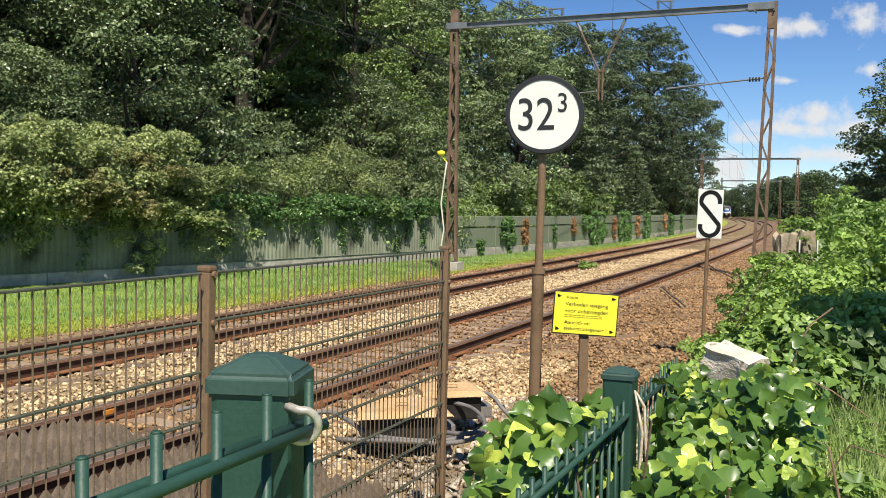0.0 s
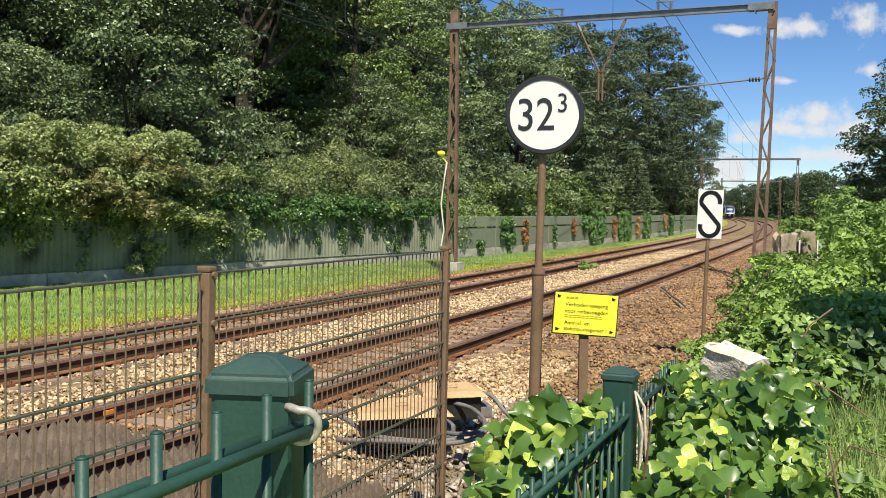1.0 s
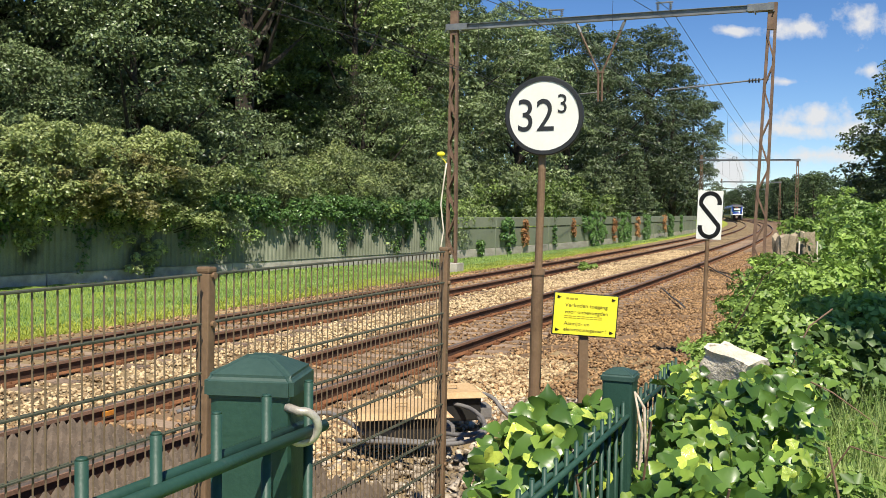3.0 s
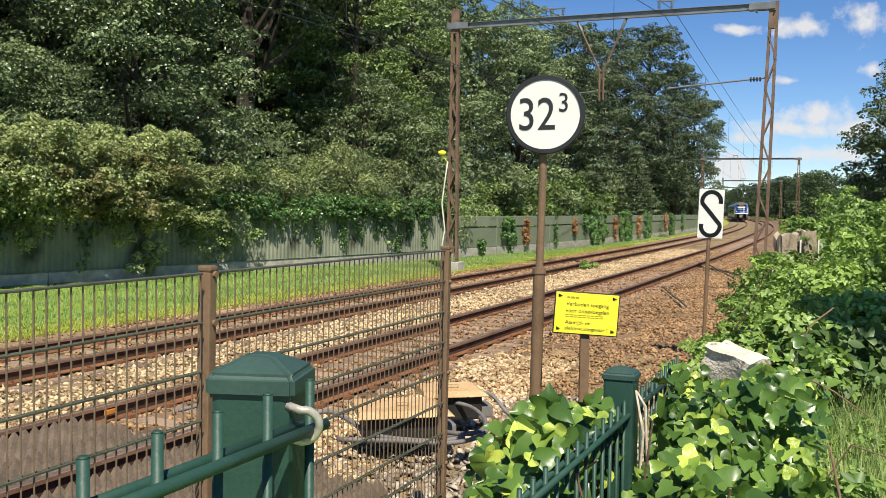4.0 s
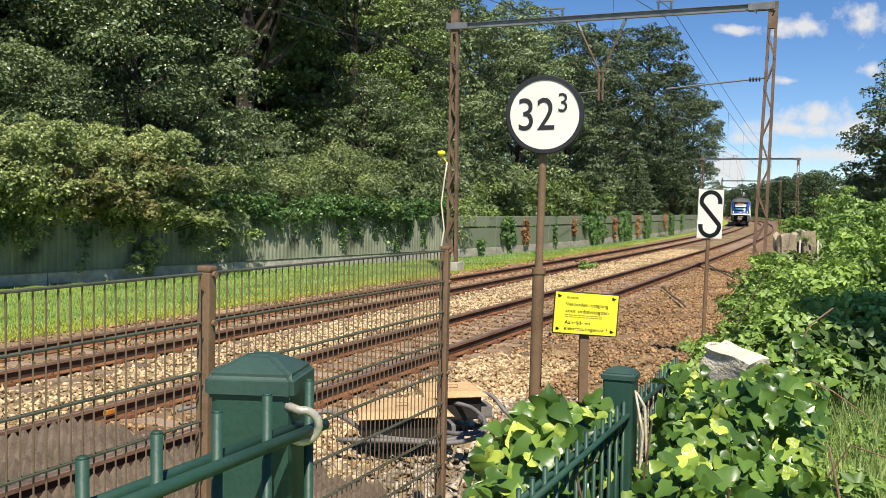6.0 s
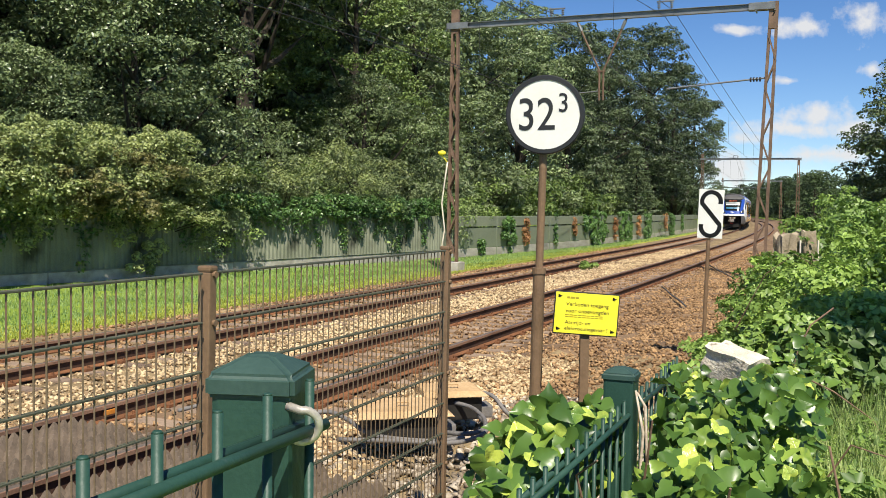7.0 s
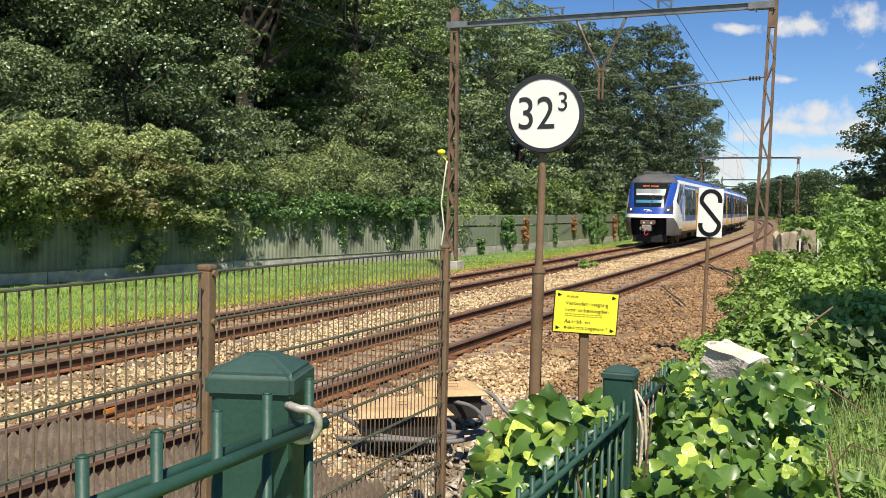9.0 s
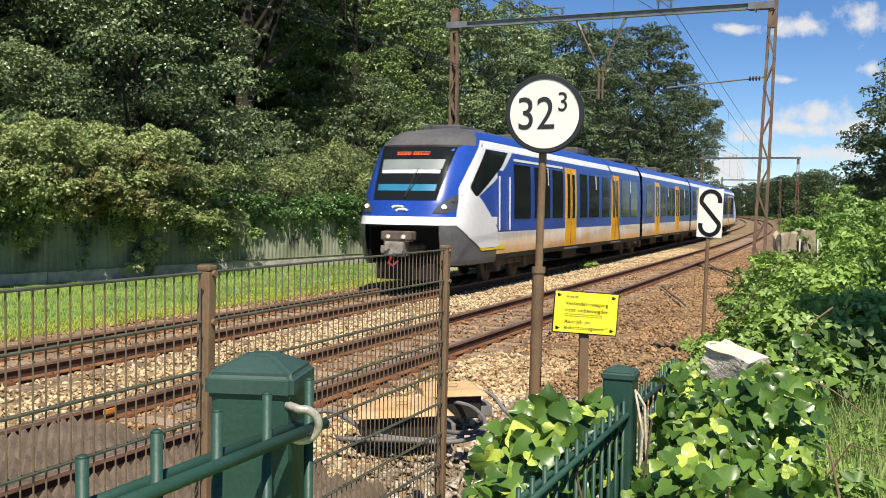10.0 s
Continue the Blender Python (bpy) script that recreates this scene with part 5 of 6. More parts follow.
# ---- large-leaved ivy on the railing and the bank ----
def ivy_leaf(seed):
    """A five-lobed leaf, folded along its rib, tip towards +y."""
    rng = random.Random(seed)
    half = [(0.0, -0.10), (0.19, -0.27), (0.40, -0.22), (0.52, -0.03), (0.45, 0.12), (0.38, 0.25), (0.27, 0.37), (0.13, 0.53), (0.0, 0.70)]
    half = [(x * rng.uniform(0.9, 1.1), y) for x, y in half]
    curl, fold = rng.uniform(0.15, 0.65), rng.uniform(0.05, 0.5)
    lift = lambda x, y: fold * abs(x) - curl * (y * y) - 0.35 * curl * x * x
    bm = bmesh.new()
    rib = [bm.verts.new((0, y, lift(0, y))) for y in (-0.10, 0.10, 0.32, 0.70)]
    for sg in (1, -1):
        e = [bm.verts.new((sg * x, y, lift(x, y))) for x, y in half[1:-1]]
        fan = [(rib[0], e[0], e[1]), (rib[0], e[1], e[2]), (rib[0], e[2], e[3]), (rib[0], e[3], rib[1]), (rib[1], e[3], e[4]), (rib[1], e[4], e[5]), (rib[1], e[5], rib[2]), (rib[2], e[5], e[6]), (rib[2], e[6], rib[3])]
        for f in fan:
            bm.faces.new(f if sg > 0 else f[::-1])
    return bm


def fine_leaf(seed):
    """The same leaf with a rounded outline and a wavy, cupped blade."""
    rng = random.Random(seed)
    half = [(0.0, -0.12), (0.16, -0.27), (0.33, -0.26), (0.46, -0.15), (0.52, 0.01), (0.45, 0.14), (0.37, 0.26), (0.27, 0.39), (0.15, 0.54), (0.06, 0.66), (0.0, 0.72)]
    wide = rng.uniform(0.85, 1.12)
    half = [(x * wide * rng.uniform(0.93, 1.07), y) for x, y in half]
    curl, fold, wave, lean = rng.uniform(0.1, 0.6), rng.uniform(0.1, 0.55), rng.uniform(0.02, 0.07), rng.uniform(-0.12, 0.12)
    lift = lambda x, y: fold * abs(x) - curl * y * y - 0.7 * fold * x * x + wave * math.sin(9 * y + 5 * x) + lean * x
    bm = bmesh.new()
    vert = lambda x, y: bm.verts.new((x, y, lift(x, y)))
    core = vert(0, 0.08)
    ends = {0: (vert(0, -0.12), vert(0, -0.02)), len(half) - 1: (vert(0, 0.70), vert(0, 0.42))}
    for sg in (1, -1):
        outer = [ends[i][0] if i in ends else vert(sg * x, y) for i, (x, y) in enumerate(half)]
        inner = [ends[i][1] if i in ends else vert(sg * x * 0.52, 0.08 + (y - 0.08) * 0.52) for i, (x, y) in enumerate(half)]
        for i in range(len(half) - 1):
            for f in ((outer[i], outer[i + 1], inner[i + 1], inner[i]), (core, inner[i], inner[i + 1])):
                bm.faces.new(f if sg > 0 else f[::-1])
    return bm


IVY_MESH = [mesh_of(fine_leaf(k), "leaf", "ivy_veined") for k in range(6)]
YOUNG_MESH = [mesh_of(fine_leaf(k), "leaf", "ivy_young") for k in range(3, 9)]
MASS_MESH = [mesh_of(ivy_leaf(k), "leaf_mass", "ivy") for k in range(6)]
for _me in IVY_MESH + YOUNG_MESH:
    for _p in _me.polygons:
        _p.use_smooth = True


def ivy_bush(name, label, places, normals, sizes, n_parts, seed, stems, young=0.0, mass="ivy"):
    """A bush whose outermost leaves are parts; the leaves beneath stay joined."""
    t = thing(name, label, "ivy")
    rng = np.random.default_rng(seed)
    rot = facing(normals, rng, 0.75)
    order = rng.permutation(len(places))
    for i in order[:n_parts]:
        o = new("leaf", (YOUNG_MESH if rng.uniform() < young else IVY_MESH)[int(i) % 6])
        o.parent = t
        m = Matrix([list(r) for r in rot[i]]).to_4x4()
        o.matrix_world = Matrix.Translation(places[i]) @ m @ Matrix.Scale(sizes[i], 4)
    # joined leaves beneath use a darker green, shade put into the colour
    rest = order[n_parts:]
    src = MASS_MESH[seed % 6]
    v = [tuple(q.co) for q in src.vertices]
    f = [tuple(p.vertices) for p in src.polygons]
    me = scattered("leaf_mass", v, f, np.asarray(places)[rest], rot[rest], np.asarray(sizes)[rest], mass, 0.02, seed)
    me.polygons.foreach_set("use_smooth", [True] * len(me.polygons))
    o = new("leaf_mass", me)
    o.parent = t
    tagged(o, kind="stuff")
    for pts in stems:
        bm = bmesh.new()
        tube(bm, pts, [0.006 * (1 - 0.6 * k / len(pts)) for k in range(len(pts))], 6)
        part("stem", bm, "stem", t)


def build_ivy():
    rng = np.random.default_rng(77)
    a, u = np.array([0.115, 2.25, 0]), np.array([0.381, 0.925, 0])
    nl = np.array([-0.925, 0.381, 0])
    # clump on the track side of the railing
    P, N, Z = [], [], []
    for k in range(1150):
        t, o = rng.uniform(0.05, 1.75), rng.uniform(0.03, 0.42)
        p = a + u * t + nl * o
        q = p[0] / p[1]
        top = min(1.335, 1.17 + (q - 0.04) * 1.8) - 0.3 * max(0, t - 1.15) + 0.03 * math.sin(p[0] * 23)
        z = top - 0.75 * rng.uniform(0, 1) ** 1.5
        if q < 0.052 + 0.02 * math.sin(z * 21):
            continue
        P.append((p[0], p[1], z + rng.normal(0, 0.02)))
        N.append((rng.normal(0.05, 0.3), -0.75, 0.75 + rng.normal(0, .2)))
        Z.append(rng.uniform(0.060, 0.112))
    st = [[(0.62, 3.0, 0.5), (0.50, 2.95, 0.9), (0.42, 2.9, 1.2), (0.45, 2.7, 1.3)], [(0.3, 2.9, 0.5), (0.28, 2.85, 0.9), (0.2, 2.8, 1.1)]]
    ivy_bush("ivy_clump", "glossy large-leaved ivy climbing over the green railing", P, np.array(N), Z, 190, 78, st, 0.06)
    # the bank on the path side
    P, N, Z = [], [], []
    for k in range(4000):
        t, o = rng.uniform(0.1, 3.0), -rng.uniform(0.04, 1.5)
        p = a + u * t + nl * o
        bump = 0.10 * math.sin(p[0] * 5.1 + 1.0) * math.sin(p[1] * 3.7) + 0.05 * math.sin(p[0] * 11 + p[1] * 7)
        top = 1.15 + 0.05 * t + bump - 0.22 * max(0, -o - 1.0) - 2.2 * max(0, 0.05 - (p[0] - 0.225 * p[1]))
        if top < 0.5 or p[0] > 0.40 * p[1] + 0.06 * math.sin(p[1] * 9) or abs(p[0] - 0.31 * p[1]) < 0.16 and p[1] > 4.3:
            continue
        z = top - 0.5 * rng.uniform(0, 1) ** 1.6
        P.append((p[0], p[1], z))
        N.append((rng.normal(-0.08, 0.3), -0.72, 0.78))
        Z.append(rng.uniform(0.044, 0.098) * (0.85 if t > 2.5 else 1.0))
    st = []
    for k in range(4):
        t0, o0 = rng.uniform(0.4, 2.6), -rng.uniform(0.15, 1.2)
        p = a + u * t0 + nl * o0
        q = p + np.array([rng.normal(0, .12), rng.normal(0, .12), 0])
        st.append([(p[0], p[1], 0.75), (p[0] * .6 + q[0] * .4, p[1], 1.05), (q[0], q[1], 1.28 + rng.uniform(-.03, .08))])
    ivy_bush("ivy_bank", "bright green large-leaved ivy covering the bank", P, np.array(N), Z, 300, 79, st, 0.36, "ivy")
    # dead white vine hanging on the railing
    t = thing("dry_vine", "pale dry vine hanging down the railing", "vine")
    for pts in ([(0.775, 3.74, 1.30), (0.80, 3.70, 1.25), (0.81, 3.70, 1.05), (0.825, 3.71, 0.90), (0.80, 3.69, 0.70), (0.815, 3.70, 0.5)],
                [(0.765, 3.72, 1.31), (0.79, 3.68, 1.15), (0.775, 3.67, 0.95), (0.80, 3.68, 0.78), (0.77, 3.68, 0.6)]):
        bm = bmesh.new()
        tube(bm, pts, [0.004, 0.006, 0.006, 0.005, 0.004, 0.003][:len(pts)], 6)
        smooth(part("strand", bm, "dry_vine", t))


M["dry_vine"] = surface("dry_vine", (0.35, 0.28, 0.20), (0.62, 0.54, 0.42), 30.0, 0.8, 0.3)
build_ivy()

# ---- the train ----
M["train_blue"] = surface("train_blue", (0.012, 0.050, 0.29), (0.024, 0.085, 0.42), 0.6, 0.30, 0.02, 8.0)
M["train_white"] = surface("train_white", (0.72, 0.72, 0.70), (0.84, 0.84, 0.83), 0.7, 0.35, 0.02, 8.0)
M["train_cream"] = surface("train_cream", (0.62, 0.56, 0.46), (0.88, 0.84, 0.74), 0.9, 0.5, 0.03, 6.0)


def stain_upwards(m, colour, z0, z1):
    """Brake dust that has settled from the lower edge upwards, in uneven runs."""
    n, l = m.node_tree.nodes, m.node_tree.links
    b = n["Principled BSDF"]
    old = b.inputs["Base Color"].links[0].from_socket
    tc, sp, no, mr, ad, mx = (n.new("ShaderNode" + k) for k in ("TexCoord", "SeparateXYZ", "TexNoise", "MapRange", "Math", "MixRGB"))
    no.inputs["Scale"].default_value, no.inputs["Detail"].default_value = 1.3, 6
    l.new(tc.outputs["Object"], sp.inputs[0])
    l.new(tc.outputs["Object"], no.inputs["Vector"])
    ad.operation = "MULTIPLY_ADD"
    l.new(no.outputs["Fac"], ad.inputs[0])
    ad.inputs[1].default_value = -0.7
    l.new(sp.outputs["Z"], ad.inputs[2])
    l.new(ad.outputs[0], mr.inputs["Value"])
    for k, v in (("From Min", z0 - 0.35), ("From Max", z1 - 0.35), ("To Min", 0.9), ("To Max", 0.0)):
        mr.inputs[k].default_value = v
    l.new(mr.outputs[0], mx.inputs["Fac"])
    l.new(old, mx.inputs["Color1"])
    mx.inputs["Color2"].default_value = (*colour, 1)
    l.new(mx.outputs[0], b.inputs["Base Color"])


stain_upwards(M["train_cream"], (0.74, 0.36, 0.07), 0.78, 1.30)
M["train_yellow"] = surface("train_yellow", (0.78, 0.36, 0.008), (0.92, 0.46, 0.015), 0.8, 0.35, 0.02, 8.0)
M["train_line"] = surface("train_line", (0.85, 0.62, 0.01), (0.92, 0.70, 0.02), 0.8, 0.35, 0.0, 8.0)
M["train_grey"] = surface("train_grey", (0.085, 0.085, 0.088), (0.15, 0.15, 0.152), 0.8, 0.5, 0.05, 10.0)
M["train_roof"] = surface("train_roof", (0.055, 0.055, 0.055), (0.12, 0.117, 0.114), 0.9, 0.65, 0.05, 10.0)
M["train_black"] = surface("train_black", (0.008, 0.008, 0.008), (0.022, 0.02, 0.018), 1.5, 0.6, 0.1, 20.0)
M["train_dirt"] = surface("train_dirt", (0.05, 0.038, 0.03), (0.20, 0.155, 0.12), 3.0, 0.85, 0.3, 30.0)
M["coupler_steel"] = surface("coupler_steel", (0.10, 0.08, 0.065), (0.36, 0.33, 0.29), 6.0, 0.7, 0.4, 40.0)
M["train_blind"] = surface("train_blind", (0.17, 0.20, 0.20), (0.25, 0.28, 0.27), 2.0, 0.4, 0.0)
M["train_desk"] = surface("train_desk", (0.015, 0.13, 0.25), (0.035, 0.22, 0.36), 2.0, 0.4, 0.0)


def glass(name, tint=(0.012, 0.015, 0.016), rough=0.10):
    m = bpy.data.materials.new(name)
    m.use_nodes = True
    b = m.node_tree.nodes["Principled BSDF"]
    b.inputs["Base Color"].default_value = (*tint, 1)
    b.inputs["Roughness"].default_value, b.inputs["Specular IOR Level"].default_value = rough, 0.12
    return m


def lamp_glow(name, colour, power):
    m = bpy.data.materials.new(name)
    m.use_nodes = True
    b = m.node_tree.nodes["Principled BSDF"]
    b.inputs["Base Color"].default_value, b.inputs["Emission Color"].default_value = (*colour, 1), (*colour, 1)
    b.inputs["Emission Strength"].default_value, b.inputs["Roughness"].default_value = power, 0.3
    return m


M["dark_glass"] = glass("dark_glass")
M["lens_glass"] = surface("lens_glass", (0.06, 0.063, 0.066), (0.16, 0.165, 0.17), 4.0, 0.08, 0.0, 10.0, 0.4)
M["display"] = lamp_glow("display", (0.75, 0.16, 0.05), 0.10)
M["headlamp"] = lamp_glow("headlamp", (1.0, 0.93, 0.78), 3.0)

HULL_Z = np.array([0.30, 0.45, 0.70, 1.00, 1.35, 1.58, 1.78, 2.15, 2.60, 3.05, 3.40, 3.55, 3.75, 3.95, 4.06, 4.12])
HULL_W = np.array([1.22, 1.34, 1.42, 1.44, 1.44, 1.44, 1.44, 1.44, 1.43, 1.41, 1.38, 1.36, 1.28, 1.10, 0.78, 0.05])
HULL_F = np.array([-.50, -.32, -.18, -.08, 0.00, 0.00, -.08, -.22, -.46, -.72, -.93, -1.05, -1.30, -1.75, -2.5, -3.6])
CORNER, EXPO = 1.75, 0.62


def hull_y(x, z):
    """Half the cab's width at x behind its nose and height z."""
    f, w = np.interp(z, HULL_Z, HULL_F), np.interp(z, HULL_Z, HULL_W)
    t = 1 - (f - x) / CORNER
    if t <= 0:
        return w
    c = min(1.0, t) ** (1 / EXPO)
    return w * math.sqrt(max(0.0, 1 - c * c)) ** EXPO


def front_x(y, z):
    """Where the cab's skin lies at the offset y and height z."""
    f, w = np.interp(z, HULL_Z, HULL_F), np.interp(z, HULL_Z, HULL_W)
    s = min(1.0, abs(y) / w) ** (1 / EXPO)
    return f - CORNER * (1 - math.sqrt(max(0.0, 1 - s * s)) ** EXPO)


def sheet(bm, grid):
    vs = [[bm.verts.new(p) for p in row] for row in grid]
    for a, b in zip(vs, vs[1:]):
        for k in range(len(a) - 1):
            bm.faces.new((a[k], a[k + 1], b[k + 1], b[k]))


def cab_side(name, left, right, z0, z1, mat, parent, off=0.006, rows=14, cols=8, label="", sides=(1, -1)):
    """A patch on the cab's flank between two lines x(z), on each side a part."""
    for sg in sides:
        grid = []
        for i in range(rows + 1):
            z = z0 + (z1 - z0) * i / rows
            xl, xr = left(z), right(z)
            grid.append([Vector((xl + (xr - xl) * j / cols, 0, z)) for j in range(cols + 1)])
            for p in grid[-1]:
                p.x = min(p.x, np.interp(p.z, HULL_Z, HULL_F) - 0.02)
                p.y = sg * (hull_y(p.x, p.z) + off)
                if p.x > -1.7:
                    p.x += off * 0.7
        bm = bmesh.new()
        sheet(bm, grid)
        bmesh.ops.recalc_face_normals(bm, faces=bm.faces[:])
        smooth(part(name, bm, mat, parent, label))


def cab_front(name, half, z0, z1, mat, parent, off=0.006, rows=10, cols=14, label=""):
    """A patch on the cab's front between heights; half(z) is half its width."""
    grid = []
    for i in range(rows + 1):
        z = z0 + (z1 - z0) * i / rows
        h = half(z)
        grid.append([Vector((front_x(-h + 2 * h * j / cols, z) + off, -h + 2 * h * j / cols, z)) for j in range(cols + 1)])
    bm = bmesh.new()
    sheet(bm, grid)
    return smooth(part(name, bm, mat, parent, label))


def lines(*pts):
    zs, xs = [p[0] for p in pts], [p[1] for p in pts]
    return lambda z: float(np.interp(z, zs, xs))


def body_shell(x0, x1, mat_rows, parent):
    """The straight body: flanks and roof in bands of colour between x0 and x1."""
    for name, z0, z1, mat in mat_rows:
        for sg in (1, -1):
            bm = bmesh.new()
            zs = [z for z in HULL_Z if z0 < z < z1]
            zs = [z0] + list(zs) + [z1]
            grid = [[Vector((x0, sg * np.interp(z, HULL_Z, HULL_W), z)), Vector((x1, sg * np.interp(z, HULL_Z, HULL_W), z))] for z in zs]
            sheet(bm, grid)
            bmesh.ops.recalc_face_normals(bm, faces=bm.faces[:])
            part(name, bm, mat, parent)


def on_side(bm, x0, x1, z0, z1, sg, off=0.006, depth=0.02):
    """A thin plate on the flank."""
    n = 4
    grid = []
    for i in range(n + 1):
        z = z0 + (z1 - z0) * i / n
        y = sg * (np.interp(z, HULL_Z, HULL_W) + off)
        grid.append([Vector((x0, y, z)), Vector((x1, y, z))])
    sheet(bm, grid)
    bmesh.ops.recalc_face_normals(bm, faces=bm.faces[:])
    edge = bmesh.ops.extrude_face_region(bm, geom=bm.faces[:])
    for v in [v for v in edge["geom"] if isinstance(v, bmesh.types.BMVert)]:
        v.co.y -= sg * depth


def side_fittings(parent, doors, windows, x0, x1):
    for sg in (1, -1):
        for x in doors:
            d = new("door")
            d.parent = parent
            tagged(d, "yellow double passenger door with slim windows")
            bm = bmesh.new()
            on_side(bm, x - 0.70, x + 0.70, 0.80, 3.36, sg, 0.012, 0.03)
            part("door_leaf", bm, "train_yellow", d)
            for k in (-0.30, 0.30):
                bm = bmesh.new()
                on_side(bm, x + k - 0.16, x + k + 0.16, 1.70, 3.16, sg, 0.018, 0.012)
                part("door_window", bm, "dark_glass", d)
            bm = bmesh.new()
            on_side(bm, x - 0.012, x + 0.012, 0.84, 3.3, sg, 0.016, 0.01)
            part("door_seam", bm, "train_black", d)
            bm = bmesh.new()
            box(bm, (x, sg * 1.45, 0.72), (1.5, 0.14, 0.05), 0.01)
            part("step", bm, "train_grey", d)
        for xa, xb in windows:
            bm = bmesh.new()
            on_side(bm, xa, xb, 1.72, 3.22, sg, 0.010, 0.015)
            part("window", bm, "dark_glass", parent)
        for k, xa in enumerate(np.arange(x1 + 2.2, x0 - 3.5, 3.1)):
            bm = bmesh.new()
            on_side(bm, xa, xa + 0.07, 2.72, 3.25, sg, 0.014, 0.01)
            part("white_mark", bm, "train_white", parent)


def bogie(parent, x):
    b = new("bogie")
    b.parent = parent
    b.location = (x, 0, 0)
    tagged(b, "dirty dark steel bogie")
    for sg in (1, -1):
        bm = bmesh.new()
        box(bm, (0, sg * 1.02, 0.52), (2.9, 0.16, 0.16), 0.03)
        for k in (-1.2, 1.2):
            box(bm, (k, sg * 1.06, 0.46), (0.36, 0.24, 0.34), 0.05)
            rod(bm, (k - 0.25, sg * 1.1, 0.40), (k + 0.35, sg * 1.1, 0.75), 0.045, n=8)
        for k in (-0.45, 0.45):
            rod(bm, (k, sg * 1.02, 0.5), (k, sg * 1.02, 0.82), 0.17, n=12)
        part("bogie_frame", bm, "train_dirt", b)
        for k in (-1.2, 1.2):
            bm = bmesh.new()
            rod(bm, (k, sg * 0.70, 0.42), (k, sg * 0.82, 0.42), 0.42, n=28)
            rod(bm, (k, sg * 0.82, 0.42), (k, sg * 0.88, 0.42), 0.16, n=16)
            part("wheel", bm, "train_dirt", b)
    for k in (-1.2, 1.2):
        bm = bmesh.new()
        rod(bm, (k, -0.72, 0.42), (k, 0.72, 0.42), 0.07, n=10)
        part("axle", bm, "train_dirt", b)


BANDS = [("skirt", 0.66, 0.80, "train_black"), ("lower_band", 0.80, 1.38, "train_cream"), ("side_wall", 1.38, 3.52, "train_blue"),
         ("upper_stripe", 3.52, 3.72, "train_white"), ("roof_edge", 3.72, 4.02, "train_blue"), ("roof", 4.02, 4.12, "train_roof")]


def car_common(car, x0, x1, doors, windows):
    body_shell(x0, x1, BANDS, car)
    side_fittings(car, doors, windows, x0, x1)
    bm = bmesh.new()
    box(bm, ((x0 + x1) / 2, 0, 0.74), (x0 - x1, 2.5, 0.16), 0.02)
    part("floor_frame", bm, "train_black", car)
    for k in range(int((x0 - x1) // 4)):
        bm = bmesh.new()
        box(bm, (x1 + 2.6 + k * 4.0, 0, 0.50), (1.9, 2.1, 0.36), 0.04)
        part("underfloor_box", bm, "train_black", car)
    for k in range(int((x0 - x1) // 3.2)):
        bm = bmesh.new()
        box(bm, (x1 + 2.0 + k * 3.2, 0.35 * (-1) ** k, 4.13), (1.7 + 0.3 * (k % 2), 1.1, 0.14 + 0.05 * (k % 3)), 0.05)
        part("roof_unit", bm, "train_roof", car)
    bm = bmesh.new()
    box(bm, (x1 - 0.02, 0, 2.3), (0.05, 2.3, 3.1), 0.02)
    part("end_wall", bm, "train_black", car)
    bm = bmesh.new()
    for k in range(5):
        box(bm, (x1 - 0.07 - k * 0.06, 0, 2.25), (0.04, 2.45 - 0.12 * (k % 2), 3.3), 0.015)
    part("gangway_bellows", bm, "train_black", car, "black pleated gangway bellows")


LEAD, MID = 22.6, 16.4


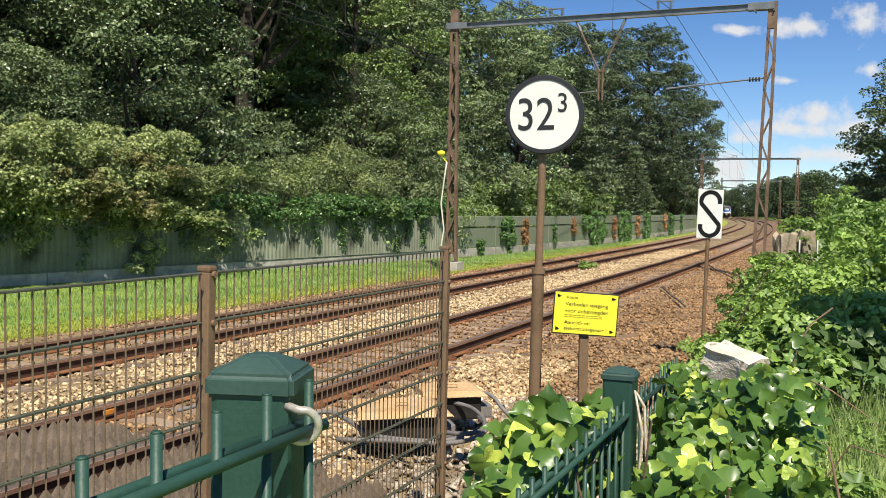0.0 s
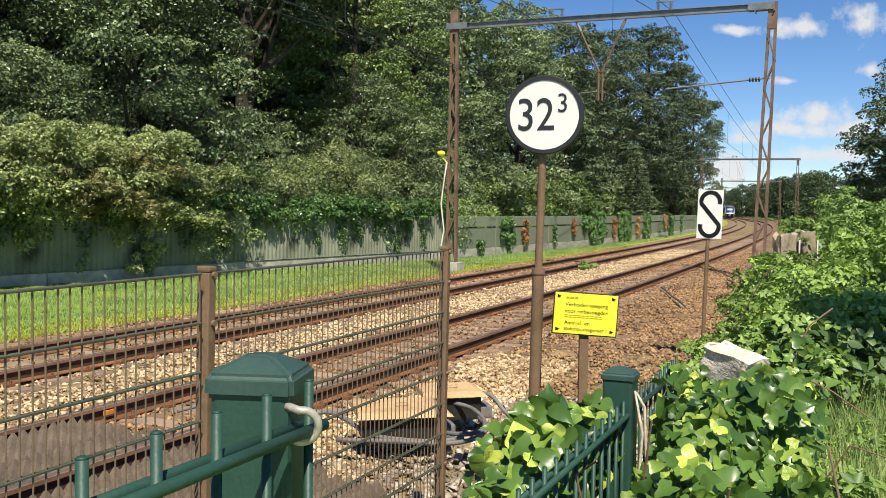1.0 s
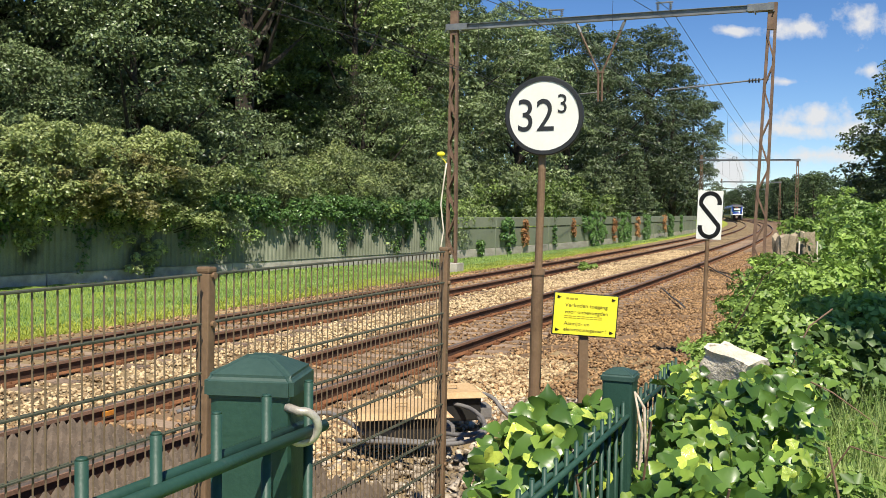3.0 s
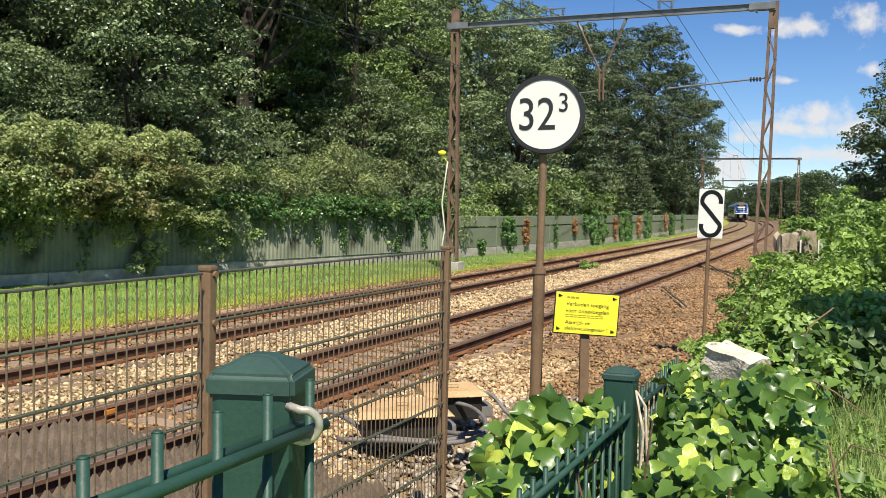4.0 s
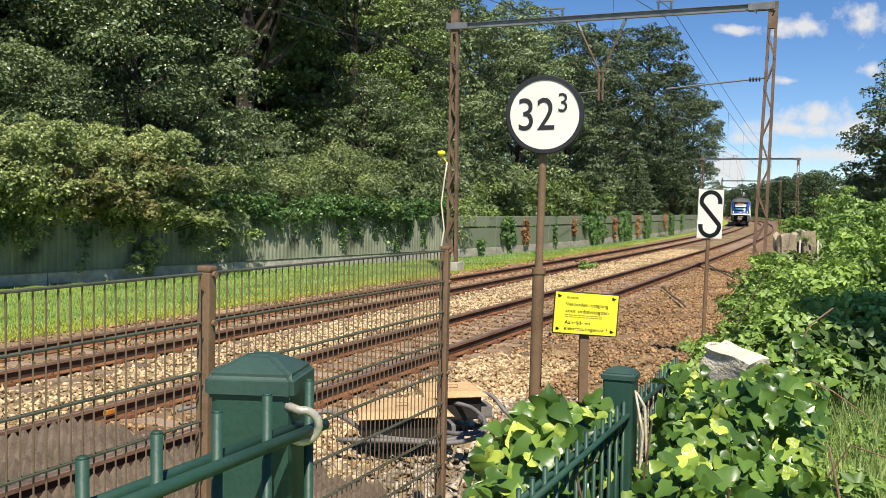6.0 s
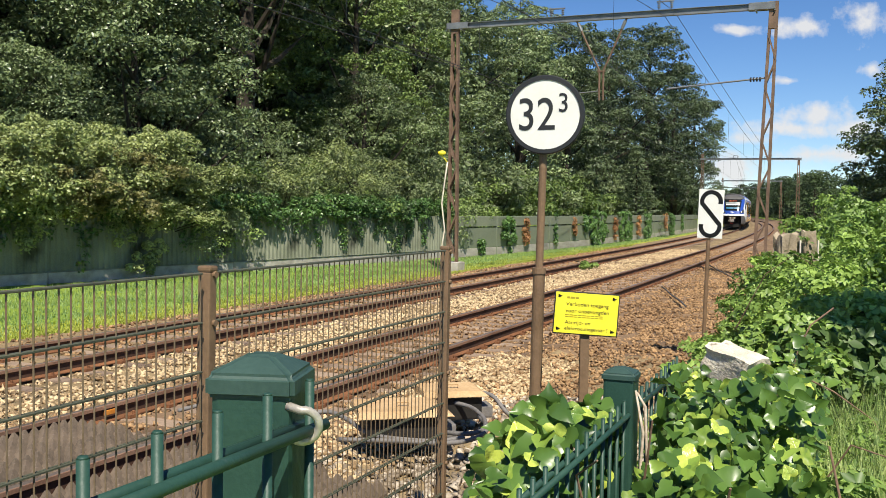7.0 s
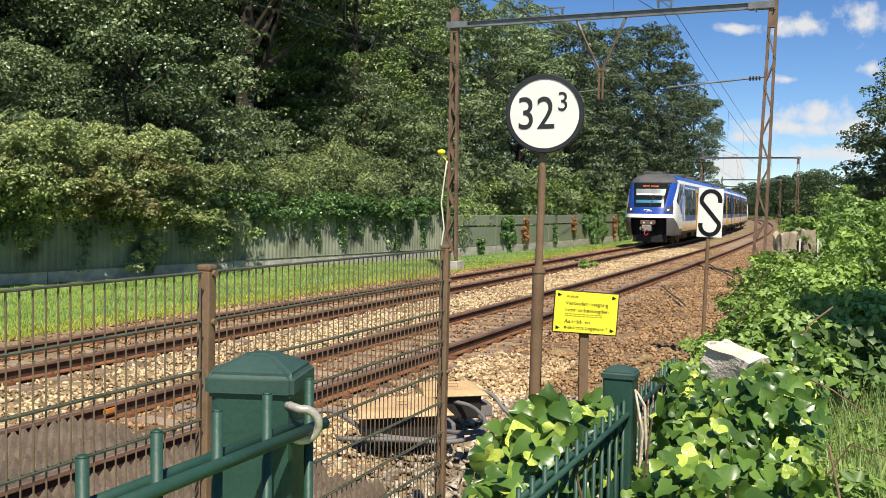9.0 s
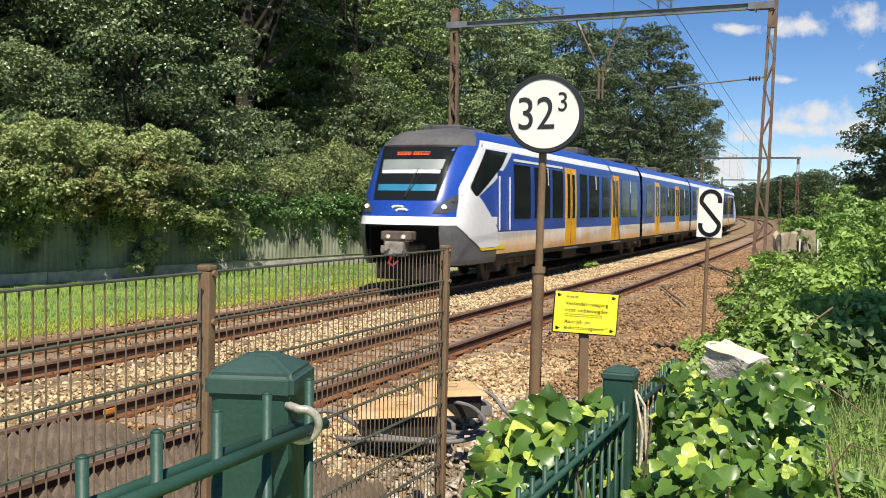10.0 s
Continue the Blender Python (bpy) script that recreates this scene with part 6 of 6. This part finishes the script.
def build_cab_car():
    car = thing("train_car", "blue and white electric train car with yellow doors and sloped cab", "train", group="passenger train")
    # the cab's skin, from the skirt to the roof
    def skin(name, z0, z1, mat, label="", back=-3.0, cols=44, gap=0):
        zs = sorted({z0, z1, *[z for z in HULL_Z if z0 < z < z1], *np.linspace(z0, z1, 7)})
        grid = []
        for z in zs:
            f, w = np.interp(z, HULL_Z, HULL_F), np.interp(z, HULL_Z, HULL_W)
            row = [Vector((back, -w, z))]
            for k in range(cols + 1):
                a = -math.pi / 2 + math.pi * k / cols
                row.append(Vector((f - CORNER * (1 - abs(math.cos(a)) ** EXPO), math.copysign(w * abs(math.sin(a)) ** EXPO, a), z)))
            row.append(Vector((back, w, z)))
            if back > f - CORNER:
                for p in row:
                    p.x = max(p.x, back)
            grid.append(row)
        bm = bmesh.new()
        mid = len(grid[0]) // 2
        if gap:
            sheet(bm, [row[:mid - gap + 1] for row in grid])
            sheet(bm, [row[mid + gap:] for row in grid])
        else:
            sheet(bm, grid)
        bmesh.ops.recalc_face_normals(bm, faces=bm.faces[:])
        return smooth(part(name, bm, mat, car, label))

    skin("cab_skirt", 0.60, 1.58, "train_grey", "dark grey lower nose skirt", gap=8)
    skin("front_band", 1.58, 1.78, "train_white", "white band round the nose")
    skin("cab_shell", 1.78, 3.55, "train_blue", "blue cab shell")
    skin("cab_hood", 3.55, 4.12, "train_roof", "dark grey roof hood over the cab")
    # blue flanks of the hood
    cab_side("hood_side", lines((3.55, -3.02), (4.02, -3.02)), lines((3.55, -1.75), (3.75, -2.0), (4.02, -2.5)), 3.55, 4.02, "train_blue", car)
    # white sweep: from the nose over the lower flank, then up both sides of the cab window into the roof stripe
    low_front = lines((1.0, -1.75), (1.3, -1.0), (1.58, -0.5), (1.78, -0.55), (2.3, -0.75))
    low_back = lines((1.0, -3.15), (1.48, -3.0), (1.9, -2.35), (2.3, -1.62))
    cab_side("white_sweep", low_back, low_front, 1.0, 2.3, "train_white", car, 0.016, 22, 16, label="white sweep on the cab flank")
    win_front = lines((2.3, -1.42), (2.5, -1.16), (3.0, -1.68), (3.5, -2.25))
    win_back = lines((2.3, -1.55), (2.7, -2.45), (3.1, -3.35), (3.5, -3.95))
    cab_side("white_sweep", win_front, lines((2.3, -0.75), (2.5, -0.82), (3.0, -1.28), (3.5, -1.82)), 2.3, 3.5, "train_white", car, 0.008)
    cab_side("white_sweep", lines((2.3, -1.62), (2.7, -2.78), (3.1, -3.66), (3.5, -4.3)), win_back, 2.3, 3.5, "train_white", car, 0.010)
    cab_side("white_sweep", lines((3.5, -4.3), (3.72, -4.0)), lines((3.5, -1.82), (3.72, -2.12)), 3.5, 3.72, "train_white", car, 0.009)
    cab_side("yellow_line", lines((0.93, -3.6), (1.04, -3.6)), lines((0.93, -1.8), (1.04, -1.65)), 0.93, 1.04, "train_line", car, 0.012, rows=2)
    cab_side("cab_window", win_back, win_front, 2.3, 3.5, "dark_glass", car, 0.014, label="dark slanted cab side window")
    # windscreen: dark glass with a grey blind, its pale edge and the blue desk behind
    half = lines((2.17, 0.84), (3.52, 1.02))
    cab_front("windscreen_glass", half, 2.17, 3.50, "dark_glass", car, 0.010, label="large dark raked windscreen")
    cab_front("sun_blind", lines((2.9, 0.80), (3.2, 0.84)), 2.93, 3.18, "train_blind", car, 0.016, rows=3, label="grey sun blind behind the screen")
    cab_front("blind_edge", lines((2.80, 0.77), (2.93, 0.78)), 2.83, 2.92, "train_white", car, 0.017, rows=2)
    cab_front("desk", lines((2.4, 0.76), (2.6, 0.78)), 2.40, 2.56, "train_desk", car, 0.016, rows=3, label="light blue desk edge behind the screen")
    cab_front("hood_gap", lines((3.50, 1.06), (3.56, 1.08)), 3.50, 3.55, "train_black", car, 0.016, rows=1)
    bm = bmesh.new()
    a, b = Vector((front_x(0.05, 2.24) + 0.04, 0.05, 2.24)), Vector((front_x(0.22, 2.95) + 0.04, 0.22, 2.95))
    rod(bm, a, b, 0.014, n=6)
    b2 = Vector((front_x(0.34, 2.8) + 0.04, 0.34, 2.8))
    rod(bm, a, b2, 0.012, n=6)
    part("wiper", bm, "train_black", car)
    # destination display: glowing bars, too small to read
    bm = bmesh.new()
    y = -0.46
    for w in (0.07, 0.05, 0.06, 0.05, 0.06, 0.05, 0.05, 0.0, 0.07, 0.06, 0.06, 0.05, 0.05, 0.06, 0.06, 0.03):
        for z0, z1 in ((3.285, 3.33), (3.345, 3.375)):
            if w:
                f0, f1 = front_x(y, z0) + 0.020, front_x(y, z1) + 0.020
                bm.faces.new([bm.verts.new(q) for q in ((f0, y, z0), (f0, y + w * 0.8, z0), (f1, y + w * 0.8, z1), (f1, y, z1))])
        y += w if w else 0.05
    bmesh.ops.solidify(bm, geom=bm.faces[:], thickness=0.003)
    part("destination_display", bm, "display", car, "dim orange destination display")
    # emblem: two plain white bars that interlock
    for y0, z0, w in ((-0.19, 2.02, 0.20), (-0.07, 1.945, 0.20)):
        bm = bmesh.new()
        for (ya, za), (yb, zb) in (((y0, z0), (y0 + w, z0)), ((y0, z0), (y0 - 0.05, z0 - 0.035)), ((y0 + w, z0), (y0 + w + 0.05, z0 - 0.035))):
            rod(bm, (front_x(ya, za) + 0.012, ya, za), (front_x(yb, zb) + 0.012, yb, zb), 0.030, n=8)
        part("emblem_bar", bm, "train_white", car)
    # headlights
    for sg in (1, -1):
        h = new("headlight")
        h.parent = car
        tagged(h, "swept clear headlight unit")
        grid = []
        for i in range(7):
            z = 1.86 + 0.54 * i / 6
            row = []
            for j in range(7):
                # an almond that sweeps up and outwards to a point
                k = (z - 1.86) / 0.54
                y = 0.80 + 0.52 * k ** 1.6 + (0.20 + 0.34 * math.sin(math.pi * min(1.0, k * 1.15 + 0.08)) ** 0.8) * (1 - 0.45 * k) * j / 6
                y = min(y, 1.392)
                row.append(Vector((front_x(y, z) + 0.014, sg * (y + 0.004), z)))
            grid.append(row)
        bm = bmesh.new()
        sheet(bm, grid)
        bmesh.ops.recalc_face_normals(bm, faces=bm.faces[:])
        smooth(part("lens", bm, "lens_glass", h))
        for y, z in ((1.02, 2.02), (1.16, 2.16)):
            bm = bmesh.new()
            bmesh.ops.create_icosphere(bm, subdivisions=2, radius=0.055, matrix=Matrix.Translation((front_x(y, z) + 0.0, sg * y, z)))
            part("bulb", bm, "headlamp" if y < 1.1 else "lens_glass", h)
    # opening for the coupler, and the coupler itself
    bm = bmesh.new()
    box(bm, (-1.45, 0, 1.08), (0.1, 2.3, 1.0), 0.01)
    box(bm, (-0.85, 0, 1.545), (1.2, 1.9, 0.05), 0.01)
    for sg in (1, -1):
        box(bm, (-0.95, sg * 1.0, 1.05), (0.95, 0.06, 0.9), 0.01)
    part("coupler_bay", bm, "train_black", car, "black recess round the coupler")
    bm = bmesh.new()
    box(bm, (-0.75, 0, 0.42), (0.10, 1.9, 0.42), 0.03)
    for y in (-0.6, 0.6):
        box(bm, (-0.9, y, 0.72), (0.14, 0.12, 0.4), 0.02)
    part("rail_guard", bm, "train_black", car, "dark obstacle guard below the nose")
    c = new("coupler")
    c.parent = car
    tagged(c, "grey steel automatic coupler")
    bm = bmesh.new()
    box(bm, (-0.02, -0.05, 1.0), (0.34, 0.52, 0.36), 0.05)
    rod(bm, (-1.4, 0, 1.0), (-0.1, 0, 1.0), 0.12, n=12)
    rod(bm, (0.15, 0.10, 1.0), (0.22, 0.10, 1.0), 0.13, n=14)
    rod(bm, (0.12, -0.20, 1.02), (0.26, -0.20, 1.02), 0.06, n=10)
    box(bm, (-0.05, -0.36, 0.98), (0.2, 0.16, 0.2), 0.03)
    part("coupler_head", bm, "coupler_steel", c)
    bm = bmesh.new()
    box(bm, (-0.02, 0, 1.32), (0.30, 0.80, 0.22), 0.04)
    box(bm, (-0.02, 0, 1.20), (0.26, 0.66, 0.05), 0.01)
    part("electric_box", bm, "train_dirt", c)
    for y in (-0.2, 0.2):
        bm = bmesh.new()
        rod(bm, (0.12, y, 1.30), (0.15, y, 1.30), 0.05, n=10)
        part("plug_cover", bm, "train_cream", c)
    bm = bmesh.new()
    tube(bm, [(0.1, -0.12, 0.86), (0.18, -0.16, 0.66), (0.18, -0.05, 0.60), (0.1, 0.05, 0.72)], 0.025, 6)
    part("hose", bm, "red", c, "red hose")
    # cab door and handrails
    for sg in (1, -1):
        bm = bmesh.new()
        on_side(bm, -3.95, -3.0, 1.42, 3.0, sg, 0.012, 0.008)
        part("cab_door", bm, "train_blue", car)
        for x in (-3.08, -3.92):
            bm = bmesh.new()
            rod(bm, (x, sg * 1.485, 1.42), (x, sg * 1.465, 2.85), 0.018, n=6)
            part("handrail", bm, "train_white", car)
        bm = bmesh.new()
        on_side(bm, -9.4, -4.4, 3.30, 3.37, sg, 0.012, 0.008)
        part("light_strip", bm, "train_white", car)
    car_common(car, -3.0, -LEAD + 0.25, (-10.4, -17.2), [(-5.9, -4.4), (-7.9, -6.3), (-9.4, -8.2), (-12.6, -11.6), (-14.4, -12.9), (-16.1, -14.9), (-19.8, -18.4), (-21.6, -20.2)])
    bogie(car, -5.1)
    bogie(car, -LEAD)
    return car


def build_mid_car():
    car = thing("train_car", "blue and white electric train middle car with yellow doors", "train", group="passenger train")
    car_common(car, -0.25, -MID + 0.25, (-4.3, -11.0), [(-2.9, -1.2), (-7.0, -5.4), (-8.6, -7.3), (-10.0, -8.9), (-13.7, -12.0), (-15.6, -14.0)])
    bogie(car, -MID)
    return car


M["red"] = surface("red", (0.30, 0.02, 0.02), (0.5, 0.04, 0.04), 5.0, 0.5, 0.0)
lead_car = build_cab_car()
mid_car = build_mid_car()
mid_car_b = copy_thing(mid_car, Matrix())
tail_car = copy_thing(lead_car, Matrix())
tagged(tail_car, "blue and white electric train rear car with yellow doors")


def build_pantograph(car, x):
    p = new("pantograph")
    p.parent = car
    p.location = (x, 0, 4.12)
    bm = bmesh.new()
    box(bm, (0, 0, 0.05), (1.5, 1.3, 0.08), 0.02)
    part("base", bm, "train_roof", p)
    for nm, a, b in (("lower_arm", (0.6, 0, 0.1), (-0.7, 0, 0.85)), ("upper_arm", (-0.7, 0, 0.85), (0.5, 0, 1.72))):
        bm = bmesh.new()
        rod(bm, a, b, 0.04, n=8)
        part(nm, bm, "train_black", p)
    bm = bmesh.new()
    tube(bm, [(0.5, -0.85, 1.62), (0.5, -0.6, 1.75), (0.5, 0.6, 1.75), (0.5, 0.85, 1.62)], 0.03, 6)
    part("collector", bm, "train_black", p)


build_pantograph(mid_car, -4.0)


# ---- trackside equipment ----
M["lid"] = surface("lid", (0.40, 0.25, 0.11), (0.64, 0.45, 0.25), 2.5, 0.8, 0.3, 40.0)
M["cable"] = surface("cable", (0.10, 0.095, 0.09), (0.22, 0.205, 0.19), 6.0, 0.7, 0.2)
M["mat_rubber"] = surface("mat_rubber", (0.085, 0.066, 0.048), (0.19, 0.143, 0.102), 2.0, 0.9, 0.3, 40.0, random_amount=0.2)
M["orange"] = surface("orange", (0.5, 0.17, 0.02), (0.7, 0.27, 0.04), 5.0, 0.6, 0.1)


def build_boxes():
    """Two cable boxes with tan lids, their cables in loops on the gravel."""
    for x, y, z, w, l, ang, lab in ((-0.36, 8.50, 0.0, 0.86, 0.58, 14, "low dark cable box with a tan weathered lid"), (0.10, 9.38, 0.0, 0.66, 0.46, 14, "low dark cable box with a tan lid")):
        t = thing("cable_box", lab, "cable box", pose(x, y, z - 0.06, 0, 0, ang), "trackside cable boxes")
        bm = bmesh.new()
        box(bm, (0.0, 0, 0.12), (w * 0.82, l * 0.72, 0.24), 0.02)
        part("box_body", bm, "train_black", t)
        bm = bmesh.new()
        # a lid with sloping rims
        k = [(-w / 2, -l / 2, 0.235), (w / 2, -l / 2, 0.235), (w / 2, l / 2, 0.255), (-w / 2, l / 2, 0.255)]
        top = [(-w / 2 * .98, -l / 2 * 0.80, 0.29), (w / 2 * 0.74, -l / 2 * 0.80, 0.29), (w / 2 * 0.74, l / 2 * 0.9, 0.31), (-w / 2 * .98, l / 2 * 0.9, 0.31)]
        a, b = [bm.verts.new(v) for v in k], [bm.verts.new(v) for v in top]
        for i in range(4):
            bm.faces.new((a[i], a[(i + 1) % 4], b[(i + 1) % 4], b[i]))
        bm.faces.new(b)
        bm.faces.new(a[::-1])
        bmesh.ops.bevel(bm, geom=bm.edges[:], offset=0.006, segments=2, affect="EDGES")
        part("lid", bm, "lid", t, "tan sheet lid with sloping rims")
        bm = bmesh.new()
        tube(bm, [(-0.05, -l * 0.1, 0.305), (-0.05, -l * 0.1, 0.335), (0.05, -l * 0.1, 0.335), (0.05, -l * 0.1, 0.305)], 0.008, 6)
        part("handle", bm, "lid", t)
        bm = bmesh.new()
        box(bm, (w * 0.44, -l * 0.05, 0.07), (0.20, 0.24, 0.13), 0.02)
        part("junction", bm, "cable", t)
    g = "loose trackside cables"
    for pts in ([(-0.25, 8.6, 0.02), (0.15, 8.3, 0.03), (0.36, 8.35, 0.05), (0.40, 8.75, 0.06), (0.28, 9.1, 0.10), (0.02, 9.3, 0.12)],
                [(-0.9, 8.15, 0.0), (-0.4, 8.05, 0.02), (0.05, 8.0, 0.02), (0.30, 8.15, 0.03), (0.42, 8.5, 0.04), (0.36, 8.9, 0.05)],
                [(-1.5, 8.55, 0.02), (-1.1, 8.7, 0.12), (-0.85, 8.5, 0.10), (-0.6, 8.25, 0.02), (-0.1, 8.1, 0.01), (0.2, 8.2, 0.02)],
                [(0.3, 9.6, 0.16), (0.5, 9.5, 0.14), (0.62, 9.35, 0.03), (0.7, 9.3, -0.04)],
                [(-2.6, 9.3, -0.02), (-2.2, 9.5, 0.05), (-1.9, 9.45, 0.06), (-1.6, 9.2, 0.0), (-1.3, 8.9, -0.02)]):
        bm = bmesh.new()
        fine = []
        for i in range(len(pts) - 1):
            p0, p1, p2, p3 = (Vector(pts[max(i - 1, 0)]), Vector(pts[i]), Vector(pts[i + 1]), Vector(pts[min(i + 2, len(pts) - 1)]))
            for k in range(5):
                t = k / 5
                fine.append(0.5 * ((2 * p1) + (p2 - p0) * t + (2 * p0 - 5 * p1 + 4 * p2 - p3) * t * t + (3 * p1 - p0 - 3 * p2 + p3) * t ** 3))
        fine.append(Vector(pts[-1]))
        tube(bm, fine, 0.021, 8)
        tagged(smooth(part("cable", bm, "cable")), "thick grey cable looping over the gravel", "cable", g)
    # thin dark lines that lead from the near rail over the gravel
    for a, b in (((6.05, 26.2, -0.08), (5.45, 21.2, -0.11)), ((10.3, 36.8, -0.06), (9.25, 30.0, -0.11))):
        bm = bmesh.new()
        a, b = Vector(a), Vector(b)
        tube(bm, [a.lerp(b, k / 8) + Vector((0.015 * math.sin(k * 1.3), 0, 0)) for k in range(9)], 0.022, 8)
        tagged(smooth(part("cable", bm, "sign_back")), "thin dark line from the near rail into the gravel", "cable", g)


def build_mats():
    """Studded anti-trespass mats between and beside the rails at the end of the crossing."""
    bm = bmesh.new()
    n, q = 6, 0.115
    for i in range(n):
        for j in range(n):
            x, y = (i - n / 2 + 0.5) * q, (j - n / 2 + 0.5) * q
            b = [bm.verts.new((x + a * q / 2, y + c * q / 2, 0)) for a, c in ((-1, -1), (1, -1), (1, 1), (-1, 1))]
            t = [bm.verts.new((x + a * q * 0.09, y + c * q * 0.09, 0.105)) for a, c in ((-1, -1), (1, -1), (1, 1), (-1, 1))]
            for k in range(4):
                bm.faces.new((b[k], b[(k + 1) % 4], t[(k + 1) % 4], t[k]))
            bm.faces.new(t)
    box(bm, (0, 0, -0.03), (n * q, n * q, 0.058))
    me = mesh_of(bm, "mat_tile", "mat_rubber")
    w = n * q
    mat = thing("anti_trespass_mat", "brown studded anti-trespass mats beside the rails", "anti-trespass mat")
    for d, s_end in ((NEAR - 0.35, 11.25), (NEAR + 0.34, 11.1), (NEAR + 1.22, 11.5), (NEAR + 1.92, 11.0), (NEAR + 2.62, 10.7), (NEAR + 3.32, 10.3)):
        for k in range(11):
            s = s_end - w / 2 - k * w
            o = new("mat_tile", me)
            o.parent = mat
            o.matrix_world = line_pose(s, d, -0.13) @ pose(0, 0, 0, 0, 0, 0)


def rock(name, label, category, m, size, mat, seed, cuts=3, rough=0.10, group=""):
    bm = bmesh.new()
    bmesh.ops.create_cube(bm, size=1.0)
    bmesh.ops.subdivide_edges(bm, edges=bm.edges[:], cuts=cuts, use_grid_fill=True)
    for v in bm.verts:
        v.co += Vector([noise.noise(v.co * 2.3 + Vector((seed, k * 9, 0))) * rough * 2 for k in range(3)])
        v.co = Vector((v.co.x * size[0], v.co.y * size[1], v.co.z * size[2]))
    o = part(name, bm, mat)
    o.matrix_world = m
    return tagged(o, label, category, group)


M["stump"] = surface("stump", (0.17, 0.135, 0.085), (0.46, 0.38, 0.27), 6.0, 0.95, 0.8, 40.0, stain=((0.09, 0.10, 0.04), 5.0, 0.56))
M["pale_concrete"] = surface("pale_concrete", (0.55, 0.48, 0.38), (0.80, 0.73, 0.62), 5.0, 0.9, 0.6, 50.0)
M["block_concrete"] = surface("block_concrete", (0.52, 0.45, 0.34), (0.80, 0.72, 0.58), 9.0, 0.95, 0.9, 70.0, stain=((0.17, 0.14, 0.10), 12.0, 0.60))
build_boxes()
build_mats()
rock("concrete_block", "pale broken concrete block lying in the ivy", "concrete block", pose(1.69, 5.45, 1.13, 10, -6, 30), (0.17, 0.34, 0.18), "block_concrete", 3, 6, 0.05)
rock("concrete_stump", "weathered concrete stump overgrown by brambles", "concrete stump", pose(5.02, 14.0, 1.35, 0, 3, 12), (0.24, 0.25, 0.66), "stump", 7, group="concrete stumps")
rock("concrete_stump", "weathered concrete stump overgrown by brambles", "concrete stump", pose(5.36, 14.1, 1.42, 0, -4, 30), (0.26, 0.22, 0.62), "stump", 9, group="concrete stumps")
for x in (5.16, 5.42):
    bm = bmesh.new()
    box(bm, (0, 0, 0.20), (0.022, 0.022, 0.5), 0.003)
    o = part("marker_stick", bm, "pale_concrete")
    o.matrix_world = pose(x, 13.75, 1.18)
    tagged(o, "thin pale stick beside the stumps", "stick", "marker sticks")


def build_mast_cable():
    """A pale conduit up the far mast, with a yellow marker at its top."""
    t = thing("conduit", "pale conduit beside the lattice mast with a yellow cap", "conduit")
    bm = bmesh.new()
    tube(bm, [(-0.10, 36.0, -0.4), (-0.12, 36.0, 0.3), (0.02, 35.95, 1.2), (-0.10, 35.95, 2.2), (0.02, 35.95, 3.2), (0.10, 35.95, 3.75)], 0.028, 8)
    smooth(part("pipe", bm, "pale_concrete", t))
    bm = bmesh.new()
    bmesh.ops.create_icosphere(bm, subdivisions=2, radius=0.13, matrix=Matrix.Translation((-0.12, 35.9, 4.08)) @ Matrix.Diagonal((1.2, 0.7, 0.75, 1)))
    rod(bm, (-0.12, 35.95, 4.0), (0.10, 35.95, 3.72), 0.02, n=6)
    part("marker", bm, "sign_yellow", t, "yellow marker cap")


build_mast_cable()
# orange joint plates on the near track's rails
for s, d in ((11.75, NEAR - GAUGE + 0.05),):
    bm = bmesh.new()
    box(bm, (0, 0, 0), (0.02, 0.16, 0.05), 0.006)
    o = part("joint_plate", bm, "orange")
    o.matrix_world = line_pose(s, d, -0.085)
    tagged(o, "small orange joint plate clamped on the rusty rail", "joint plate", "rail joint plates")


def rigid(front, rear, lead):
    """The pose of a car whose two running points stand at those stations of the track; lead: how far its origin is ahead of the first."""
    a, b = line(front), line(rear)
    u = (a - b).normalized()
    o = a + u * lead
    return pose(o.x, o.y, 0, 0, 0, math.degrees(math.atan2(u.y, u.x)))


def motions():
    """The train runs towards the camera along the far track at a steady speed."""
    speed, end = 32.2, 24.75
    rows = {k: [] for k in "abcd"}
    for i in range(41):
        t = i * 0.25
        s = end + speed * (10.0 - t)
        j1, j2, j3 = s + LEAD, s + LEAD + MID, s + LEAD + 2 * MID
        rows["a"].append((t, rigid(s + 5.1, j1, 5.1)))
        rows["b"].append((t, rigid(j1, j2, 0)))
        rows["c"].append((t, rigid(j2, j3, 0)))
        rows["d"].append((t, rigid(j3 + LEAD - 5.1, j3, 5.1)))
    walk(lead_car, rows["a"])
    walk(mid_car, rows["b"])
    walk(mid_car_b, rows["c"])
    walk(tail_car, rows["d"])


motions()
